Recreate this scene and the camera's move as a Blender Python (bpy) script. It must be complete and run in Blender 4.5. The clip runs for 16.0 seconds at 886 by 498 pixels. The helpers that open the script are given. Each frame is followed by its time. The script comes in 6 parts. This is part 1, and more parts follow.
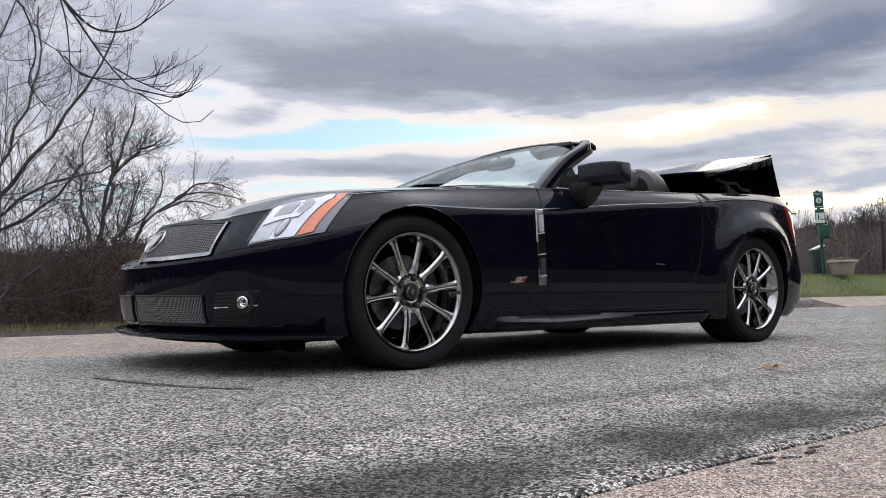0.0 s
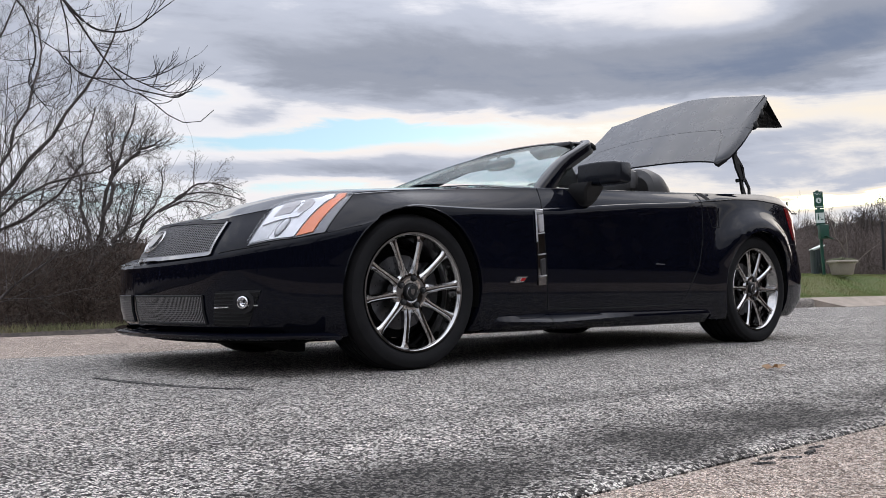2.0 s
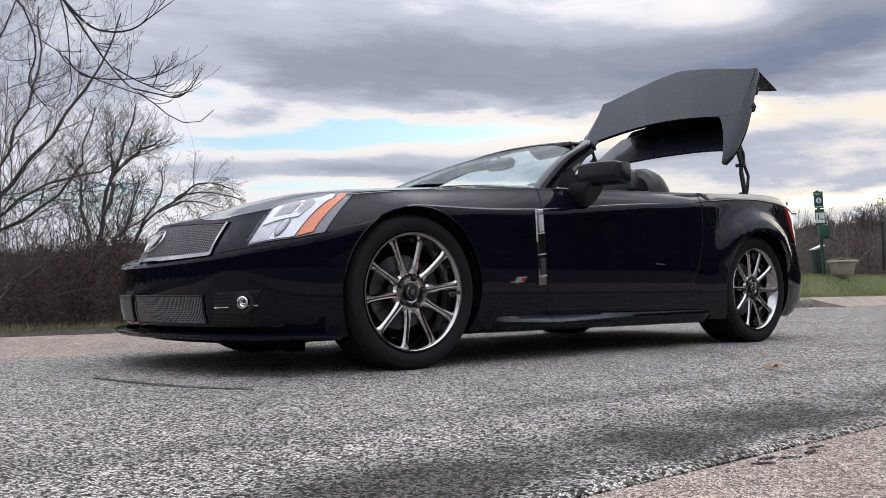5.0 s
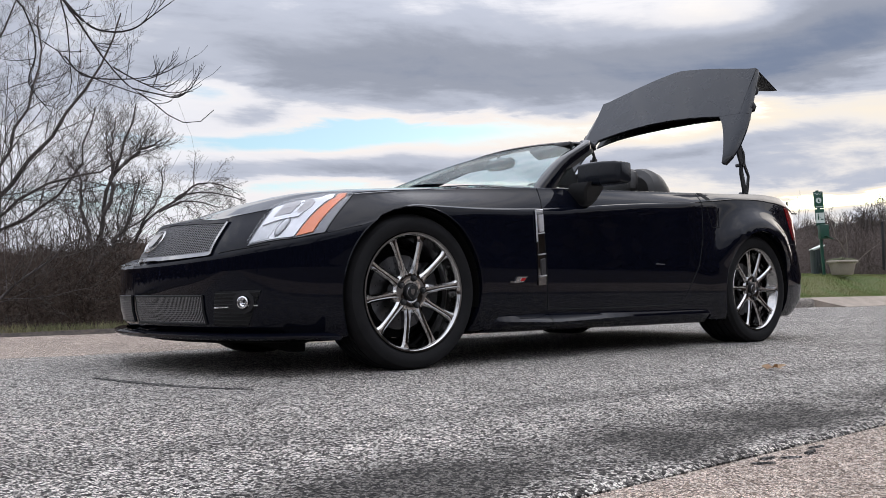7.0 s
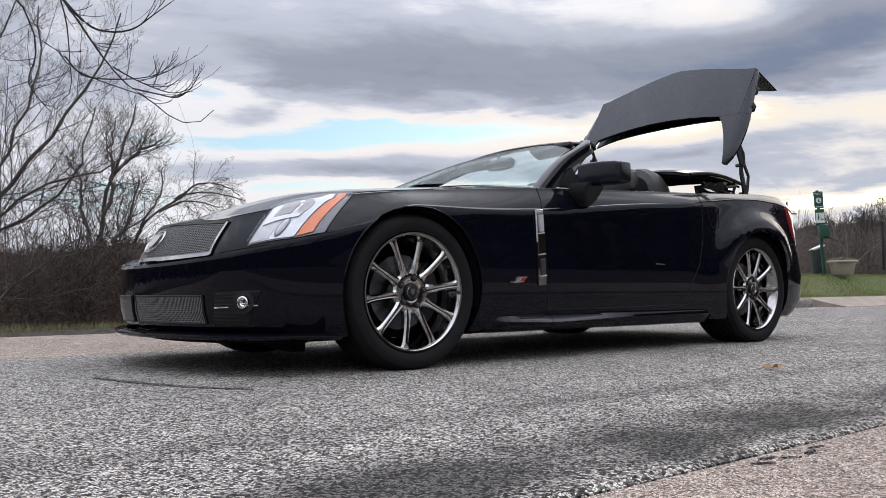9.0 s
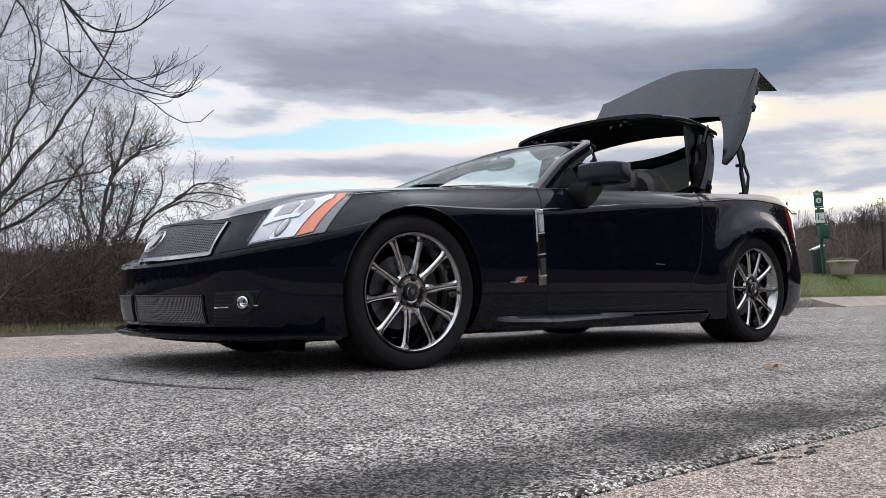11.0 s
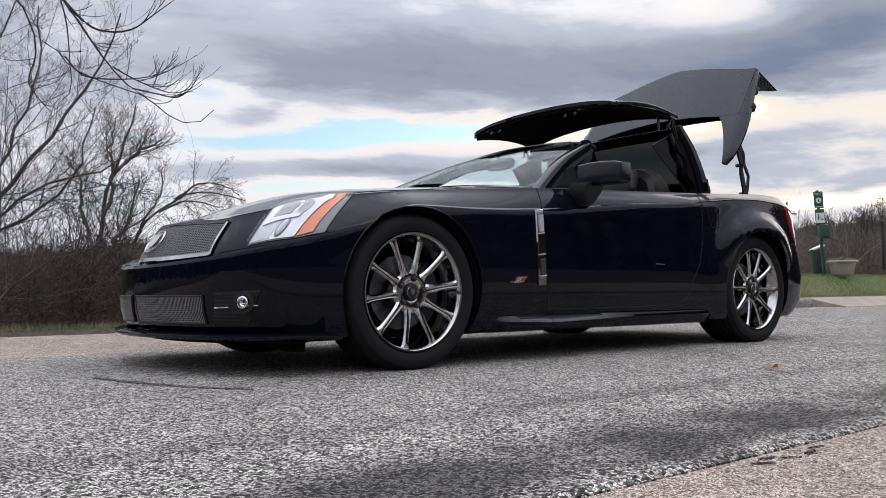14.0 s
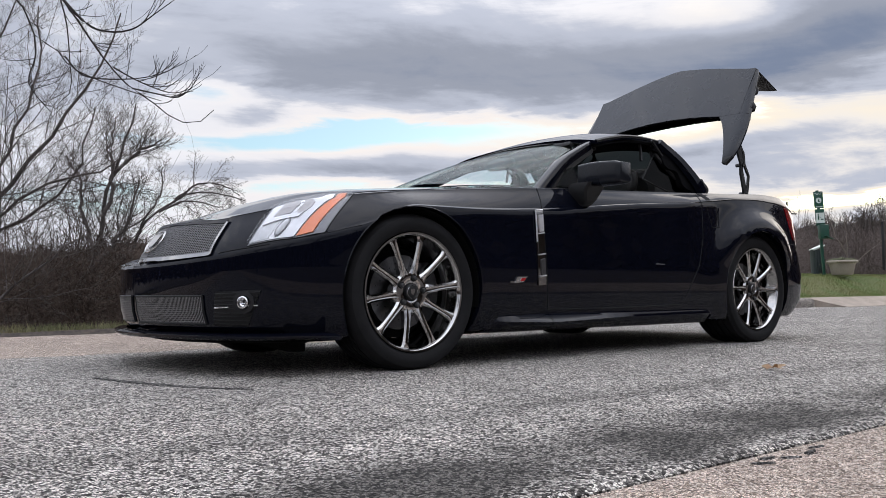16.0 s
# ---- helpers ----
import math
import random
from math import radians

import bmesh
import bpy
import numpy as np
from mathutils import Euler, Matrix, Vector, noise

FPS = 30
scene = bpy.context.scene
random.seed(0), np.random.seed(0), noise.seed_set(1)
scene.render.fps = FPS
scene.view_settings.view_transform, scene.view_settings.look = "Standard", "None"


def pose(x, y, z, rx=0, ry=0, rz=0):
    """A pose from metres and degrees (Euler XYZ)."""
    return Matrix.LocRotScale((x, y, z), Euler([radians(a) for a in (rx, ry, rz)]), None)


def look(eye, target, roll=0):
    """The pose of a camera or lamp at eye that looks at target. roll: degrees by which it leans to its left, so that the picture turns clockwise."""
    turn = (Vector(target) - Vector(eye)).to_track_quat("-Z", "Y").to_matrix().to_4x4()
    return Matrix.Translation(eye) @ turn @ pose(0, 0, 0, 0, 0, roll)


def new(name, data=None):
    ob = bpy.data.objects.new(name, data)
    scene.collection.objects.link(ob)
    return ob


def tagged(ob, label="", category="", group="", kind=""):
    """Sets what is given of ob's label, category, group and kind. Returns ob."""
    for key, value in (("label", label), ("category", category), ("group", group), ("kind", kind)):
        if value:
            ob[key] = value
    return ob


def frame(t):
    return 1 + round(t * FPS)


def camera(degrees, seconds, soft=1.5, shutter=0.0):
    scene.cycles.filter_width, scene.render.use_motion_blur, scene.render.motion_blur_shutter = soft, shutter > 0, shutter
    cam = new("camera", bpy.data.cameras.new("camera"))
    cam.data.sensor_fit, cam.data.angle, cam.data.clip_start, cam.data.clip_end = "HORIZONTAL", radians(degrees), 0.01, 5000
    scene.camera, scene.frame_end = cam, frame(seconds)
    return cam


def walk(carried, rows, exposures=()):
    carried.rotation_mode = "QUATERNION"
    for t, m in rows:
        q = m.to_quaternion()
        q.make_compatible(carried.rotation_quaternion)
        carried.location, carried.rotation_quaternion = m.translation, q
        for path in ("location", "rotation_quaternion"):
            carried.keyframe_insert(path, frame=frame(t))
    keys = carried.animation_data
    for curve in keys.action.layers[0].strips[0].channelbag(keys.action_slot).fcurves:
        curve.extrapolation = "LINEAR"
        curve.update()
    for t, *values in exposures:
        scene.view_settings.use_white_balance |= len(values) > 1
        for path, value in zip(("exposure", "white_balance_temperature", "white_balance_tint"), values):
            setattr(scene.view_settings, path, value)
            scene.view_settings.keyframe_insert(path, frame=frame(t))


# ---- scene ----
cam = camera(57.13, 16.0, soft=0.7)
EYE = pose(-2.0792, -2.8501, 0.3382, 92.953, 0.4654, -38.135)
walk(cam, [(0.0, EYE), (16.0, EYE)], exposures=[(0.0, 0.0), (16.0, 0.0)])

YC = 0.885          # middle plane of the car
WB = 2.685          # wheelbase
HUB = 0.335         # hub height


# ---- world and light ----
def build_world():
    w = bpy.data.worlds.new("sky")
    scene.world = w
    w.use_nodes = True
    nt = w.node_tree
    n, l = nt.nodes, nt.links
    n.clear()
    out = n.new("ShaderNodeOutputWorld")
    bg = n.new("ShaderNodeBackground")
    l.new(bg.outputs[0], out.inputs[0])
    sky = n.new("ShaderNodeTexSky")
    sky.sky_type, sky.sun_disc = "NISHITA", False
    sky.sun_elevation, sky.sun_rotation = radians(14), radians(75)
    scaled = n.new("ShaderNodeVectorMath")
    scaled.operation = "SCALE"
    scaled.inputs["Scale"].default_value = 0.15
    clear = n.new("ShaderNodeVectorMath")
    clear.operation = "MULTIPLY"
    clear.inputs[1].default_value = (0.72, 1.0, 1.12)
    l.new(sky.outputs[0], clear.inputs[0])
    l.new(clear.outputs[0], scaled.inputs[0])
    tc = n.new("ShaderNodeTexCoord")
    sep = n.new("ShaderNodeSeparateXYZ")
    l.new(tc.outputs["Generated"], sep.inputs[0])

    def math_node(op, a, b=None, c=None):
        m = n.new("ShaderNodeMath")
        m.operation = op
        for i, v in enumerate((a, b, c)):
            if v is None:
                continue
            if isinstance(v, (int, float)):
                m.inputs[i].default_value = v
            else:
                l.new(v, m.inputs[i])
        return m.outputs[0]

    up = math_node("MAXIMUM", sep.outputs["Z"], 0.0)
    den = math_node("ADD", up, 0.16)
    cx = math_node("DIVIDE", sep.outputs["X"], den)
    cy = math_node("DIVIDE", sep.outputs["Y"], den)
    comb = n.new("ShaderNodeCombineXYZ")
    l.new(cx, comb.inputs[0])
    l.new(cy, comb.inputs[1])
    turn = n.new("ShaderNodeMapping")
    turn.inputs["Rotation"].default_value = (0, 0, radians(38))
    turn.inputs["Location"].default_value = SKY_SHIFT
    turn.inputs["Scale"].default_value = (0.62, 1.0, 1.0)
    l.new(comb.outputs[0], turn.inputs[0])

    def cloud(scale, detail, dist, rough=0.55):
        t = n.new("ShaderNodeTexNoise")
        t.inputs["Scale"].default_value = scale
        t.inputs["Detail"].default_value = detail
        t.inputs["Roughness"].default_value = rough
        t.inputs["Distortion"].default_value = dist
        l.new(turn.outputs[0], t.inputs["Vector"])
        return t.outputs["Fac"]

    def ramp(fac, stops, mode="EASE"):
        r = n.new("ShaderNodeValToRGB")
        r.color_ramp.interpolation = mode
        e = r.color_ramp.elements
        e[0].position, e[0].color = stops[0][0], (*stops[0][1], 1)
        e[1].position, e[1].color = stops[-1][0], (*stops[-1][1], 1)
        for p, c in stops[1:-1]:
            x = e.new(p)
            x.color = (*c, 1)
        l.new(fac, r.inputs[0])
        return r.outputs[0]

    def mix(fac, a, b):
        m = n.new("ShaderNodeMix")
        m.data_type = "RGBA"
        for sock, v in ((m.inputs[0], fac), (m.inputs[6], a), (m.inputs[7], b)):
            if isinstance(v, (int, float)):
                sock.default_value = v
            elif isinstance(v, tuple):
                sock.default_value = (*v, 1)
            else:
                l.new(v, sock)
        return m.outputs[2]

    big = cloud(0.85, 5.0, 0.35)
    fine = cloud(2.8, 9.0, 0.3, 0.62)
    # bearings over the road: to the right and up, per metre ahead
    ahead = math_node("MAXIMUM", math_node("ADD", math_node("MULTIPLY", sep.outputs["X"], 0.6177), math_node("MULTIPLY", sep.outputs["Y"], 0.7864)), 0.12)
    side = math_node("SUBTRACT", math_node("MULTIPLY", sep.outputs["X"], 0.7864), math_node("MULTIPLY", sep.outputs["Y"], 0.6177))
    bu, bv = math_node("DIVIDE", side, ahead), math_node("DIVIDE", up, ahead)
    # long level streaks
    flat = n.new("ShaderNodeMapping")
    flat.inputs["Scale"].default_value = (2.4, 2.4, 13.0)
    flat.inputs["Rotation"].default_value = (radians(1.5), radians(-2.0), 0)
    l.new(tc.outputs["Generated"], flat.inputs[0])

    def streaks(scale, detail, rough):
        t = n.new("ShaderNodeTexNoise")
        t.inputs["Scale"].default_value, t.inputs["Detail"].default_value, t.inputs["Roughness"].default_value, t.inputs["Distortion"].default_value = scale, detail, rough, 0.3
        l.new(flat.outputs[0], t.inputs["Vector"])
        return t

    wide, band = streaks(1.1, 6.0, 0.55), streaks(2.6, 8.0, 0.60)
    drift = n.new("ShaderNodeSeparateColor")
    l.new(wide.outputs["Color"], drift.inputs[0])
    bu = math_node("MULTIPLY_ADD", math_node("SUBTRACT", drift.outputs["Red"], 0.5), 0.30, bu)
    bv = math_node("MULTIPLY_ADD", math_node("SUBTRACT", drift.outputs["Green"], 0.5), 0.045, bv)
    bv = math_node("MULTIPLY_ADD", math_node("SUBTRACT", band.outputs["Fac"], 0.5), 0.035, bv)

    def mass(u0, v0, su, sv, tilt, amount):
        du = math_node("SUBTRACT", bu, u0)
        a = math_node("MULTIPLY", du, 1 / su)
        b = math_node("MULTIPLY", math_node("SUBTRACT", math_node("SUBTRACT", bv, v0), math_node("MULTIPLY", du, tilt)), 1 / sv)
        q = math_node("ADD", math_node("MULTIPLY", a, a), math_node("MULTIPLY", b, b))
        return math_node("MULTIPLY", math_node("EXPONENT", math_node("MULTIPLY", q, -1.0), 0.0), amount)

    both = math_node("MULTIPLY_ADD", math_node("SUBTRACT", big, 0.5), 0.40, 0.445)
    both = math_node("MULTIPLY_ADD", math_node("SUBTRACT", fine, 0.5), 0.34, both)
    both = math_node("MULTIPLY_ADD", math_node("SUBTRACT", band.outputs["Fac"], 0.5), 0.34, both)
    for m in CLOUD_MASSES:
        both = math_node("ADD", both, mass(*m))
    # thick grey banks, thin bright edges, open sky between
    tone = ramp(both, [(0.22, (0.88, 0.86, 0.87)), (0.36, (0.76, 0.765, 0.82)), (0.50, (0.47, 0.50, 0.59)), (0.66, (0.30, 0.325, 0.395)), (0.84, (0.185, 0.225, 0.32))])
    thin = ramp(both, [(0.25, (1, 1, 1)), (0.52, (0, 0, 0))])
    warm = ramp(math_node("MULTIPLY_ADD", sep.outputs["X"], 0.5, 0.5), [(0.60, (0.74, 0.77, 0.86)), (0.80, (0.88, 0.80, 0.75)), (0.93, (0.92, 0.80, 0.62)), (1.0, (0.94, 0.80, 0.56))])
    low = ramp(up, [(0.0, (0.75, 0.75, 0.75)), (0.18, (0.75, 0.75, 0.75)), (0.34, (0.20, 0.20, 0.20)), (0.5, (0, 0, 0))])
    cl = mix(math_node("MULTIPLY", thin, low), tone, warm)
    gap = ramp(both, [(0.10, (1, 1, 1)), (0.29, (0, 0, 0))])
    final = mix(math_node("MULTIPLY", gap, 0.75), cl, scaled.outputs[0])
    # an overcast sky is brightest overhead
    zen = n.new("ShaderNodeMapRange")
    zen.inputs[1].default_value, zen.inputs[2].default_value = 0.30, 0.85
    zen.inputs[3].default_value, zen.inputs[4].default_value = 1.0, 2.9
    l.new(up, zen.inputs[0])
    bright = n.new("ShaderNodeVectorMath")
    bright.operation = "SCALE"
    l.new(final, bright.inputs[0])
    l.new(zen.outputs[0], bright.inputs["Scale"])
    l.new(bright.outputs[0], bg.inputs["Color"])
    bg.inputs["Strength"].default_value = 1.12


SKY_SHIFT = (3.1, 1.7, 0.0)
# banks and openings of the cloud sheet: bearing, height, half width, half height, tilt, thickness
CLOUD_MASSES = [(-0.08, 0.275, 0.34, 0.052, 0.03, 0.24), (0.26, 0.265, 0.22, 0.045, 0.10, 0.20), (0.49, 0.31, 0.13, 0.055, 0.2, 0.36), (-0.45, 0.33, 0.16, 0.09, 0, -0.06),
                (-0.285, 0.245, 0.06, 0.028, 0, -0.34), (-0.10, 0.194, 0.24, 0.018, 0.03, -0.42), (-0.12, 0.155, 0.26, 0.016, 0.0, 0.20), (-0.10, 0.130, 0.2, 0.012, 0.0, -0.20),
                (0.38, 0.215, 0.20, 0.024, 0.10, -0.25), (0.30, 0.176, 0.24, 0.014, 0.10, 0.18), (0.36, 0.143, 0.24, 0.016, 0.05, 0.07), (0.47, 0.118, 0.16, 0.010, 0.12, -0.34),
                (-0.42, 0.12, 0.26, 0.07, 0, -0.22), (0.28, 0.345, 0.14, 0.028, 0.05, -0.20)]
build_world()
sun = new("sun", bpy.data.lights.new("sun", "SUN"))
sun.data.energy, sun.data.angle, sun.data.color = 0.55, radians(40), (1.0, 0.88, 0.74)
sun.matrix_world = look((0, 0, 0), (-math.cos(radians(14)) * math.sin(radians(75)), -math.cos(radians(14)) * math.cos(radians(75)), -math.sin(radians(24))))


# ---- materials ----
def material(name, color, rough=0.5, metal=0.0, coat=0.0, spread=0.0, grain=0.0, bump=0.0, scale=40.0, second=None, spec=0.5, rough_var=0.0, trans=0.0):
    """A surface with two scales of variation; scale: the grain per metre."""
    m = bpy.data.materials.new(name)
    m.use_nodes = True
    nt = m.node_tree
    n, l = nt.nodes, nt.links
    p = n["Principled BSDF"]
    p.inputs["Base Color"].default_value = (*color, 1)
    p.inputs["Roughness"].default_value = rough
    p.inputs["Metallic"].default_value = metal
    p.inputs["Coat Weight"].default_value = coat
    p.inputs["Coat Roughness"].default_value = 0.02
    p.inputs["Coat IOR"].default_value = 1.32
    p.inputs["Specular IOR Level"].default_value = spec
    p.inputs["Transmission Weight"].default_value = trans
    tc = n.new("ShaderNodeTexCoord")

    def noise_at(s, detail=4.0):
        t = n.new("ShaderNodeTexNoise")
        t.inputs["Scale"].default_value = s
        t.inputs["Detail"].default_value = detail
        l.new(tc.outputs["Object"], t.inputs["Vector"])
        return t.outputs["Fac"]

    if spread or grain:
        two = second or tuple(c * (1 - spread) for c in color)
        a = n.new("ShaderNodeMix")
        a.data_type = "RGBA"
        a.inputs[6].default_value, a.inputs[7].default_value = (*color, 1), (*two, 1)
        r = n.new("ShaderNodeMapRange")
        r.inputs[1].default_value, r.inputs[2].default_value = 0.35, 0.65
        l.new(noise_at(scale * 0.05), r.inputs[0])
        l.new(r.outputs[0], a.inputs[0])
        b = n.new("ShaderNodeMix")
        b.data_type, b.blend_type = "RGBA", "MULTIPLY"
        b.inputs[0].default_value = 1.0
        g = n.new("ShaderNodeMapRange")
        g.inputs[1].default_value, g.inputs[2].default_value = 0.3, 0.7
        g.inputs[3].default_value, g.inputs[4].default_value = 1 - grain, 1 + grain * 0.5
        l.new(noise_at(scale), g.inputs[0])
        l.new(a.outputs[2], b.inputs[6])
        l.new(g.outputs[0], b.inputs[7])
        l.new(b.outputs[2], p.inputs["Base Color"])
    if rough_var:
        g = n.new("ShaderNodeMapRange")
        g.inputs[1].default_value, g.inputs[2].default_value = 0.3, 0.7
        g.inputs[3].default_value, g.inputs[4].default_value = rough, rough + rough_var
        l.new(noise_at(scale * 0.2), g.inputs[0])
        l.new(g.outputs[0], p.inputs["Roughness"])
    if bump:
        b = n.new("ShaderNodeBump")
        b.inputs["Strength"].default_value = bump
        b.inputs["Distance"].default_value = 0.3 / scale
        l.new(noise_at(scale, 5.0), b.inputs["Height"])
        l.new(b.outputs[0], p.inputs["Normal"])
    return m


PAINT = material("black_paint", (0.003, 0.0037, 0.0080), 0.5, 0.0, 1.0, spec=0.0, spread=0.2, scale=60)
# slightly paler, less glossy black than PAINT, for the deck lid and mirror shells
PAINT_SATIN = material("satin_black_paint", (0.006, 0.0078, 0.0125), 0.24, 0.0, 0.6, spec=0.20, rough_var=0.1, spread=0.3, scale=40)
GAP = material("panel_gap", (0.002, 0.002, 0.002), 0.9)
PLASTIC = material("black_plastic", (0.010, 0.010, 0.011), 0.45, spec=0.3, grain=0.2, bump=0.1, scale=400)
RUBBER = material("tyre_rubber", (0.011, 0.011, 0.012), 0.78, spec=0.2, spread=0.3, grain=0.25, bump=0.15, scale=220)
CHROME = material("dark_chrome", (0.46, 0.455, 0.45), 0.04, 1.0, rough_var=0.06, scale=80)
BRIGHT = material("bright_chrome", (0.85, 0.85, 0.86), 0.06, 1.0, rough_var=0.04, scale=90)
STEEL = material("brake_steel", (0.13, 0.13, 0.135), 0.4, 1.0, grain=0.3, scale=150)
IRON = material("hinge_steel", (0.03, 0.03, 0.032), 0.45, 0.4, grain=0.3, scale=120)
LEATHER = material("black_leather", (0.022, 0.021, 0.021), 0.45, grain=0.2, bump=0.25, scale=260)
LINER = material("headliner_felt", (0.007, 0.007, 0.008), 0.95, spec=0.08, grain=0.3, bump=0.2, scale=500)
UNDER = material("underbody_black", (0.006, 0.006, 0.006), 0.9, spec=0.1, grain=0.3, scale=90)


def glazing(name, tint, ior=1.45, rim=0.8):
    """Thin clear glass: it tints what is seen through it and mirrors by its angle."""
    m = bpy.data.materials.new(name)
    m.use_nodes = True
    n, l = m.node_tree.nodes, m.node_tree.links
    n.remove(n["Principled BSDF"])
    clear, gloss, mixer, fres = n.new("ShaderNodeBsdfTransparent"), n.new("ShaderNodeBsdfGlossy"), n.new("ShaderNodeMixShader"), n.new("ShaderNodeLayerWeight")
    clear.inputs[0].default_value = (*tint, 1)
    gloss.inputs["Roughness"].default_value = 0.02
    fres.inputs[0].default_value = 0.5
    edge, add = n.new("ShaderNodeMath"), n.new("ShaderNodeMath")
    edge.operation, edge.inputs[1].default_value = "POWER", 5.0
    add.operation, add.inputs[1].default_value, add.inputs[2].default_value = "MULTIPLY_ADD", rim, ((ior - 1) / (ior + 1)) ** 2
    l.new(fres.outputs["Facing"], edge.inputs[0])
    l.new(edge.outputs[0], add.inputs[0])
    l.new(add.outputs[0], mixer.inputs[0])
    l.new(clear.outputs[0], mixer.inputs[1])
    l.new(gloss.outputs[0], mixer.inputs[2])
    l.new(mixer.outputs[0], n["Material Output"].inputs[0])
    return m


GLASS = glazing("clear_glass", (0.76, 0.88, 0.86), 1.52)
TINT = glazing("tinted_glass", (0.17, 0.185, 0.18), 1.2, 0.06)
QUARTER = glazing("quarter_glass", (0.07, 0.085, 0.08), 1.3, 0.3)
LENS = glazing("lamp_lens", (0.94, 0.94, 0.94))


# ---- shape helpers ----
def part(name, bm, mat, parent=None, label="", smooth=True, flat_angle=35):
    """Links a bmesh as one mesh object under a thing."""
    me = bpy.data.meshes.new(name)
    bmesh.ops.recalc_face_normals(bm, faces=bm.faces)
    if smooth:
        lim = math.cos(radians(flat_angle))
        for f in bm.faces:
            f.smooth = True
        for e in bm.edges:
            if len(e.link_faces) == 2 and e.link_faces[0].normal.dot(e.link_faces[1].normal) < lim:
                e.smooth = False
    bm.to_mesh(me)
    bm.free()
    for m in (mat if isinstance(mat, (list, tuple)) else [mat]):
        me.materials.append(m)
    ob = new(name, me)
    ob.parent = parent
    if label:
        tagged(ob, label)
    return ob


def hermite(table, x):
    """Smooth value at x of a table of (x, value)."""
    xs, vs = [a for a, _ in table], [b for _, b in table]
    if x <= xs[0]:
        return vs[0]
    if x >= xs[-1]:
        return vs[-1]
    i = next(k for k in range(len(xs) - 1) if xs[k] <= x <= xs[k + 1])

    def slope(k):
        if k == 0 or k == len(xs) - 1:
            return 0.0
        a = (vs[k] - vs[k - 1]) / (xs[k] - xs[k - 1])
        b = (vs[k + 1] - vs[k]) / (xs[k + 1] - xs[k])
        return 0.0 if a * b <= 0 else 2 * a * b / (a + b)

    h = xs[i + 1] - xs[i]
    t = (x - xs[i]) / h
    return ((1 + 2 * t) * (1 - t) ** 2 * vs[i] + t * (1 - t) ** 2 * h * slope(i) + t * t * (3 - 2 * t) * vs[i + 1] + t * t * (t - 1) * h * slope(i + 1))


def spline(pts, n, closed=False):
    """n points along a smooth curve through pts, evenly spaced."""
    P = [Vector(p) for p in pts]
    m = len(P)
    dense = []
    for i in range(m if closed else m - 1):
        p0, p1, p2, p3 = (P[(i - 1) % m] if closed or i else P[0] * 2 - P[1]), P[i], P[(i + 1) % m], (P[(i + 2) % m] if closed or i + 2 < m else P[-1] * 2 - P[-2])
        for k in range(16):
            t = k / 16
            dense.append(0.5 * ((2 * p1) + (p2 - p0) * t + (2 * p0 - 5 * p1 + 4 * p2 - p3) * t * t + (3 * p1 - p0 - 3 * p2 + p3) * t ** 3))
    dense.append(P[0] if closed else P[-1])
    d = [0.0]
    for a, b in zip(dense, dense[1:]):
        d.append(d[-1] + (b - a).length)
    out, j = [], 0
    for k in range(n):
        s = d[-1] * k / (n if closed else n - 1)
        while j < len(d) - 2 and d[j + 1] < s:
            j += 1
        t = (s - d[j]) / max(d[j + 1] - d[j], 1e-9)
        out.append(dense[j].lerp(dense[j + 1], min(t, 1)))
    return out


def loft(bm, rings, closed=True, cap=False, mat=0):
    """Quads between rings of equal length."""
    V = [[bm.verts.new(p) for p in r] for r in rings]
    n = len(V[0])
    for a, b in zip(V, V[1:]):
        for i in range(n if closed else n - 1):
            j = (i + 1) % n
            try:
                f = bm.faces.new((a[i], a[j], b[j], b[i]))
                f.material_index = mat
            except ValueError:
                pass
    if cap:
        for r in (V[0], V[-1]):
            try:
                bm.faces.new(r).material_index = mat
            except ValueError:
                pass
    return V


def lathe(bm, profile, n=48, center=(0, 0, 0), axis="y", mat=0):
    """Turns a profile of (radius, along) round an axis."""
    rings = []
    for k in range(n):
        a = 2 * math.pi * k / n
        ring = []
        for r, s in profile:
            v = {"y": (r * math.cos(a), s, r * math.sin(a)), "z": (r * math.cos(a), r * math.sin(a), s), "x": (s, r * math.cos(a), r * math.sin(a))}[axis]
            ring.append(Vector(v) + Vector(center))
        rings.append(ring)
    rings.append(rings[0])
    V = [[bm.verts.new(p) for p in r] for r in rings[:-1]]
    V.append(V[0])
    for a, b in zip(V, V[1:]):
        for i in range(len(profile) - 1):
            if profile[i][0] < 1e-6 and profile[i + 1][0] < 1e-6:
                continue
            f = bm.faces.new((a[i], a[i + 1], b[i + 1], b[i]))
            f.material_index = mat


def tube(bm, pts, radii, n=8, mat=0, cap=True):
    """A round bar along pts; radii: one number or one for each point."""
    pts = [Vector(p) for p in pts]
    if isinstance(radii, (int, float)):
        radii = [radii] * len(pts)
    rings = []
    side = None
    for i, p in enumerate(pts):
        d = (pts[min(i + 1, len(pts) - 1)] - pts[max(i - 1, 0)]).normalized()
        if side is None:
            side = d.orthogonal().normalized()
        side = (side - d * side.dot(d)).normalized()
        up = d.cross(side)
        rings.append([p + (side * math.cos(2 * math.pi * k / n) + up * math.sin(2 * math.pi * k / n)) * radii[i] for k in range(n)])
    loft(bm, rings, True, cap, mat)


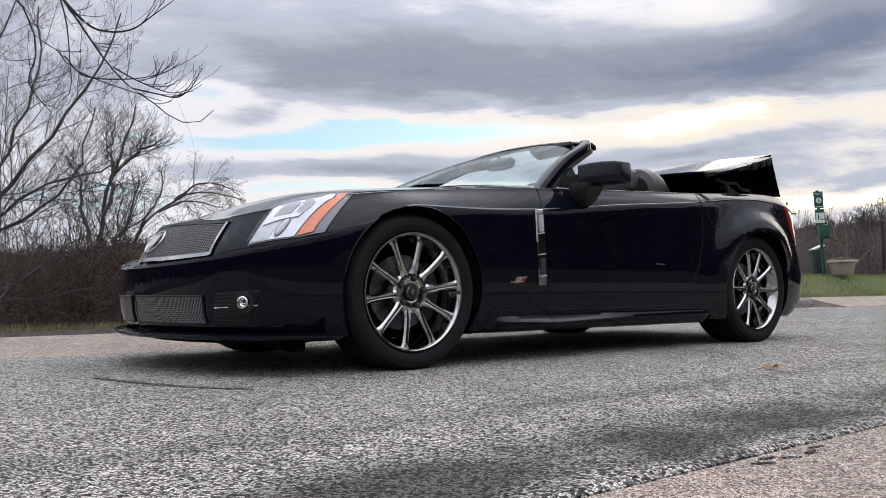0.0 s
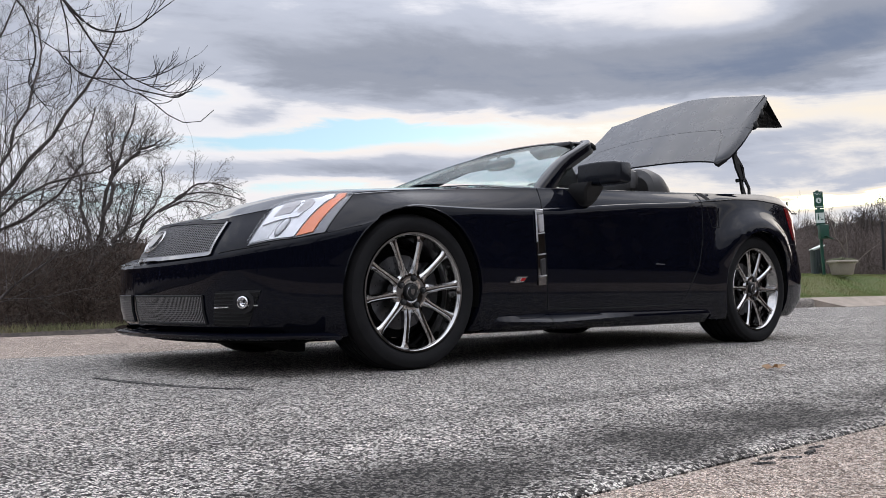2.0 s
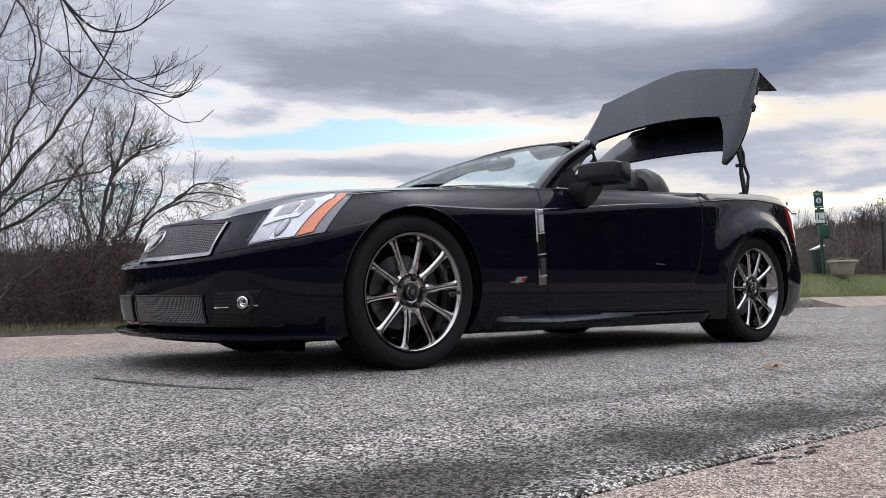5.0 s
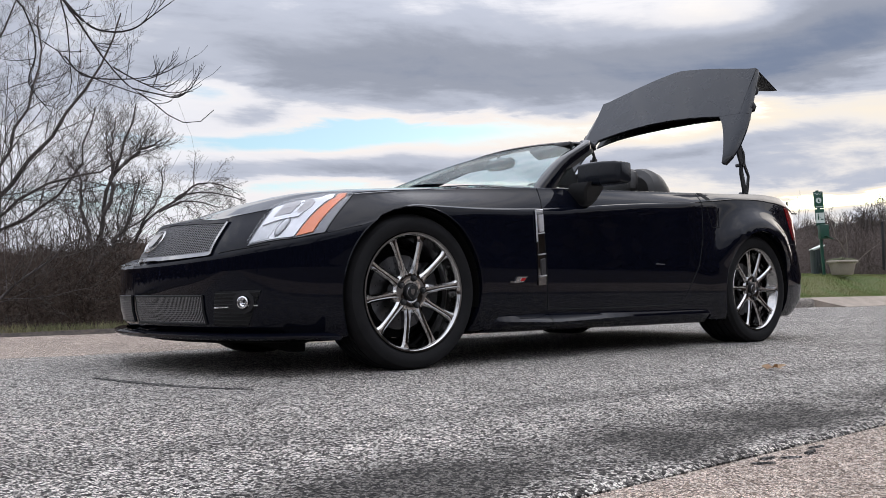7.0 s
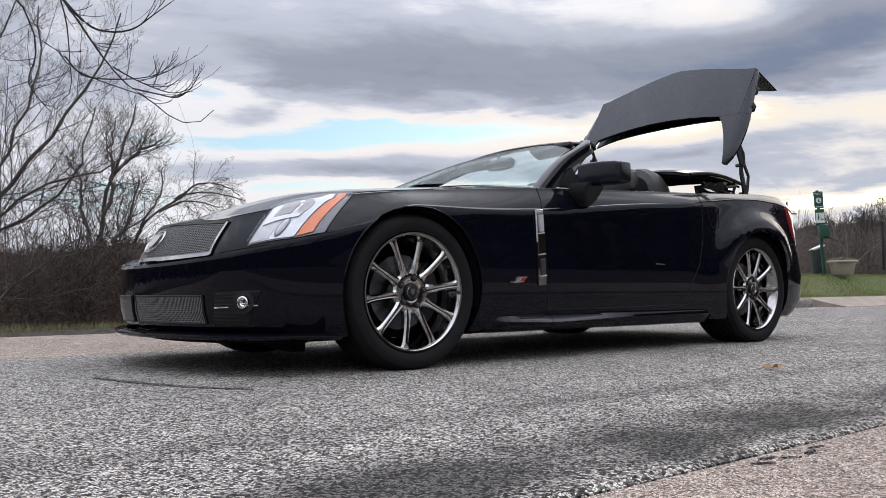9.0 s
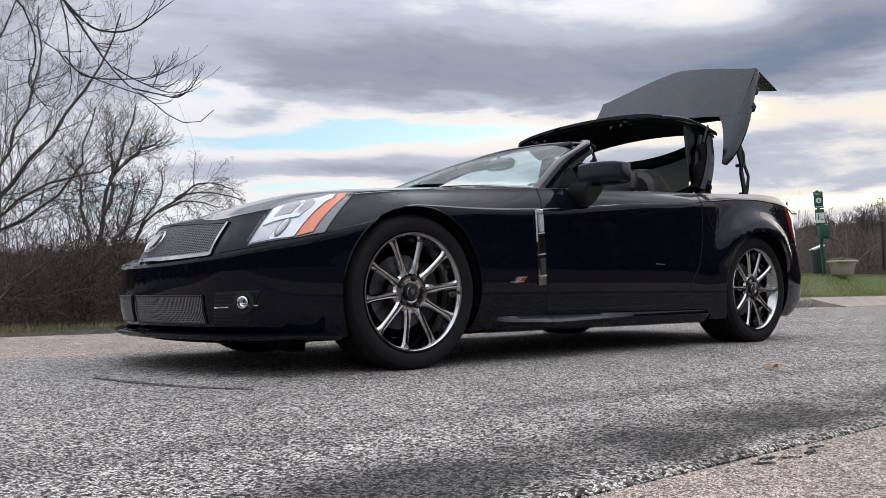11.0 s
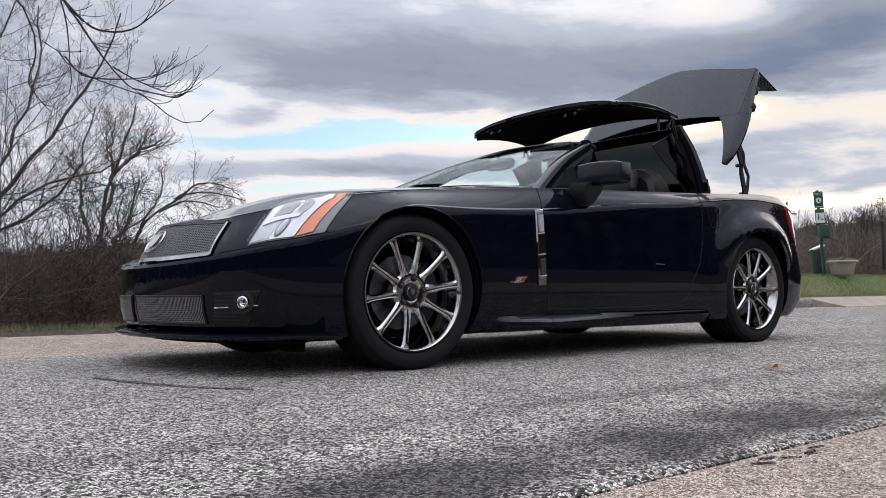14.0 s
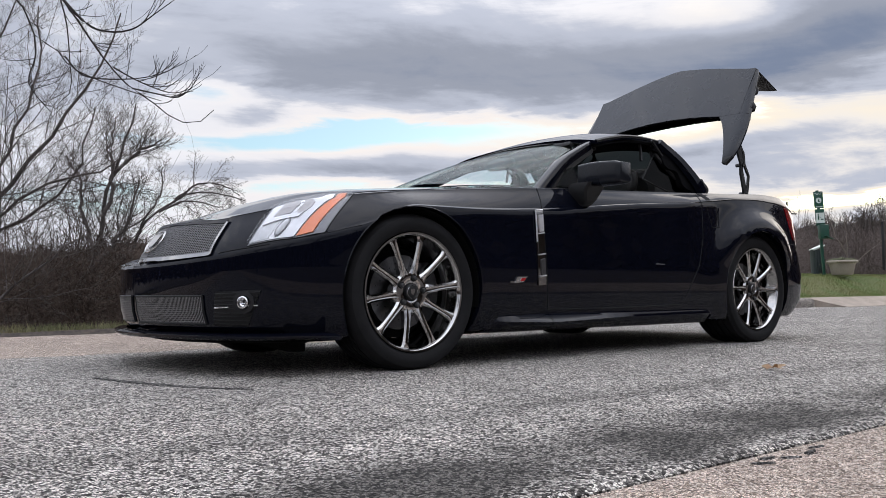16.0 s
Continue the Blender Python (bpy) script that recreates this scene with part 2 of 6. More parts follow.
def box(bm, c, s, m=None, bevel=0.0, mat=0):
    """A box of size s round c, bevelled."""
    t = Matrix.Translation(c) @ (m or Matrix())
    r = bmesh.ops.create_cube(bm, size=1.0, matrix=t @ Matrix.Diagonal((*s, 1)))
    fs = {f for v in r["verts"] for f in v.link_faces}
    for f in fs:
        f.material_index = mat
    if bevel:
        es = list({e for v in r["verts"] for e in v.link_edges})
        bmesh.ops.bevel(bm, geom=es, offset=bevel, segments=2, profile=0.6, affect="EDGES", material=mat)


def slab(bm, outline, thick, mat=0):
    """A closed plate between an outline and the same outline moved by thick."""
    t = Vector(thick)
    a = [bm.verts.new(p) for p in outline]
    b = [bm.verts.new(Vector(p) + t) for p in outline]
    n = len(a)
    bm.faces.new(a).material_index = mat
    bm.faces.new(list(reversed(b))).material_index = mat
    for i in range(n):
        bm.faces.new((a[i], b[i], b[(i + 1) % n], a[(i + 1) % n])).material_index = mat


def mirror_y(p):
    return Vector((p[0], 2 * YC - p[1], p[2]))


# ---- the car's body ----
car = tagged(new("car"), "black two-seat convertible on asphalt with its folding hardtop half raised", "car")

# plan of the car, front to rear: x, y along the bumpers and sides, then along the upper edge
PLAN = [(-0.915, 0.885, -0.735, 0.885), (-0.900, 0.70, -0.712, 0.70), (-0.857, 0.50, -0.652, 0.50), (-0.79, 0.30, -0.580, 0.34), (-0.695, 0.15, -0.490, 0.225),
        (-0.57, 0.05, -0.385, 0.165), (-0.41, -0.005, -0.265, 0.120), (-0.25, -0.03, -0.150, 0.100), (0.0, -0.04, 0.04, 0.095), (0.4, -0.03, 0.40, 0.082), (0.8, -0.022, 0.80, 0.052),
        (1.4, -0.02, 1.40, 0.048), (2.0, -0.022, 2.0, 0.054), (2.35, -0.035, 2.35, 0.062), (2.685, -0.04, 2.685, 0.066), (2.95, -0.033, 2.92, 0.070), (3.17, -0.005, 3.13, 0.085),
        (3.32, 0.035, 3.255, 0.125), (3.41, 0.10, 3.335, 0.19), (3.465, 0.22, 3.385, 0.30), (3.51, 0.5, 3.43, 0.53), (3.535, 0.885, 3.46, 0.885)]
Z_CREASE = [(-0.95, 0.462), (-0.80, 0.487), (-0.665, 0.523), (-0.45, 0.572), (-0.25, 0.625), (0.0, 0.712), (0.3, 0.715), (0.77, 0.735), (1.37, 0.792),
            (2.1, 0.853), (2.3, 0.876), (2.5, 0.896), (2.75, 0.906), (3.0, 0.90), (3.3, 0.868), (3.55, 0.84)]
Z_SHOULDER = [(-0.70, 0.655), (-0.60, 0.672), (-0.45, 0.712), (-0.23, 0.758), (0.16, 0.800), (0.5, 0.830), (0.83, 0.852), (1.5, 0.885), (2.165, 0.918),
              (2.6, 0.942), (2.94, 0.958), (3.15, 0.952), (3.3, 0.930), (3.4, 0.905), (3.5, 0.88)]
CROWN = [(-0.7, 0.03), (-0.4, 0.060), (0.0, 0.065), (0.5, 0.065), (0.8, 0.085), (1.5, 0.06), (2.2, 0.03), (3.0, 0.03), (3.5, 0.02)]


def body_mesh():
    lower = spline([(i, x, y) for i, (x, y, _, _) in enumerate(PLAN)], 800)
    upper = spline([(i, x, y) for i, (_, _, x, y) in enumerate(PLAN)], 800)

    def along(line, u):
        k = min(range(len(line) - 1), key=lambda j: abs(line[j].x - u))
        return Vector((line[k].y, line[k].z, 0))

    cols = []
    count = 10 * (len(PLAN) - 1)
    for i in range(count + 1):
        u = i / 10
        p, t = along(lower, u), along(upper, u)
        d = (along(lower, min(u + 0.1, len(PLAN) - 1)) - along(lower, max(u - 0.1, 0))).normalized()
        if i == 0 or i == count:
            d = Vector((0, -1 if i == 0 else 1, 0))
            p.y = t.y = YC
        inward = Vector((-d.y, d.x, 0))
        x = p.x
        fr = min(max((-0.42 - x) / 0.22, 0), 1)
        fr = fr * fr * (3 - 2 * fr)
        re = min(max((x - 3.15) / 0.3, 0), 1)
        zc, zs = hermite(Z_CREASE, x), hermite(Z_SHOULDER, t.x)
        rear_zone = min(max((x - 2.0) / 0.3, 0), 1)
        rows = [(0.175 - 0.03 * (1 - fr), 0.30), (0.172 - 0.03 * (1 - fr), 0.10), (0.176 - 0.02 * (1 - fr) + 0.06 * re, 0.05), (0.20 + 0.05 * re, 0.028), (0.26, 0.012), (0.34, 0.004), (min(0.43, zc - 0.035), 0.0)]
        lo = rows[-1][0]
        for s in [k / 13 for k in range(1, 13)]:
            rows.append((lo + (zc - 0.014 - lo) * s, 0.050 * rear_zone * s))
        rows += [(zc - 0.012, 0.001 + 0.050 * rear_zone), (zc - 0.003, 0.004 + 0.050 * rear_zone)]
        prow = fr * max(0.0, 1 - (YC - p.y) / 0.42)
        col = []
        for z, ins in rows:
            flare = 0.0
            for hx, amount, rad, wide in ((0.0, 0.004, 0.39, 0.05), (WB, 0.062, 0.40, 0.085)):
                rho = math.hypot(x - hx, z - HUB)
                if z > 0.3 and z < zc - 0.01:
                    flare += amount * math.exp(-((max(rho, rad) - rad) / wide) ** 2) * min(max((zc - z) / 0.06, 0), 1) * min(max((z - 0.45) / 0.22, 0), 1)
            col.append(p + inward * (ins - flare) + Vector((0, 0, z)))
        # ledge above the bumper, then the slope up to the upper edge
        for s, f in ((0.02, 0.10 + 0.36 * fr - 0.20 * prow + 0.36 * rear_zone), (0.06, 0.18 + 0.32 * fr - 0.20 * prow + 0.34 * rear_zone), (0.22, None), (0.4, None), (0.58, None), (0.76, None), (0.92, None), (0.985, 0.96), (1.0, 1.0)):
            base = 0.18 + 0.32 * fr - 0.20 * prow + 0.34 * rear_zone
            if f is None:
                f = base + (0.93 - base) * ((s - 0.06) / 0.86) ** 1.25
            q = p.lerp(t, f)
            col.append(Vector((q.x, q.y, zc + (zs - zc) * s)))
        sx = min(max(t.x, -0.05), 2.95)
        for s in (0.03, 0.12, 0.3, 0.5, 0.72, 1.0):
            q = t.lerp(Vector((sx, YC, 0)), s)
            z = hermite(Z_SHOULDER, q.x) + hermite(CROWN, q.x) * (1 - (1 - s) ** 2)
            col.append(Vector((q.x, q.y, z)))
        col.insert(0, Vector((sx, YC, 0.175)))
        cols.append(col)
    full = cols + [[mirror_y(p) for p in c] for c in reversed(cols[1:-1])]
    bm = bmesh.new()
    loft(bm, full + [full[0]], closed=False)
    bmesh.ops.remove_doubles(bm, verts=bm.verts, dist=0.0004)
    bmesh.ops.recalc_face_normals(bm, faces=bm.faces)
    return bm


def cut(ob, cutters):
    """Takes the cutters' shapes out of ob for good."""
    mods = []
    for c in cutters:
        m = ob.modifiers.new("cut", "BOOLEAN")
        m.operation, m.object, m.solver = "DIFFERENCE", c, "EXACT"
        mods.append(m)
    bpy.context.view_layer.update()
    me = bpy.data.meshes.new_from_object(ob.evaluated_get(bpy.context.evaluated_depsgraph_get()))
    ob.modifiers.clear()
    old = ob.data
    ob.data = me
    bpy.data.meshes.remove(old)
    for c in cutters:
        bpy.data.objects.remove(c)


def cylinder_cutter(x, z, r, y0, y1):
    bm = bmesh.new()
    lathe(bm, [(0, y0), (r, y0), (r, y1), (0, y1)], 72, (x, 0, z))
    bmesh.ops.remove_doubles(bm, verts=bm.verts, dist=0.0001)
    ob = part("cutter", bm, GAP)
    return ob


def box_cutter(c, s, bevel=0.03):
    bm = bmesh.new()
    box(bm, c, s, bevel=bevel)
    return part("cutter", bm, GAP)


def build_body():
    body = part("body", body_mesh(), PAINT, car, "gloss black bodywork with a sharp shoulder line")
    cutters = []
    for x, r in ((0.0, 0.364), (WB, 0.362)):
        for y0, y1 in ((-0.4, 0.33), (2 * YC - 0.33, 2 * YC + 0.4)):
            cutters.append(cylinder_cutter(x, HUB + 0.005, r, y0, y1))
    cutters.append(box_cutter((1.60, YC, 0.78), (1.28, 1.42, 1.0), 0.08))
    cutters.append(box_cutter((2.86, YC, 0.86), (0.86, 1.26, 0.75), 0.06))
    cut(body, cutters)
    me = body.data
    for p in me.polygons:
        p.use_smooth = True
    me.set_sharp_from_angle(angle=radians(24))
    return body


body = build_body()


# ---- wheels ----
def build_wheel(x, y, side, width, r, phase):
    """side: -1 where the outer face looks towards -y."""
    wheel = new("wheel")
    wheel.parent = car
    wheel.matrix_basis = pose(x, y, HUB, 0, 0, 0 if side < 0 else 180)
    tagged(wheel, "chrome ten-spoke alloy wheel with a low-profile tyre")
    w = width
    bm = bmesh.new()
    prof = [(0.252, 0.020), (0.2615, 0.004), (0.266, -0.008), (0.285, -0.018), (0.305, -0.019), (0.322, -0.012), (0.334, 0.004), (r - 0.003, 0.022)]
    for g in range(4):
        a = 0.035 + (w - 0.07) * (g + 0.5) / 4
        prof += [(r, a - 0.022), (r, a - 0.005), (r - 0.008, a - 0.0045), (r - 0.008, a + 0.0045), (r, a + 0.005)]
    prof += [(r - 0.003, w - 0.02), (0.322, w), (0.29, w + 0.012), (0.245, w - 0.01)]
    lathe(bm, prof, 96)
    # shoulder lugs
    for k in range(72 if w > 0.25 else 0):
        a = 2 * math.pi * k / 72
        m = Matrix.Rotation(-a, 4, "Y") @ Matrix.Translation((r - 0.0095, 0.012, 0)) @ Matrix.Rotation(radians(38), 4, "Z")
        box(bm, (0, 0, 0), (0.012, 0.026, 0.020), m)
    part("tyre", bm, RUBBER, wheel, "black low-profile tyre", flat_angle=28)
    bm = bmesh.new()
    lathe(bm, [(0.250, 0.016), (0.2600, 0.006), (0.2620, -0.004), (0.259, -0.0095), (0.252, -0.009), (0.2455, -0.003), (0.241, 0.010), (0.230, 0.035),
               (0.212, 0.075), (0.205, 0.10), (0.203, 0.16), (0.225, w - 0.01), (0.232, w)], 96)
    part("rim", bm, CHROME, wheel, "polished chrome rim barrel")
    for k in range(10):
        a = radians(phase + 36 * k)
        bm = bmesh.new()
        rings = []
        for rr, hw, yf, yb in ((0.050, 0.030, 0.022, 0.062), (0.080, 0.0235, 0.016, 0.058), (0.105, 0.0178, 0.012, 0.054), (0.14, 0.0150, 0.008, 0.05), (0.18, 0.0143, 0.004, 0.042), (0.218, 0.0160, 0.000, 0.036), (0.232, 0.0185, -0.001, 0.034), (0.246, 0.026, -0.001, 0.03)):
            rings.append([(rr, yb, -hw * 0.8), (rr, yf + 0.009, -hw), (rr, yf + 0.001, -hw * 0.55), (rr, yf + 0.0035, 0), (rr, yf + 0.001, hw * 0.55), (rr, yf + 0.009, hw), (rr, yb, hw * 0.8)])
        V = loft(bm, rings, True, True)
        bmesh.ops.transform(bm, matrix=Matrix.Rotation(-a, 4, "Y"), verts=bm.verts)
        part("spoke", bm, CHROME, wheel, flat_angle=40)
    bm = bmesh.new()
    lathe(bm, [(0.0, 0.028), (0.036, 0.028), (0.040, 0.022), (0.064, 0.017), (0.082, 0.019), (0.092, 0.030), (0.092, 0.07), (0.0, 0.07)], 60)
    part("hub", bm, CHROME, wheel)
    bm = bmesh.new()
    lathe(bm, [(0.0, 0.010), (0.022, 0.010), (0.0255, 0.012), (0.029, 0.010), (0.035, 0.013), (0.038, 0.03)], 40)
    cap = part("center_cap", bm, PLASTIC, wheel, "black centre cap with a chrome crest")
    bm = bmesh.new()
    slab(bm, [(-0.011, 0.0085, 0.012), (0.011, 0.0085, 0.012), (0.010, 0.0085, -0.004), (0, 0.0085, -0.014), (-0.010, 0.0085, -0.004)], (0, 0.002, 0))
    part("crest", bm, CHROME, cap)
    bm = bmesh.new()
    lathe(bm, [(0.0255, 0.012), (0.0275, 0.0085), (0.030, 0.012)], 40)
    part("ring", bm, CHROME, cap)
    for k in range(5):
        a = radians(phase - 72 + 72 * k)
        bm = bmesh.new()
        lathe(bm, [(0.0, 0.004), (0.007, 0.005), (0.0095, 0.010), (0.0105, 0.020), (0.0105, 0.03)], 12, (0.0615 * math.cos(a), 0, 0.0615 * math.sin(a)))
        part("lug_nut", bm, STEEL, wheel)
        # raised black ring in place of the shade inside the lug hole
        bm = bmesh.new()
        lathe(bm, [(0.0110, 0.019), (0.0110, 0.0145), (0.0150, 0.0135), (0.0155, 0.022)], 20, (0.0615 * math.cos(a), 0, 0.0615 * math.sin(a)))
        part("lug_hole_shade", bm, GAP, wheel)
    bm = bmesh.new()
    lathe(bm, [(0.07, 0.10), (0.165, 0.10), (0.165, 0.128), (0.07, 0.128), (0.07, 0.10)], 60)
    for k in range(30):
        a = 2 * math.pi * k / 30
        rr = 0.105 + 0.016 * (k % 3)
        lathe(bm, [(0.0, 0.0994), (0.0035, 0.0994), (0.0035, 0.101)], 6, (rr * math.cos(a), 0, rr * math.sin(a)), mat=1)
    part("brake_disc", bm, [STEEL, GAP], wheel)
    bm = bmesh.new()
    for k in range(9):
        a0 = radians(-40 + 10 * k)
        box(bm, (0, 0, 0), (0.07, 0.075, 0.034), Matrix.Rotation(-a0, 4, "Y") @ Matrix.Translation((0.155, 0.115, 0)), 0.006)
    part("caliper", bm, IRON, wheel)
    bm = bmesh.new()
    tube(bm, [(0.19, 0.02, 0.105), (0.197, 0.006, 0.109)], 0.004, 8)
    part("valve", bm, RUBBER, wheel)
    bm = bmesh.new()
    lathe(bm, [(0.0, 0.15), (0.20, 0.15), (0.20, w - 0.01), (0, w - 0.01)], 40)
    part("hub_carrier", bm, UNDER, wheel)
    return wheel


build_wheel(0.0, 0.0, -1, 0.235, 0.342, 79.4)
build_wheel(WB, 0.0, -1, 0.255, 0.340, 70)
build_wheel(0.0, 2 * YC - 0.07, 1, 0.25, 0.342, 60)
build_wheel(WB, 2 * YC, 1, 0.255, 0.340, 90)


def build_wheel_wells():
    for x, r in ((0.0, 0.362), (WB, 0.360)):
        for s in (0, 1):
            bm = bmesh.new()
            rings = []
            for k in range(25):
                a = radians(-12 + 204 * k / 24)
                ring = [(x + rr * math.cos(a), yy, HUB + 0.005 + rr * math.sin(a)) for rr, yy in ((r, -0.012), (r, 0.335), (0.0, 0.335))]
                rings.append([mirror_y(p) if s else Vector(p) for p in ring])
            loft(bm, rings, False)
            part("wheel_well", bm, UNDER, car)


build_wheel_wells()


# ---- windscreen ----
WS_BASE = [(0.90, 0.135, 0.86), (0.80, 0.28, 0.885), (0.66, 0.50, 0.91), (0.58, 0.72, 0.925), (0.56, YC, 0.93)]
WS_TOP = [(1.475, 0.285, 1.178), (1.435, 0.42, 1.20), (1.40, 0.58, 1.21), (1.385, 0.74, 1.214), (1.38, YC, 1.217)]


def both_sides(half, n):
    pts = [Vector(p) for p in half]
    return spline(pts + [mirror_y(p) for p in reversed(pts[:-1])], n)


def build_windscreen():
    base, top = both_sides(WS_BASE, 41), both_sides(WS_TOP, 41)
    bm = bmesh.new()
    rings = []
    for k in range(13):
        s = k / 12
        rings.append([a.lerp(b, s) + Vector((-0.010, 0, 0.013)) * math.sin(math.pi * s) for a, b in zip(base, top)])
    loft(bm, rings, False)
    bmesh.ops.solidify(bm, geom=bm.faces[:], thickness=0.005)
    g = part("windscreen", bm, GLASS, car, "raked clear windscreen")
    g.visible_shadow = False
    # painted header and pillars: a swept section along base corner, pillar, header, pillar
    path = [(0.845, 0.12, 0.835), (0.98, 0.165, 0.935), (1.15, 0.215, 1.045), (1.32, 0.258, 1.125), (1.44, 0.290, 1.178), (1.475, 0.335, 1.197)]
    for flip in (False, True):
        bm, seal = bmesh.new(), bmesh.new()
        pts = spline([mirror_y(p) if flip else p for p in path], 24)
        rings, srings = [], []
        for i, p in enumerate(pts):
            d = (pts[min(i + 1, 23)] - pts[max(i - 1, 0)]).normalized()
            out = Vector((0, 1 if flip else -1, 0))
            up = d.cross(out).normalized()
            if up.z < 0:
                up = -up
            w, g = 0.030, 0.062 - 0.026 * i / 23
            rings.append([p + out * a * w + up * b for a, b in ((0.80, -g), (1.22, -0.004), (1.12, 0.006), (0.85, 0.011), (-0.6, 0.013), (-1, 0.006), (-0.9, -g))])
            srings.append([p + out * a * w + up * b for a, b in ((0.95, -g - 0.022), (1.0, -g), (-0.7, -g), (-0.6, -g - 0.022))])
        loft(bm, rings, True, True)
        loft(seal, srings, True, True)
        part("windscreen_pillar", bm, PAINT, car, "black windscreen pillar")
        part("pillar_seal", seal, PLASTIC, car, "black rubber pillar seal")
    head = both_sides([(1.445, 0.285, 1.185), (1.43, 0.42, 1.207), (1.40, 0.58, 1.216), (1.388, 0.74, 1.222), (1.383, YC, 1.224)], 41)
    bm = bmesh.new()
    loft(bm, [[p + Vector(o) for p in head] for o in ((-0.022, 0, -0.010), (0.0, 0, 0.000), (0.04, 0, 0.003), (0.06, 0, -0.006), (0.05, 0, -0.020), (0.0, 0, -0.018), (-0.022, 0, -0.010))], False)
    part("windscreen_header", bm, PLASTIC, car, "black windscreen header with roof latches")
    # the latch end that stands out behind the pillar
    for y in (0.29,):
        bm = bmesh.new()
        box(bm, (1.495, y + 0.012, 1.172), (0.055, 0.036, 0.016), Matrix.Rotation(radians(14), 4, "Y"), 0.005)
        box(bm, (1.515, y + 0.012, 1.160), (0.030, 0.026, 0.014), Matrix.Rotation(radians(34), 4, "Y"), 0.004)
        part("roof_latch", bm, PLASTIC, car)


build_windscreen()


# ---- rear deck lid, its folding flap and its hinge arms ----
def chevron(v):
    v = abs(v)
    return hermite([(0.0, 0.985), (0.10, 0.972), (0.36, 0.915), (0.52, 0.872), (0.69, 0.838)], v)


def crown(v, lx):
    return 0.016 * (1 - (v / 0.72) ** 2) - 0.012 * (1 - lx / 0.98) * abs(v)


def side_edge(lx):
    return hermite([(0.0, 0.712), (0.05, 0.742), (0.14, 0.766), (0.27, 0.772), (0.45, 0.756), (0.65, 0.726), (0.84, 0.694), (1.0, 0.60)], lx)


def flap_half(lx):
    return hermite([(0.0, 0.688), (0.1, 0.668), (0.25, 0.622), (0.36, 0.575), (0.45, 0.53)], lx)


def flap_rear(v):
    return 0.465 - 0.06 * (abs(v) / 0.6) ** 2


def flap_front(v):
    return 0.062 - 0.062 * (abs(v) / 0.69) ** 4


def shell(top_rows, depth, drop=None):
    """A plate from rows of points, thick by depth along -z."""
    bm = bmesh.new()
    V = loft(bm, top_rows, False)
    bmesh.ops.recalc_face_normals(bm, faces=bm.faces)
    if sum(f.normal.z for f in bm.faces) < 0:
        bmesh.ops.reverse_faces(bm, faces=bm.faces)
    r = bmesh.ops.extrude_face_region(bm, geom=bm.faces[:])
    for v in r["geom"]:
        if isinstance(v, bmesh.types.BMVert):
            v.co.z -= depth
    return bm


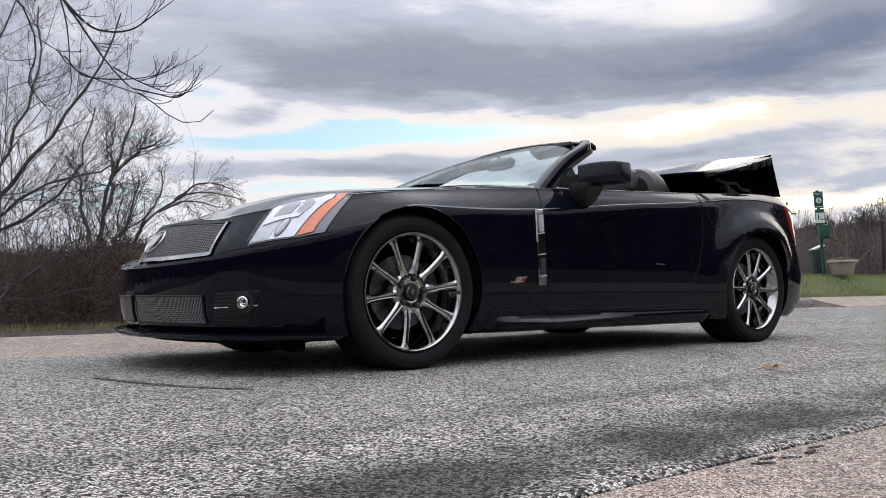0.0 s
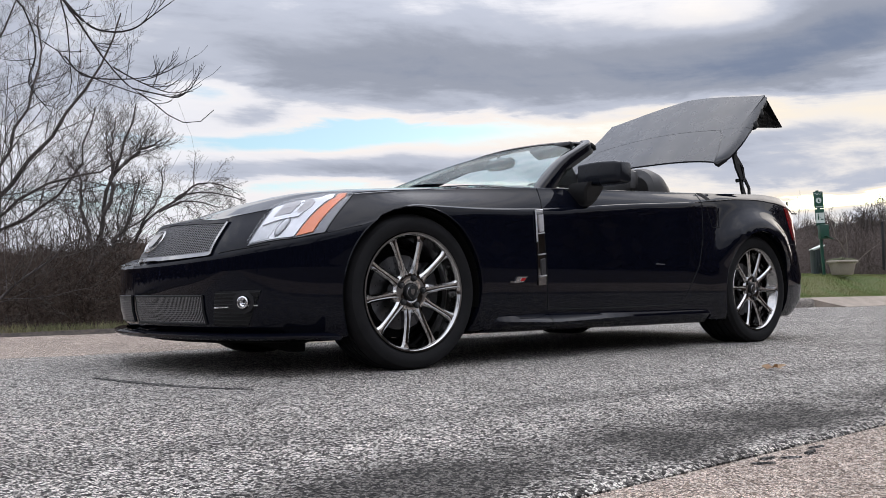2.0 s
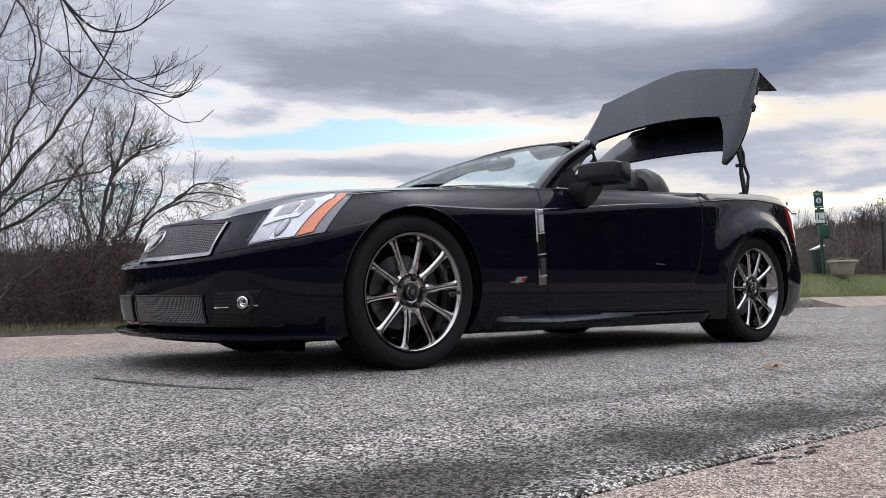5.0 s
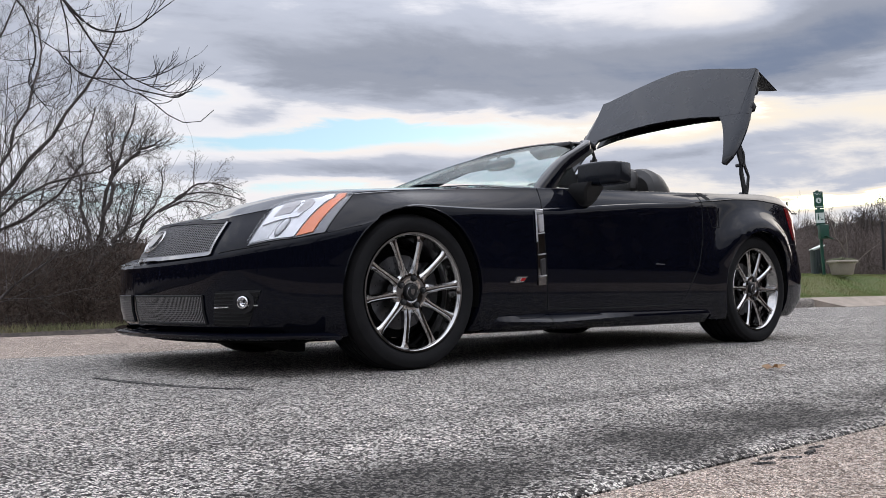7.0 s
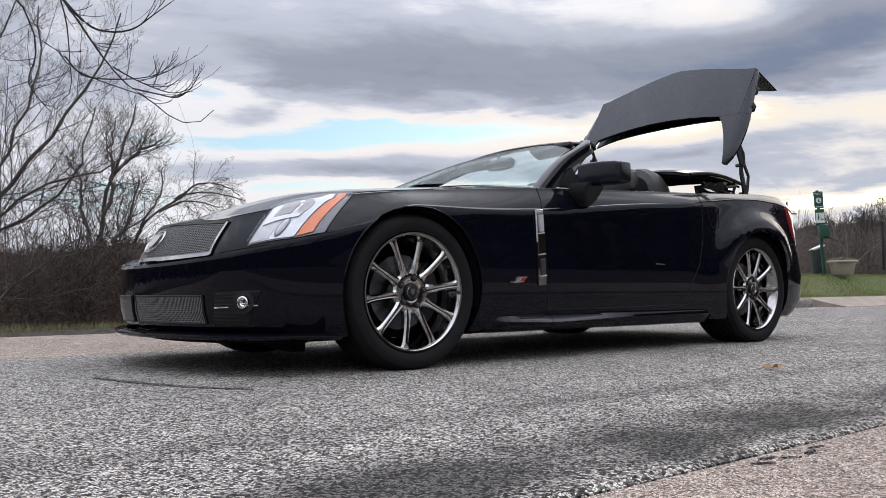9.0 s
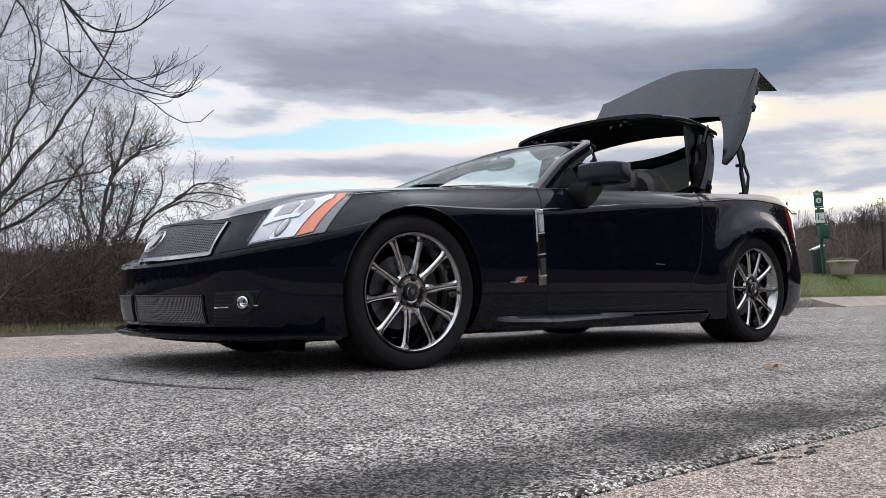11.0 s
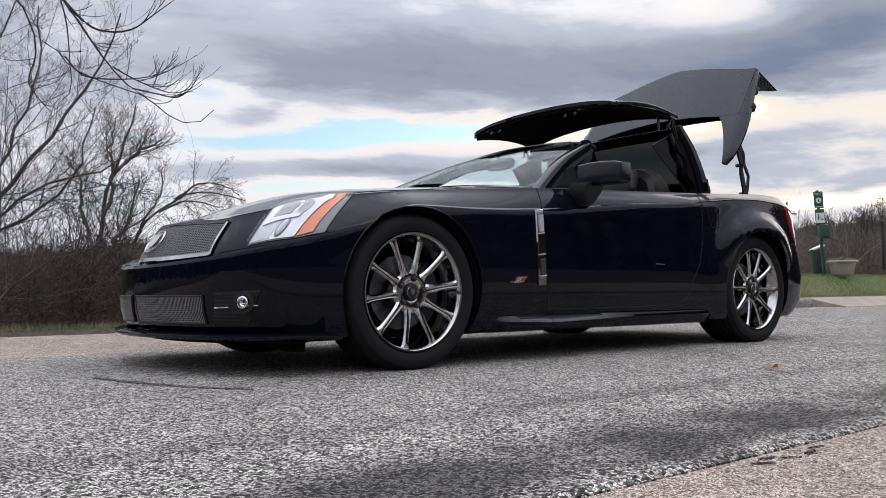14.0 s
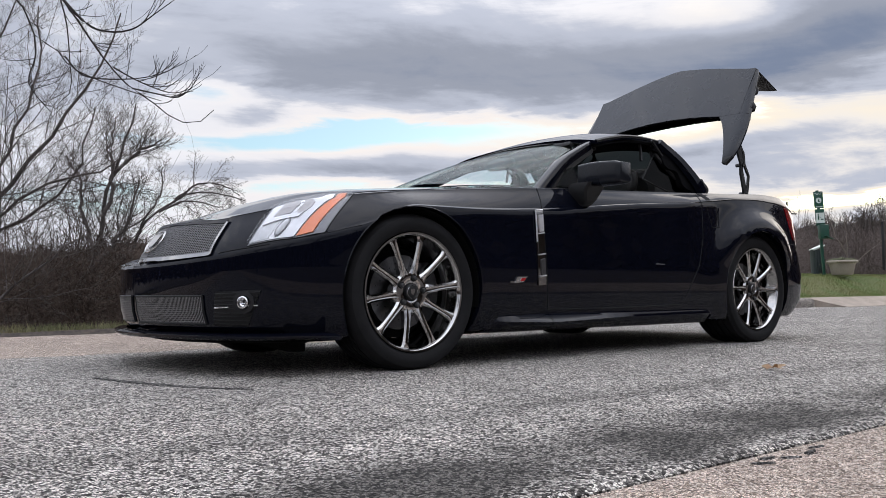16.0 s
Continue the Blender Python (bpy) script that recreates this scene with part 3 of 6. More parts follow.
def build_lid():
    lid = new("deck_lid")
    lid.parent = car
    tagged(lid, "raised black rear deck lid with a V-shaped rear edge")
    # deck behind the flap
    rows = []
    for k in range(49):
        v = -0.688 + 1.376 * k / 48
        a, b = flap_rear(v) + 0.004, chevron(v)
        if abs(v) > flap_half(0.42):
            a = 0.4195
        rows.append([Vector((a + (b - a) * s, v, crown(v, a + (b - a) * s))) for s in (0, 0.15, 0.3, 0.45, 0.6, 0.75, 0.9, 1)])
    part("deck_skin", shell(rows, 0.012), PAINT_SATIN, lid, flat_angle=12)
    # the two prongs beside the flap
    for sgn in (-1, 1):
        rows = []
        for lx in [0.418 * k / 16 for k in range(17)] + [0.4185 + 0.4215 * k / 8 for k in range(9)]:
            k = lx * 40
            inner = flap_half(lx) + 0.0015 if lx <= 0.418 else 0.6895
            outer = side_edge(lx)
            inner = min(inner, outer - 0.01)
            rows.append([Vector((lx + (0.02 * s if lx == 0 else 0), sgn * (inner + (outer - inner) * s), crown(inner + (outer - inner) * s, lx) - 0.02 * max(0.0, 1 - (outer - inner) * (1 - s) / 0.067) ** 3)) for s in (0, 0.4, 0.7, 0.85, 1)])
        part("deck_side", shell(rows, 0.012), PAINT_SATIN, lid)
    for sgn in (-1, 1):
        bm = bmesh.new()
        slab(bm, [(-0.004, sgn * 0.692, -0.006), (-0.004, sgn * 0.712, -0.022), (0.06, sgn * 0.745, -0.024), (0.045, sgn * 0.70, -0.008)], (0, 0, -0.022))
        part("prong_tip", bm, PLASTIC, lid, "black rubber tip of the deck's side")
        bm = bmesh.new()
        tube(bm, [(0.30, sgn * 0.745, -0.035), (0.42, sgn * 0.735, -0.045), (0.62, sgn * 0.70, -0.05), (0.80, sgn * 0.665, -0.05)], 0.016, 6)
        for lx, w in ((0.50, 0.74), (0.66, 0.71), (0.79, 0.68)):
            box(bm, (lx, sgn * w, -0.045), (0.055, 0.03, 0.05), None, 0.008)
        part("hinge_rail", bm, PLASTIC, lid, "black hinge rail under the deck's edge")
    # rear face hanging from the V-shaped edge
    rows = []
    for k in range(41):
        v = -0.688 + 1.376 * k / 40
        x0, z0 = chevron(v), crown(v, 0.9)
        back = 0.02 + 0.07 * (1 - (v / 0.69) ** 2)
        rows.append([Vector((x0 - 0.004 + a * 0.315 * math.cos(radians(77)) + (0 if a < 0.02 else 0.0), v * (1 - 0.02 * a), z0 - 0.315 * a * math.sin(radians(77)) - 0.004)) for a in (0, 0.05, 0.35, 0.7, 1)])
    bm = bmesh.new()
    loft(bm, rows, False)
    bmesh.ops.solidify(bm, geom=bm.faces[:], thickness=0.012)
    part("rear_face", bm, PAINT, lid, "black rear face of the deck lid")
    # inner frame under the skin
    bm = bmesh.new()
    rows = []
    for k in range(49):
        v = -0.60 + 1.20 * k / 48
        a, b = flap_rear(v) + 0.012, chevron(v) - 0.05
        z = crown(v, a)
        rows.append([Vector((a, v, z - 0.013)), Vector((a, v, z - 0.030)), Vector((a + 0.05, v, z - 0.045)), Vector((b, v, z - 0.055)), Vector((b + 0.04, v, z - 0.016))])
    loft(bm, rows, False)
    part("inner_frame", bm, LINER, lid, "black inner lining")
    for v in (-0.45, -0.15, 0.2, 0.46):
        bm = bmesh.new()
        box(bm, (0.80, v * 1.25, -0.05), (0.02, 0.045, 0.06), None, 0.004)
        part("bumper_stop", bm, PLASTIC, lid)
    # flap
    rows = []
    for k in range(41):
        s = -1 + 2 * k / 40
        row = []
        for j in range(9):
            v0 = s * 0.66
            lx = flap_front(v0) + (flap_rear(s * 0.53) - flap_front(v0)) * j / 8
            v = s * (flap_half(lx) - 0.0015)
            row.append(Vector((lx, v, crown(v, lx))))
        rows.append(row)
    flap = part("flap", shell(rows, 0.012), PAINT_SATIN, lid, "smooth black tonneau flap")
    bm = bmesh.new()
    rows = []
    for k in range(31):
        s = -1 + 2 * k / 30
        v = s * 0.515
        a, z = flap_rear(v), crown(v, 0.44)
        rows.append([Vector((a - 0.004, v, z - 0.013)), Vector((a + 0.12, v, z - 0.018)), Vector((a + 0.12, v, z - 0.026)), Vector((a - 0.01, v, z - 0.03))])
    loft(bm, rows, False)
    part("flange", bm, LINER, flap, "black rubber flange")
    return lid, flap


lid, flap = build_lid()


def build_struts():
    out = []
    for y in (0.27, 2 * YC - 0.27):
        arm = new("hinge_arm")
        arm.parent = car
        tagged(arm, "black cranked steel hinge arm of the deck lid")
        bm = bmesh.new()
        # local: z runs from the lid's fixing down to the body
        slab(bm, [(-0.02, 0, 0.03), (0.012, 0, 0.03), (0.016, 0, -0.07), (0.022, 0, -0.17), (0.004, 0, -0.24), (0.012, 0, -0.33), (0.026, 0, -0.46), (-0.022, 0, -0.46), (-0.028, 0, -0.26), (-0.012, 0, -0.18), (-0.032, 0, -0.10), (-0.03, 0, -0.03)], (0, 0.014, 0))
        part("main_link", bm, IRON, arm)
        bm = bmesh.new()
        pts = [(0.02, 0.03, 0.10), (0.045, 0.03, -0.02), (0.098, 0.03, -0.13), (0.085, 0.03, -0.20), (0.118, 0.03, -0.29), (0.085, 0.03, -0.37), (0.035, 0.03, -0.46)]
        for a, b in zip(pts, pts[1:]):
            d = (Vector(b) - Vector(a))
            nrm = Vector((d.z, 0, -d.x)).normalized() * 0.010
            slab(bm, [Vector(a) + nrm, Vector(b) + nrm, Vector(b) - nrm, Vector(a) - nrm], (0, 0.012, 0))
        part("rear_link", bm, IRON, arm)
        for p in ((0, 0), (0.01, -0.2), (0.0, -0.4)):
            bm = bmesh.new()
            lathe(bm, [(0, -0.008), (0.013, -0.008), (0.013, 0.05), (0, 0.05)], 12, (p[0], 0, p[1]))
            part("pivot", bm, STEEL, arm)
        out.append(arm)
    return out


struts = build_struts()


# ---- folding roof ----
ROOF_L, ROOF_V = 0.625, 0.645


def build_roof():
    roof = new("roof_panel")
    roof.parent = car
    tagged(roof, "folding hardtop roof panel with a gloss black skin and felt headliner")
    # local origin: rear edge on the middle plane, x forward is negative
    rows, rows2 = [], []
    for k in range(37):
        v = -ROOF_V + 2 * ROOF_V * k / 36
        e = abs(v) / ROOF_V
        front = -ROOF_L - 0.05 * (1 - e ** 2)
        if e > 0.93:
            front += 0.03 * (e - 0.93) / 0.07
        rows.append([Vector((front * s, v, 0.055 * (1 - e ** 2) + 0.03 * math.sin(math.pi * min(s * 1.02, 1)) - 0.02 * e ** 6 - 0.03 * s ** 4 * (1 - e ** 2))) for s in (0, 0.03, 0.15, 0.3, 0.45, 0.6, 0.75, 0.9, 0.98, 1)])
        rows2.append([p + Vector((0.012 if i == 9 else -0.012 if i == 0 else 0, -v * 0.02, -0.024)) for i, p in enumerate(rows[-1])])
    part("roof_skin", shell(rows, 0.02), PAINT, roof, "gloss black roof skin", flat_angle=40)
    part("headliner", shell(rows2, 0.012), LINER, roof, "black felt headliner")
    for sgn in (-1, 1):
        bm = bmesh.new()
        pts = []
        for i in range(11):
            s = i / 10
            pts.append((-ROOF_L * (0.02 + 0.92 * s), sgn * (ROOF_V - 0.008), 0.03 * math.sin(math.pi * s) - 0.024))
        tube(bm, pts, [0.012] * 11, 6)
        part("roof_seal", bm, PLASTIC, roof, "black rubber roof-edge seal")
    for v in (-0.38, -0.30, 0.30, 0.38):
        bm = bmesh.new()
        tube(bm, [(-ROOF_L - 0.03, v, -0.045), (-ROOF_L - 0.045, v, -0.062)], 0.008, 8)
        part("roof_pin", bm, IRON, roof)
    for v in (-0.42, 0.42):
        bm = bmesh.new()
        box(bm, (-ROOF_L - 0.01, v, -0.036), (0.07, 0.03, 0.012), None, 0.004)
        part("latch_plate", bm, PLASTIC, roof)
    for sgn in (-1, 1):
        bm = bmesh.new()
        tube(bm, [(-0.13, sgn * 0.59, -0.03), (-0.14, sgn * 0.60, -0.09), (-0.15, sgn * 0.605, -0.135)], 0.010, 6)
        tube(bm, [(-0.035, sgn * 0.60, -0.02), (-0.03, sgn * 0.605, -0.055), (-0.055, sgn * 0.61, -0.085), (-0.045, sgn * 0.61, -0.11)], 0.011, 6)
        part("hanger_link", bm, IRON, roof, "black cranked roof link")
    return roof


roof = build_roof()
REAR_H = 0.44
quarters = []


def build_rear_frame():
    """Local: pivot line at the origin, z runs up along the pillars."""
    f = new("rear_roof_frame")
    f.parent = car
    tagged(f, "folding rear roof frame with pillars and a tinted rear window")

    def half(z):
        return hermite([(0.0, 0.735), (0.25, 0.70), (0.5, 0.635)], z)

    for sgn in (-1, 1):
        bm = bmesh.new()
        rings = []
        for k in range(13):
            z = REAR_H * 0.99 * k / 12
            bow = 0.012 * math.sin(math.pi * k / 12)
            w = 0.042 - 0.016 * k / 12
            h = half(z)
            rings.append([(bow + a * w, sgn * (h + b * 0.03), z) for a, b in ((0.6, 0.9), (1, 0.2), (0.9, -1), (-0.6, -1.2), (-1, 0.1), (-0.5, 0.9))])
        loft(bm, rings, True, True)
        part("rear_pillar", bm, PAINT, f, "gloss black rear roof pillar")
        bm = bmesh.new()
        box(bm, (0.020, sgn * 0.735, 0.005), (0.075, 0.05, 0.07), None, 0.02)
        box(bm, (0.040, sgn * 0.735, 0.05), (0.03, 0.04, 0.05), None, 0.012)
        part("pivot_housing", bm, PLASTIC, f)
        bm = bmesh.new()
        h = half(0.3) - 0.05
        tube(bm, [(-0.07, sgn * h, 0.40), (-0.055, sgn * (h + 0.02), 0.2), (-0.02, sgn * (h + 0.05), 0.0)], 0.014, 6)
        tube(bm, [(-0.05, sgn * (h + 0.02), 0.49), (-0.045, sgn * (h + 0.02), 0.36)], 0.009, 6)
        part("roof_link", bm, IRON, f)
    # window with its frame
    bm = bmesh.new()
    rows = []
    for k in range(25):
        v = -0.60 + 1.2 * k / 24
        e = abs(v) / 0.6
        rows.append([Vector((0.16 * (1 - e ** 2) * 0.7 + 0.02, v * (1 - 0.10 * s), 0.06 + 0.30 * s)) for s in (0, 0.25, 0.5, 0.75, 1)])
    loft(bm, rows, False)
    loft(bm, [[p + Vector((-0.005, 0, 0)) for p in r] for r in rows], False)
    g = part("rear_window", bm, TINT, f, "green-tinted glass rear window")
    g.visible_shadow = False
    bm = bmesh.new()
    for s, t, d in ((1.0, 0.065, 0.0), (0.0, 0.08, 0.0)):
        rings = []
        for k in range(25):
            v = -0.63 + 1.26 * k / 24
            e = abs(v) / 0.63
            c = Vector((0.16 * (1 - e ** 2) * 0.7 + 0.02, v * (1 - 0.10 * s), 0.06 + 0.30 * s + (t / 2 if s else -t / 2)))
            rings.append([c + Vector((a * 0.02, 0, b * t / 2)) for a, b in ((-1, -1), (1, -1), (1, 1), (-1, 1))])
        loft(bm, rings, True, True)
    part("window_frame", bm, LINER, f, "black padded window surround")
    for sgn in (-1, 1):
        bm = bmesh.new()
        # local: hinge at the pillar's foot
        slab(bm, [(-0.225, -sgn * 0.060, 0.335), (-0.015, -sgn * 0.060, 0.365), (0.0, 0.0, 0.0), (-0.065, 0.0, 0.0)], (0, -sgn * 0.006, 0))
        q = part("quarter_window", bm, QUARTER, f, "dark tinted quarter window")
        q.visible_shadow = False
        q.matrix_basis = pose(-0.035, sgn * 0.685, 0.03)
        bm = bmesh.new()
        for a, b in (((-0.225, -sgn * 0.060, 0.335), (-0.015, -sgn * 0.060, 0.365)), ((-0.225, -sgn * 0.060, 0.335), (-0.065, 0.0, 0.0))):
            tube(bm, [a, b], 0.005, 6)
        part("quarter_seal", bm, PLASTIC, q, "black quarter window seal")
        quarters.append((q, sgn))
        bm = bmesh.new()
        rings = []
        for k in range(13):
            z = REAR_H * k / 12 * 0.97
            h = half(z)
            x0, x1 = -0.065 + 0.018 * math.sin(k * 1.3), 0.040 - 0.012 * k / 12
            rings.append([(x0, sgn * (h - 0.012), z), (x1, sgn * (h - 0.006), z), (x1, sgn * (h - 0.06), z), (x0, sgn * (h - 0.07), z)])
        loft(bm, rings, True, True)
        part("pillar_trim", bm, LINER, f, "black felt pillar trim")
    return f


rear_frame = build_rear_frame()


# ---- movement ----
LID_ROWS = [(0.0, 2.445, 1.098, 12.5), (0.3, 2.452, 1.108, 15.6), (0.6, 2.462, 1.118, 19.0), (0.9, 2.472, 1.128, 22.7), (1.2, 2.484, 1.138, 26.8), (1.5, 2.499, 1.149, 31.0),
            (1.8, 2.533, 1.160, 36.0), (2.1, 2.565, 1.166, 41.0), (2.4, 2.592, 1.172, 46.2), (2.7, 2.613, 1.174, 51.0), (3.0, 2.632, 1.174, 55.2), (3.3, 2.640, 1.174, 56.6), (16.0, 2.640, 1.174, 56.6)]
# rear near corner of the roof panel: seconds, x, z, pitch (nose up positive)
ROOF_ROWS = [(0.0, 3.14, 0.80, 0), (8.1, 3.14, 0.80, 0), (8.3, 3.13, 0.90, 0), (8.5, 3.09, 0.988, 0), (8.7, 3.05, 1.020, 0.5), (9.0, 2.96, 1.080, 1.5), (9.2, 2.93, 1.140, 2), (9.8, 2.86, 1.26, 3), (10.5, 2.77, 1.36, 4),
             (11.3, 2.625, 1.415, 3.6), (11.6, 2.58, 1.447, 3.2), (12.0, 2.508, 1.490, 1.9), (12.5, 2.425, 1.502, 1.2), (13.0, 2.385, 1.487, 0.8), (13.5, 2.315, 1.481, 0.7), (14.0, 2.25, 1.455, 0.6),
             (14.5, 2.195, 1.420, 0.0), (15.0, 2.135, 1.368, -1.0), (15.5, 2.085, 1.312, -3.0), (16.0, 2.060, 1.270, -5.5)]
# rear frame: seconds, lean to the rear in degrees, pivot x, z
FRAME_ROWS = [(0.0, 97, 2.46, 0.80), (8.2, 97, 2.46, 0.80), (8.7, 93, 2.44, 0.87), (9.0, 84, 2.43, 0.93), (9.2, 77, 2.42, 0.945), (9.8, 60, 2.415, 0.95), (10.5, 42, 2.415, 0.95), (11.3, 22, 2.415, 0.95), (11.6, 17.5, 2.415, 0.95), (12.0, 9.5, 2.415, 0.95),
              (12.5, 1.5, 2.415, 0.95), (13.0, -4, 2.415, 0.95), (13.5, -10.5, 2.415, 0.95), (14.0, -17, 2.415, 0.95), (14.5, -24, 2.415, 0.95), (15.0, -31.5, 2.41, 0.95), (15.5, -39.5, 2.405, 0.945), (16.0, -46, 2.40, 0.94)]
# flap in the lid's space: seconds, along, lift, turn
FLAP_ROWS = [(0.0, 0, 0, 0), (3.9, 0, 0, 0), (4.0, -0.014, -0.002, -2.5), (4.1, -0.040, -0.004, -6), (4.2, -0.058, -0.008, -11), (4.5, -0.02, -0.05, -15), (4.9, 0.14, -0.11, -14), (5.4, 0.36, -0.13, -6), (5.8, 0.46, -0.12, 0), (16.0, 0.46, -0.12, 0)]


def motions():
    walk(lid, [(t, pose(x, YC, z, 0, -a, 0)) for t, x, z, a in LID_ROWS])
    walk(flap, [(t, pose(x, 0, z, 0, -a, 0)) for t, x, z, a in FLAP_ROWS])
    walk(roof, [(t, pose(x, YC, z, 0, a, 0)) for t, x, z, a in ROOF_ROWS])
    walk(rear_frame, [(t, pose(x - 0.05, YC, z, 0, a, 0)) for t, a, x, z in FRAME_ROWS])
    for q, sgn in quarters:
        walk(q, [(t, pose(-0.035, sgn * 0.685, 0.03, 0, a, 0)) for t, a in ((0.0, 40), (9.2, 40), (10.2, 24), (11.1, 2), (11.5, 0), (16.0, 0))])
    for arm, y in zip(struts, (0.27, 2 * YC - 0.215)):
        rows = []
        for t, x, z, a in LID_ROWS:
            c, s = math.cos(radians(a)), math.sin(radians(a))
            top = Vector((x + 0.36 * c + 0.157 * s, 0, z + 0.36 * s - 0.157 * c))
            lean = math.degrees(math.atan2(top.x - 3.07, top.z - 0.93))
            rows.append((t, pose(top.x, y, top.z, 0, lean, 0)))
        walk(arm, rows)


# ---- ground ----
def stony(name, stops, size, band=False, rough=0.85, fine=0.5):
    """Crushed stone in a binder: each stone with its own tone, in relief; size: stones per metre."""
    m = bpy.data.materials.new(name)
    m.use_nodes = True
    nt = m.node_tree
    n, l = nt.nodes, nt.links
    p = n["Principled BSDF"]
    p.inputs["Roughness"].default_value = rough
    p.inputs["Specular IOR Level"].default_value = 0.3
    tc = n.new("ShaderNodeTexCoord")

    def vor(s, feature="F1"):
        v = n.new("ShaderNodeTexVoronoi")
        v.feature = feature
        v.inputs["Scale"].default_value = s
        l.new(tc.outputs["Object"], v.inputs["Vector"])
        return v

    def noi(s, d=3.0):
        t = n.new("ShaderNodeTexNoise")
        t.inputs["Scale"].default_value, t.inputs["Detail"].default_value = s, d
        l.new(tc.outputs["Object"], t.inputs["Vector"])
        return t.outputs["Fac"]

    def rng(fac, a, b, c, d):
        g = n.new("ShaderNodeMapRange")
        g.inputs[1].default_value, g.inputs[2].default_value, g.inputs[3].default_value, g.inputs[4].default_value = a, b, c, d
        l.new(fac, g.inputs[0])
        return g.outputs[0]

    def op(kind, a, b):
        x = n.new("ShaderNodeMath")
        x.operation = kind
        for i, v in enumerate((a, b)):
            if isinstance(v, (int, float)):
                x.inputs[i].default_value = v
            else:
                l.new(v, x.inputs[i])
        return x.outputs[0]

    stones = vor(size)
    sepc = n.new("ShaderNodeSeparateColor")
    l.new(stones.outputs["Color"], sepc.inputs[0])
    r = n.new("ShaderNodeValToRGB")
    e = r.color_ramp.elements
    e[0].position, e[0].color = stops[0][0], (*stops[0][1], 1)
    e[1].position, e[1].color = stops[-1][0], (*stops[-1][1], 1)
    for pos, c in stops[1:-1]:
        e.new(pos).color = (*c, 1)
    l.new(sepc.outputs["Red"], r.inputs[0])
    large = rng(noi(1.3), 0.3, 0.7, 0.82, 1.12)
    mid = rng(noi(14.0, 4.0), 0.3, 0.7, 0.80, 1.15)
    # dark binder between stones, with the shade of their relief put into the colour
    pores = rng(vor(size, "DISTANCE_TO_EDGE").outputs["Distance"], 0.01, 0.13, 0.05, 1.0)
    grit = rng(noi(size * 2.5, 2.0), 0.3, 0.7, 0.62, 1.3)
    fac = op("MULTIPLY", op("MULTIPLY", large, mid), op("MULTIPLY", pores, grit))
    if band:
        # worn dark sealer along the road's edge, broken up, and a pale fringe of loose stone
        sx = n.new("ShaderNodeSeparateXYZ")
        l.new(tc.outputs["Object"], sx.inputs[0])
        y = op("ADD", sx.outputs["Y"], op("MULTIPLY", op("SUBTRACT", noi(1.7, 7.0), 0.5), 0.36))
        a = rng(y, -1.90, -1.80, 0.0, 1.0)
        b = rng(y, -1.62, -1.42, 1.0, 0.0)
        patch = rng(noi(1.9, 6.0), 0.36, 0.54, 0.45, 1.0)
        dark = op("MULTIPLY", op("MULTIPLY", a, b), patch)
        y2 = op("ADD", sx.outputs["Y"], op("MULTIPLY", op("SUBTRACT", noi(0.7, 4.0), 0.5), 0.5))
        c2 = op("MULTIPLY", rng(y2, -1.22, -1.12, 0.0, 1.0), rng(y2, -1.10, -0.98, 1.0, 0.0))
        dark = op("MAXIMUM", dark, op("MULTIPLY", c2, 0.35))
        fac = op("MULTIPLY", fac, rng(dark, 0.0, 1.0, 1.0, 0.24))
    mx = n.new("ShaderNodeMix")
    mx.data_type, mx.blend_type = "RGBA", "MULTIPLY"
    mx.inputs[0].default_value = 1.0
    l.new(r.outputs[0], mx.inputs[6])
    l.new(fac, mx.inputs[7])
    l.new(mx.outputs[2], p.inputs["Base Color"])
    hgt = op("ADD", rng(stones.outputs["Distance"], 0.0, 0.7, 1.0, 0.0), op("MULTIPLY", sepc.outputs["Green"], 1.5))
    bp = n.new("ShaderNodeBump")
    bp.inputs["Strength"].default_value, bp.inputs["Distance"].default_value = 1.0, 0.9 / size
    l.new(hgt, bp.inputs["Height"])
    l.new(bp.outputs[0], p.inputs["Normal"])
    return m


ASPHALT = stony("weathered_asphalt", [(0.0, (0.018, 0.016, 0.015)), (0.28, (0.11, 0.10, 0.093)), (0.48, (0.42, 0.39, 0.355)), (0.72, (0.90, 0.83, 0.76)), (1.0, (1.0, 0.96, 0.89))], 155, True)
TAN = stony("aggregate_concrete", [(0.0, (0.10, 0.072, 0.055)), (0.25, (0.40, 0.305, 0.245)), (0.55, (0.72, 0.575, 0.48)), (1.0, (1.0, 0.88, 0.77))], 200)
CONCRETE = stony("kerb_concrete", [(0.0, (0.36, 0.32, 0.28)), (1.0, (0.50, 0.45, 0.40))], 60)
GRASS = material("lawn", (0.095, 0.135, 0.032), 0.9, second=(0.13, 0.135, 0.05), spread=0.5, grain=0.5, bump=0.8, scale=30)
DIRT = material("leaf_litter", (0.060, 0.044, 0.034), 0.95, second=(0.045, 0.036, 0.03), spread=0.5, grain=0.6, bump=0.8, scale=25)
RIGHT, AHEAD = Vector((0.7864, -0.6177, 0)), Vector((0.6177, 0.7864, 0))
STAND = Vector((-2.079, -2.850, 0))


def spot(r, d, z=0.0):
    """A place r metres to the right of and d metres ahead of where the camera stands."""
    p = STAND + RIGHT * r + AHEAD * d
    return Vector((p.x, p.y, z))


BACK = 1.16         # how far behind the kerb's line the lawn's things stand


def beyond(r, d, z):
    return spot(r * BACK, d * BACK, 0.338 + (z - 0.338) * BACK)


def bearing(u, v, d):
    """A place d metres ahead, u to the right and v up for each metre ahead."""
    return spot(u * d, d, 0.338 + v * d)


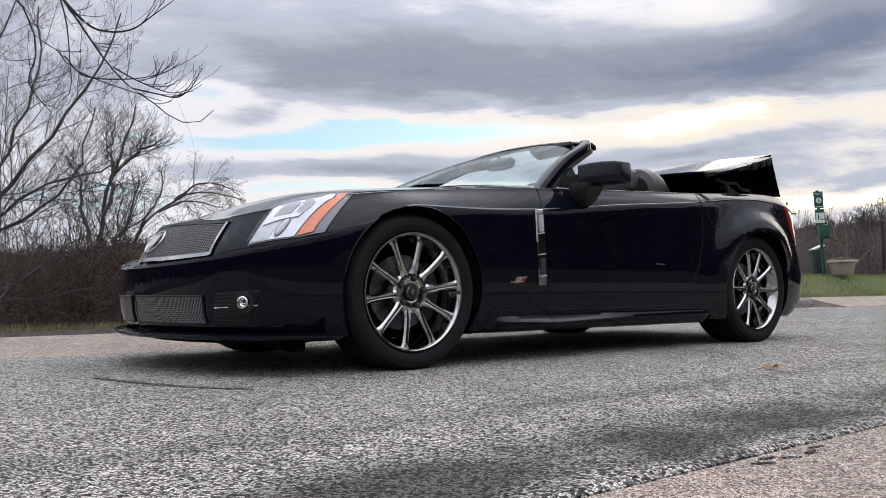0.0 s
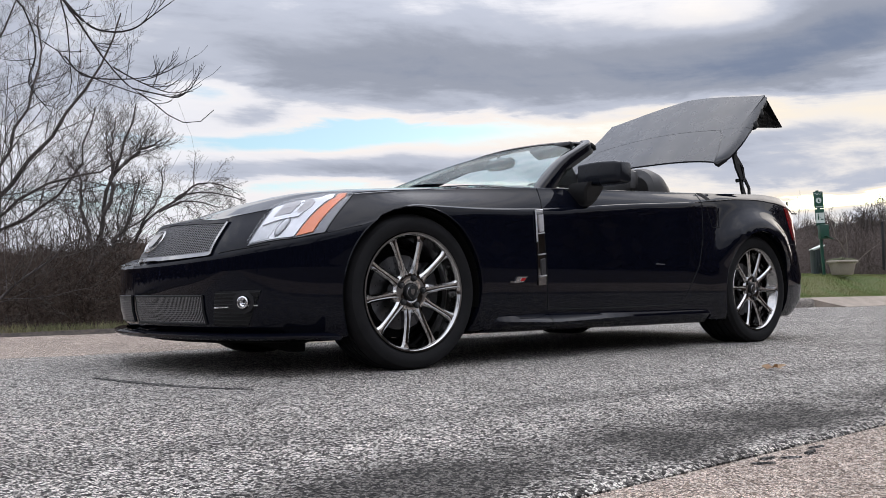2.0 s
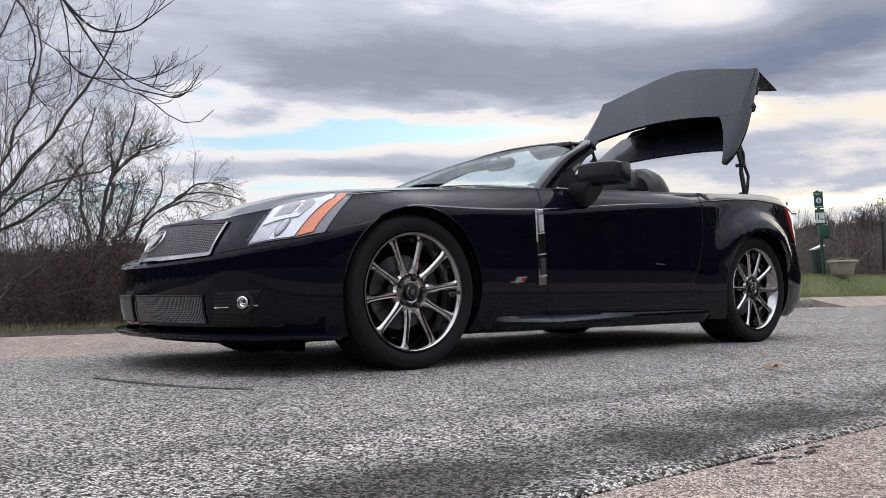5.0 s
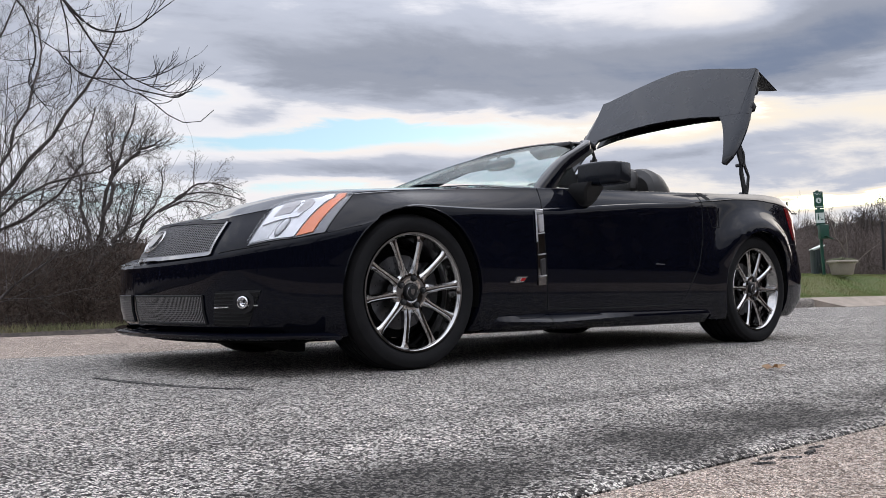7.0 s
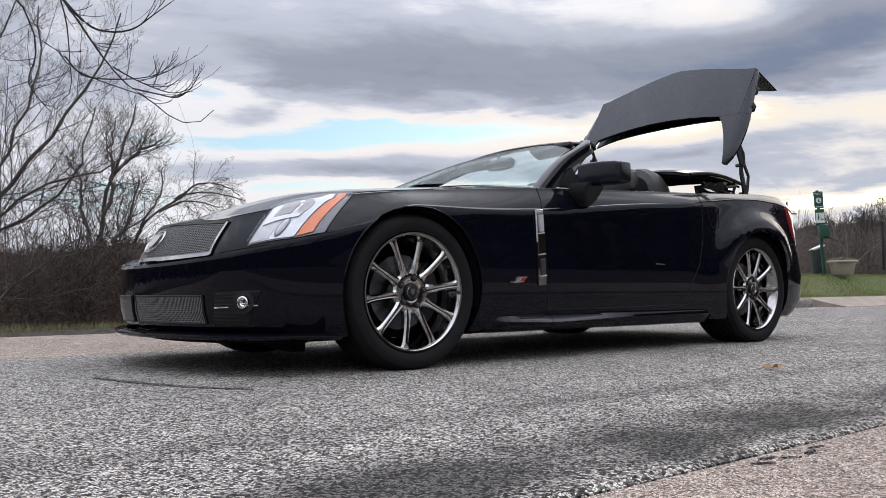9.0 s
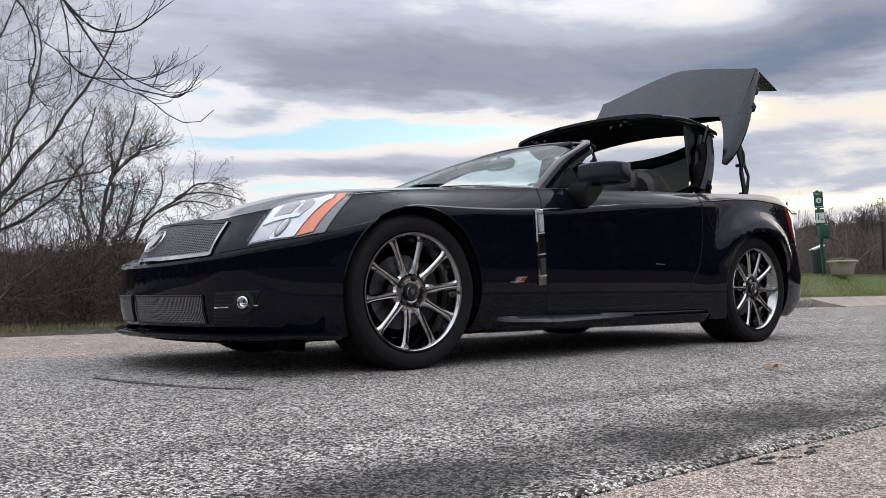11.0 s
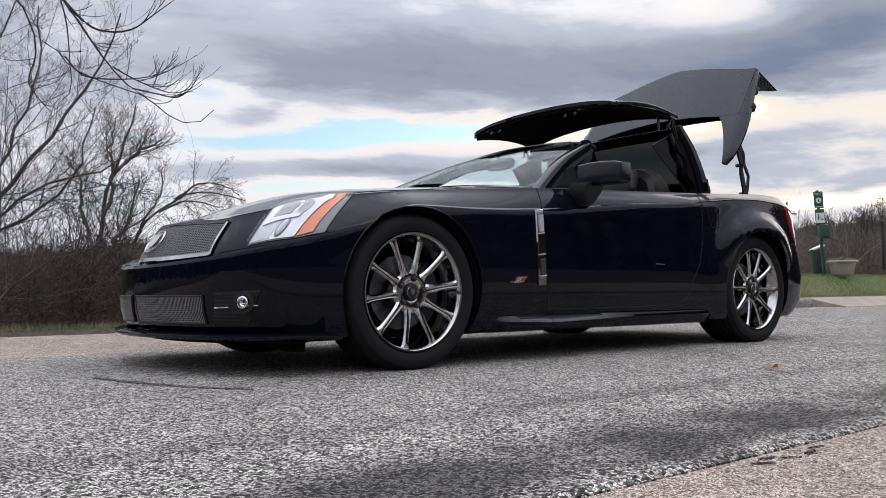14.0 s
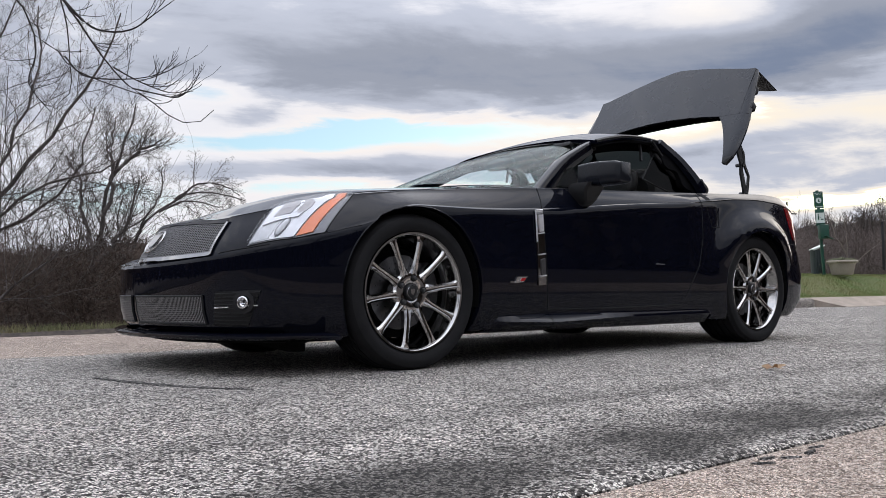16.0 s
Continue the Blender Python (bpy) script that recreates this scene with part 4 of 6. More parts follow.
def build_road():
    """The asphalt slab, its near edge broken and uneven."""
    bm = bmesh.new()
    xs = [-80, -40, -20, -10, -6] + [-4 + 0.05 * i for i in range(200)] + [6, 10, 20, 40, 80, 120]
    rows = []
    for x in xs:
        j = 0.010 * noise.noise(Vector((x * 3.1, 0, 0))) + 0.007 * noise.noise(Vector((x * 17, 5, 0)))
        rows.append([(x, -1.900 + j, -0.07), (x, -1.900 + j, -0.008), (x, -1.885 + j, 0.0), (x, -1.5, 0.0), (x, 1.9, 0.0), (x, 4.43, 0.0)])
    loft(bm, rows, False)
    tagged(part("road", bm, ASPHALT, smooth=False), "coarse weathered grey asphalt road with dark worn patches", "road", kind="structure")


build_road()


def build_far_strip():
    bm = bmesh.new()
    rows = []
    for x in [-80, -40, -20, -10] + [-6 + 0.06 * i for i in range(137)]:
        j = 0.10 * noise.noise(Vector((x * 1.1, 3, 0))) + 0.05 * noise.noise(Vector((x * 5, 3, 0)))
        rows.append([(x, 1.90 + j, -0.003), (x, 1.99 + j, 0.004), (x, 3.0, 0.006), (x, 4.25 + 0.06 * noise.noise(Vector((x * 2, 8, 0))), 0.008)])
    loft(bm, rows, False)
    tagged(part("far_strip", bm, TAN), "tan aggregate pavement strip beside the road", "pavement", kind="structure")


build_far_strip()


def build_gutter():
    bm = bmesh.new()
    prof = [(-1.912, -0.06), (-1.912, -0.010), (-1.918, -0.006), (-1.945, -0.004), (-2.3, -0.004), (-3.2, 0.006), (-3.9, 0.012), (-4.0, -0.10)]
    rows = [[(x, y + 0.004 * math.sin(x * 2.3) * (1 if y > -2 else 0), z) for y, z in prof] for x in [-80 + 2 * i for i in range(101)]]
    loft(bm, rows, False)
    tagged(part("gutter", bm, TAN), "tan exposed-aggregate concrete gutter beside the asphalt", "pavement", kind="structure")


build_gutter()
TAR = stony("worn_tar", [(0.0, (0.02, 0.02, 0.02)), (0.5, (0.09, 0.085, 0.08)), (1.0, (0.40, 0.38, 0.36))], 170)


def build_tar():
    """A smeared seam of old tar, in uneven thickness."""
    rnd = random.Random(14)
    pts = spline([(-1.16, 0.60, 0.0), (-1.08, 0.30, 0.0), (-1.0, 0.07, 0.0), (-0.93, -0.07, 0.0), (-0.84, -0.20, 0.0)], 60)
    bm = bmesh.new()
    rings = []
    for i, p in enumerate(pts):
        d = (pts[min(i + 1, 59)] - pts[max(i - 1, 0)]).normalized()
        s = Vector((-d.y, d.x, 0))
        w = (0.006 + 0.020 * math.sin(math.pi * i / 59)) * rnd.uniform(0.25, 1.5)
        rings.append([p + s * w * a + Vector((0, 0, z)) for a, z in ((-1, -0.002), (-0.6, 0.004), (0.6, 0.0045), (1, -0.002))])
    loft(bm, rings, False)
    tagged(part("tar_seam", bm, TAR), "dark smeared tar seam on the asphalt", "tar seam", kind="structure")


build_tar()


def build_smears():
    """Short black tar marks on the gutter beside the asphalt's edge."""
    rnd = random.Random(15)
    for k in range(6):
        x, y = -0.60 + 0.05 * k + rnd.gauss(0, 0.02), -1.94 - rnd.uniform(0.0, 0.04)
        bm = bmesh.new()
        a = radians(rnd.uniform(-40, 30))
        d, n = Vector((math.cos(a), math.sin(a), 0)), Vector((-math.sin(a), math.cos(a), 0))
        rings = []
        for i in range(9):
            p = Vector((x, y, -0.0045)) + d * (0.006 * (i - 4)) * rnd.uniform(0.9, 1.1)
            w = 0.007 * math.sin(math.pi * (i + 0.5) / 9) * rnd.uniform(0.4, 1.4)
            rings.append([p + n * w * q + Vector((0, 0, z)) for q, z in ((-1, 0.0), (-0.5, 0.004), (0.5, 0.004), (1, 0.0))])
        loft(bm, rings, False)
        tagged(part("tar_smear", bm, TAR), "short black tar mark on the tan gutter", "tar mark", kind="structure")


build_smears()


def build_land():
    """One sheet of earth that reaches the horizon, low beside the road and falling behind the verge."""
    bm = bmesh.new()
    xs = [-1500, -500, -200, -100, -60, -40, -25] + [-16 + i for i in range(45)] + [30, 34, 40, 50, 70, 100, 200, 500, 1500]
    ys = [-1500, -500, -200, -100, -60, -40, -20, -9.5, -6, -4.3, -4.0, -3.95, 0, 3.9, 4.1, 4.25, 4.4, 4.7, 5.1, 5.6, 6.2, 7, 8, 9, 10, 11, 12, 13, 14, 16, 18, 20, 24, 30, 40, 60, 100, 200, 500, 1500]

    def h(x, y):
        # out of view behind the camera: dark earth added to darken the door's reflection
        if y < -3.99:
            return min((-4 - y) * 0.05, 1.6)
        if y < 4.2:
            return -0.06
        left = min(max((7.5 - x) / 1.5, 0), 1)
        z = left * (0.03 + 0.03 * noise.noise(Vector((x * 1.3, y * 1.3, 0)))) - (1 - left) * 0.05
        if y > 5.2:
            z -= left * min((y - 5.2) * 0.12, 1.6)
        return z
    loft(bm, [[(x, y, h(x, y)) for x in xs] for y in ys], False)
    tagged(part("ground", bm, DIRT), "brown leaf-littered ground falling away beyond the verge", "ground", kind="structure")


build_land()


def bank(y):
    return hermite([(4.55, 0.165), (4.9, 0.26), (5.3, 0.44), (5.7, 0.585), (6.1, 0.615), (8.0, 0.66), (12.0, 0.74), (60.0, 1.0), (140.0, 1.2)], y)


def build_lawn():
    """The raised lawn behind the kerb."""
    bm = bmesh.new()
    rows = []
    for y in (4.54, 4.55, 4.7, 4.9, 5.1, 5.3, 5.5, 5.7, 5.9, 6.1, 7, 8, 12, 30, 60, 140):
        z = -0.05 if y < 4.55 else bank(y)
        rows.append([(x, y, z + 0.02 * noise.noise(Vector((x, y, 0))) * (y > 4.6)) for x in [7 + 0.5 * i for i in range(50)] + [34, 40, 55, 80, 140]])
    loft(bm, rows, False)
    tagged(part("lawn", bm, GRASS), "green winter lawn on a low bank behind the kerb", "lawn", kind="structure")
    kerb = tagged(new("kerb"), "weathered grey concrete kerb beside the lawn", "kerb", kind="structure")
    prof = [(4.38, -0.02), (4.385, 0.095), (4.405, 0.135), (4.44, 0.155), (4.545, 0.165), (4.545, -0.02)]
    for x0 in (6.9, 7.9, 8.9, 9.9, 10.9):
        bm = bmesh.new()
        loft(bm, [[(x, y + 0.004 * noise.noise(Vector((x * 9, z * 30, 0))), z) for y, z in prof] for x in [x0 + 0.0992 * k for k in range(11)]], True, True)
        part("kerb_stone", bm, CONCRETE, kerb)
    bm = bmesh.new()
    prof = [(4.02, 0.004), (4.2, 0.055), (4.40, 0.125), (4.545, 0.168), (4.545, -0.02), (4.02, -0.02)]
    loft(bm, [[(x + (4.5 - y) * 0.9 * (x < 12), y, z) for y, z in prof] for x in [11.9, 14, 18, 24, 32]], True, True)
    tagged(part("kerb_ramp", bm, material("pale_concrete", (0.36, 0.30, 0.245), 0.85, spread=0.25, grain=0.3, bump=0.4, scale=60)), "pale concrete ramp let into the kerb", "kerb", kind="structure")


build_lawn()


def grass_tufts(name, label, count, place, size, mat, seed):
    """Many thin blades as one mesh."""
    rnd = random.Random(seed)
    V, F = [], []
    for _ in range(count):
        p = place(rnd)
        a = rnd.uniform(0, 2 * math.pi)
        hgt = size * rnd.uniform(0.4, 1.2)
        lean = Vector((rnd.uniform(-0.6, 0.6), rnd.uniform(-0.6, 0.6), 1)) * hgt
        w = Vector((math.cos(a), math.sin(a), 0)) * size * 0.06
        k = len(V)
        V += [p - w, p + w, p + lean * 0.6 + w * 0.5, p + lean]
        F += [(k, k + 1, k + 2), (k, k + 2, k + 3)]
    me = bpy.data.meshes.new(name)
    me.from_pydata([tuple(v) for v in V], [], F)
    me.materials.append(mat)
    return tagged(new(name, me), label, "grass", kind="stuff")


BLADE = material("grass_blade", (0.125, 0.185, 0.042), 0.7, second=(0.21, 0.21, 0.08), spread=0.5, grain=0.3, scale=30)
STRAW = material("dry_grass", (0.20, 0.17, 0.09), 0.8, second=(0.10, 0.11, 0.045), spread=0.5, grain=0.3, scale=30)


def lawn_place(rnd):
    y = 4.57 + 1.9 * rnd.random() ** 1.2
    return Vector((rnd.uniform(9.5, 20), y, bank(y) - 0.005))


grass_tufts("lawn_grass", "short green and straw-coloured lawn grass", 42000, lawn_place, 0.05, BLADE, 3)
grass_tufts("verge_grass", "ragged dry grass along the verge", 9000, lambda r: Vector((r.uniform(-4, 5), 4.25 + abs(r.gauss(0, 0.35)), 0.02)), 0.075, STRAW, 4)

# ---- trees ----
BARK = material("bark", (0.125, 0.108, 0.102), 0.9, spread=0.4, grain=0.5, bump=0.8, scale=60)
BARK_DARK = material("dark_bark", (0.035, 0.029, 0.027), 0.9, spread=0.4, grain=0.5, bump=0.6, scale=60)
BARK_PALE = material("pale_bark", (0.24, 0.20, 0.17), 0.9, spread=0.3, grain=0.4, scale=50)
TWIG = material("grey_twigs", (0.10, 0.085, 0.075), 0.9, spread=0.4, grain=0.4, scale=40)
# paler than BRUSH: the haze of distance is put into the twig colour
HAZE = material("hazed_twigs", (0.125, 0.10, 0.092), 0.95, spec=0.1, second=(0.085, 0.068, 0.062), spread=0.5, grain=0.4, scale=12)
BRUSH = material("brushwood", (0.048, 0.037, 0.031), 0.95, spec=0.05, second=(0.105, 0.078, 0.063), spread=0.5, grain=0.4, scale=12)


class Wood:
    """Gathers tapered bars, then links them as one mesh."""

    def __init__(self):
        self.v, self.f = [], []

    def bar(self, pts, r0, r1, n):
        k0 = len(self.v)
        m = len(pts)
        for i, p in enumerate(pts):
            d = (pts[min(i + 1, m - 1)] - pts[max(i - 1, 0)]).normalized()
            a = d.orthogonal().normalized()
            b = d.cross(a)
            r = r0 + (r1 - r0) * i / (m - 1)
            for k in range(n):
                t = 2 * math.pi * k / n
                self.v.append(tuple(p + (a * math.cos(t) + b * math.sin(t)) * r))
        for i in range(m - 1):
            for k in range(n):
                j = (k + 1) % n
                self.f.append((k0 + i * n + k, k0 + i * n + j, k0 + (i + 1) * n + j, k0 + (i + 1) * n + k))

    def limb(self, rnd, p, d, length, r, level, spread=0.75, lift=0.15, kids=5, wander=0.22, rmin=0.0):
        """One limb and, down to level 0, its side shoots."""
        steps = 6 if level > 1 else 4
        pts = [p.copy()]
        d = d.normalized()
        for _ in range(steps):
            d = (d + Vector((rnd.gauss(0, wander), rnd.gauss(0, wander), rnd.gauss(0, wander) + lift * 0.3))).normalized()
            pts.append(pts[-1] + d * length / steps)
        end = max(r * (0.35 if level else 0.5), rmin)
        self.bar(pts, r, end, 6 if level > 2 else 4 if level > 0 else 3)
        if level == 0:
            return
        self.shoots(rnd, pts, length, r, level, spread, lift, kids, wander, rmin)

    def ramify(self, rnd, pts, length, r, kids, rmin, lift, droop=0.0):
        """Side branches along pts, longest at its foot, each with its own; kids: how many at each order."""
        m = len(pts)
        turn = rnd.uniform(0, 6.28)
        for k in range(kids[0]):
            s = 0.12 + 0.86 * (k + rnd.random() * 0.8) / kids[0]
            i = min(int(s * (m - 1)), m - 2)
            q = pts[i].lerp(pts[i + 1], s * (m - 1) - i)
            t = (pts[i + 1] - pts[i]).normalized()
            turn += 2.4 + rnd.gauss(0, 0.3)
            a = t.orthogonal().normalized()
            away = a * math.cos(turn) + t.cross(a) * math.sin(turn)
            ang = radians(rnd.uniform(32, 58))
            d = t * math.cos(ang) + away * math.sin(ang)
            size = length * (1.0 - 0.55 * s) * rnd.uniform(0.6, 1.15)
            thick = max(r * (1 - 0.6 * s) * 0.62, rmin)
            line = [q]
            steps = 7 if len(kids) > 2 else 5 if len(kids) > 1 else 3
            for j in range(steps):
                d = (d + Vector((rnd.gauss(0, 0.13), rnd.gauss(0, 0.13), rnd.gauss(0, 0.13) + lift * 0.22 - droop * j / steps))).normalized()
                line.append(line[-1] + d * size / steps)
            self.bar(line, thick, max(thick * 0.4, rmin), 5 if len(kids) > 2 else 4 if len(kids) > 1 else 3)
            if len(kids) > 1:
                self.ramify(rnd, line, size * 0.52, thick * 0.8, kids[1:], rmin, lift, droop)

    def shoots(self, rnd, pts, length, r, level, spread, lift, kids, wander, rmin):
        m = len(pts)
        for k in range(kids + rnd.randint(-1, 1)):
            s = rnd.uniform(0.22, 1.0) * (m - 1.001)
            i = int(s)
            q = pts[i].lerp(pts[i + 1], s - i)
            t = (pts[i + 1] - pts[i]).normalized()
            away = (t.orthogonal().normalized() * math.cos(6.28 * k / kids + rnd.random()) + t.cross(t.orthogonal()).normalized() * math.sin(6.28 * k / kids + rnd.random()))
            nd = t * (1 - spread * 0.5) + away * spread + Vector((0, 0, lift))
            self.limb(rnd, q, nd, length * rnd.uniform(0.45, 0.72), max(r * (0.55 - 0.25 * s / m), rmin), level - 1, spread, lift, kids, wander, rmin)

    def link(self, name, mat, parent=None):
        me = bpy.data.meshes.new(name)
        me.from_pydata(self.v, [], self.f)
        for p in me.polygons:
            p.use_smooth = True
        me.materials.append(mat)
        ob = new(name, me)
        ob.parent = parent
        return ob


def bare_tree(stems, label, mat, seed, length, r, kids, rmin=0.003, lift=0.3, name="bare_tree", droop=0.0):
    """stems: lists of points of the main stems, from the root up."""
    rnd = random.Random(seed)
    tree = tagged(new(name), label, "tree", group="bare trees beside the road")
    trunk, crown_wood = Wood(), Wood()
    for k, st in enumerate(stems):
        pts = spline([Vector(p) for p in st], 14)
        pts = [p + Vector((rnd.gauss(0, 1), rnd.gauss(0, 1), 0)) * r * 0.5 * (0 < i < 13) for i, p in enumerate(pts)]
        trunk.bar(pts, r * (1 if k == 0 else 0.62), r * 0.2, 8)
        crown_wood.ramify(rnd, pts[2:], length, r * 0.34, kids, rmin, lift, droop)
    trunk.link("trunk", mat, tree)
    crown_wood.link("crown", mat, tree)
    return tree


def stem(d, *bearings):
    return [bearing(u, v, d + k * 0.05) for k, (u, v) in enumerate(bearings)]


def plant_trees():
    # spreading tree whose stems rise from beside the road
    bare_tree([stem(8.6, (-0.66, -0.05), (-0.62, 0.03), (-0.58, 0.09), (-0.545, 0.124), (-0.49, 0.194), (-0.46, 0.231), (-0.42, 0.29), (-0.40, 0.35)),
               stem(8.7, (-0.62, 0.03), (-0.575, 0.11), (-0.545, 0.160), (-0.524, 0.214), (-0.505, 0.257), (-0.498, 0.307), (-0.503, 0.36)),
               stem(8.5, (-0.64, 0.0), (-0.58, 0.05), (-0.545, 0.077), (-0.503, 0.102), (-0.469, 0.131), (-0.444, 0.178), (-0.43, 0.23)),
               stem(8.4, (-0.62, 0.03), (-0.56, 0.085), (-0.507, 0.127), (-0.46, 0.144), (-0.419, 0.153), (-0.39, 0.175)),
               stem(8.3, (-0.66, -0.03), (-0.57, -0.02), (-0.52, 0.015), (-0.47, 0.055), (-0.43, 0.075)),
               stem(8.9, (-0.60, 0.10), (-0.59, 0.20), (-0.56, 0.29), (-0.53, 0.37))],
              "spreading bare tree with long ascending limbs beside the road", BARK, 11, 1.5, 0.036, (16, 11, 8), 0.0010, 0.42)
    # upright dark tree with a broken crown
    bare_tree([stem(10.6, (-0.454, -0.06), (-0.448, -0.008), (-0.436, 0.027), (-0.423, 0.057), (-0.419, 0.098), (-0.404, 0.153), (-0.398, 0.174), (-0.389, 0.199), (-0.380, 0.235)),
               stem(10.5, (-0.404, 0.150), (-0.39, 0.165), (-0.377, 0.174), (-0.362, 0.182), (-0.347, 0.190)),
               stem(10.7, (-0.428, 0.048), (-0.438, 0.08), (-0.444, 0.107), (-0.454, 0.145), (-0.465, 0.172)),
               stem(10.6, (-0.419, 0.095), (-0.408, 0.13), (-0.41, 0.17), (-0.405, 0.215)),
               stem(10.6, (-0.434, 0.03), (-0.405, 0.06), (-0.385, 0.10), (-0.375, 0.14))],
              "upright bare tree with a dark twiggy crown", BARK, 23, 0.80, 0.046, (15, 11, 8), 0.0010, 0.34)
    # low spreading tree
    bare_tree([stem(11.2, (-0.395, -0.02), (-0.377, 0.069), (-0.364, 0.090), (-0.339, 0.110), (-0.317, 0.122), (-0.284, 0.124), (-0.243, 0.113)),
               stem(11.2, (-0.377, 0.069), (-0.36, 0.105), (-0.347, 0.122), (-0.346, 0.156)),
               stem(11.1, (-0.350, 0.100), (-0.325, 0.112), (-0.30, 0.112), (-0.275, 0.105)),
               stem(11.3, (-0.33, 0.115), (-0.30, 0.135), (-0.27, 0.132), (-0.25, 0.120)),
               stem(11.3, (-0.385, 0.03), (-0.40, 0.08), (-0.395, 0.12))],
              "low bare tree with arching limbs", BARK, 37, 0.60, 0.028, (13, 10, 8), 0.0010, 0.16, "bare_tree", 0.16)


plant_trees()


def overhead_tree():
    """A tree whose trunk stands beside the camera's view and whose lower limbs droop into it."""
    rnd = random.Random(5)
    tree = tagged(new("drooping_tree"), "tree with dark drooping leafless limbs over the road's edge", "tree", group="bare trees beside the road")
    trunk = Wood()
    trunk.bar(spline([Vector(p) for p in ((-2.35, 6.2, -0.2), (-2.3, 6.15, 1.5), (-2.15, 6.0, 3.2), (-2.0, 5.9, 5.0), (-2.1, 5.8, 7.5))], 16), 0.17, 0.07, 10)
    trunk.link("trunk", BARK_DARK, tree)
    fork = Vector((-2.15, 6.0, 3.25))
    limbs = [
        (0.024, [fork, (-1.2, 5.2, 3.35), (-0.7, 4.81, 2.87), (-0.57, 4.74, 2.57), (-0.42, 4.62, 2.44), (-0.32, 4.55, 2.29), (-0.14, 4.42, 2.18), (0.13, 4.22, 2.06), (0.30, 4.08, 1.99)]),
        (0.030, [fork + Vector((0.05, 0, 0.5)), (-1.0, 5.0, 3.55), (-0.46, 4.62, 2.96), (-0.37, 4.57, 2.74), (-0.34, 4.56, 2.53), (-0.32, 4.56, 2.28), (-0.31, 4.56, 2.09), (-0.39, 4.63, 1.98)]),
        (0.034, [fork + Vector((0.05, 0, 0.6)), (-1.0, 5.0, 3.6), (-0.45, 4.60, 2.95), (-0.29, 4.50, 2.70), (-0.11, 4.38, 2.38), (0.07, 4.26, 2.13), (0.21, 4.15, 2.01), (0.40, 4.02, 1.83), (0.55, 3.90, 1.80), (0.66, 3.81, 1.91)]),
        (0.026, [Vector((-0.47, 4.62, 2.98)), (-0.23, 4.46, 2.67), (-0.08, 4.34, 2.59), (0.09, 4.21, 2.61), (0.24, 4.08, 2.74), (0.37, 3.97, 2.86)]),
        (0.014, [Vector((-0.57, 4.74, 2.57)), (-0.56, 4.74, 2.38), (-0.60, 4.78, 2.19), (-0.56, 4.76, 2.07), (-0.44, 4.68, 1.90)]),
        (0.014, [Vector((-0.36, 4.58, 2.38)), (-0.22, 4.48, 2.21), (0.08, 4.24, 2.18), (0.31, 4.06, 2.23), (0.42, 3.97, 2.32)]),
        (0.013, [Vector((-0.03, 4.32, 2.28)), (0.15, 4.2, 2.16), (0.36, 4.03, 2.06), (0.5, 3.92, 2.09)]),
        (0.013, [Vector((0.10, 4.23, 2.10)), (0.27, 4.1, 2.05), (0.41, 4.0, 2.02), (0.5, 3.93, 2.10), (0.53, 3.9, 2.16)]),
        (0.05, [fork + Vector((0, 0, 0.3)), (-2.6, 6.0, 4.2), (-3.2, 6.1, 5.0)]),
        (0.05, [fork + Vector((0, 0, 1.2)), (-1.5, 6.2, 5.2), (-1.0, 6.4, 6.2)]),
    ]
    for r, pts in limbs:
        w = Wood()
        line = spline([Vector(p) for p in pts], 30)
        w.bar(line, r * 0.55, 0.0030, 7)
        tail = line[12:] if len(pts) > 7 else line[4:]
        for k in range(7):
            s = rnd.uniform(0.05, 0.97) * (len(tail) - 2)
            i = int(s)
            t = (tail[i + 1] - tail[i]).normalized()
            side = Vector((rnd.gauss(0, 0.6), rnd.gauss(0, 0.6), rnd.uniform(0.1, 1.0)))
            w.limb(rnd, tail[i], t * 0.9 + side * 0.7, rnd.uniform(0.14, 0.36), 0.0040, 1, 0.5, 0.35, 2, 0.10, 0.0020)
        w.link("limb", BARK_DARK, tree)


overhead_tree()


def thicket(name, label, seed, count, place, height, mat, level=2, rmin=0.004):
    """Dense bare undergrowth as one mesh."""
    rnd = random.Random(seed)
    w = Wood()
    for _ in range(count):
        p = place(rnd)
        w.limb(rnd, p, Vector((rnd.gauss(0, 0.3), rnd.gauss(0, 0.3), 1)), height * rnd.uniform(0.55, 1.15), 0.012 * height / 2, level, 0.7, 0.15, 5, 0.22, rmin)
    return tagged(w.link(name, mat), label, "thicket", kind="stuff")


def litter(name, label, seed, count, place, size, mat):
    """Loose dead leaves and twigs that fill the undergrowth."""
    rnd = random.Random(seed)
    V, F = [], []
    for _ in range(count):
        p = place(rnd)
        a = Vector((rnd.gauss(0, 1), rnd.gauss(0, 1), rnd.gauss(0, 1))).normalized() * size * rnd.uniform(0.5, 1.6)
        b = a.orthogonal().normalized() * size * rnd.uniform(0.15, 0.5)
        k = len(V)
        V += [tuple(p - a), tuple(p + b), tuple(p + a), tuple(p - b)]
        F.append((k, k + 1, k + 2, k + 3))
    me = bpy.data.meshes.new(name)
    me.from_pydata(V, [], F)
    me.materials.append(mat)
    return tagged(new(name, me), label, "thicket", kind="stuff")


def left_place(rnd):
    d = rnd.uniform(8.8, 16)
    return spot(rnd.uniform(-0.62, -0.27) * d, d, -0.06 * max(d - 9, 0) - 0.3)


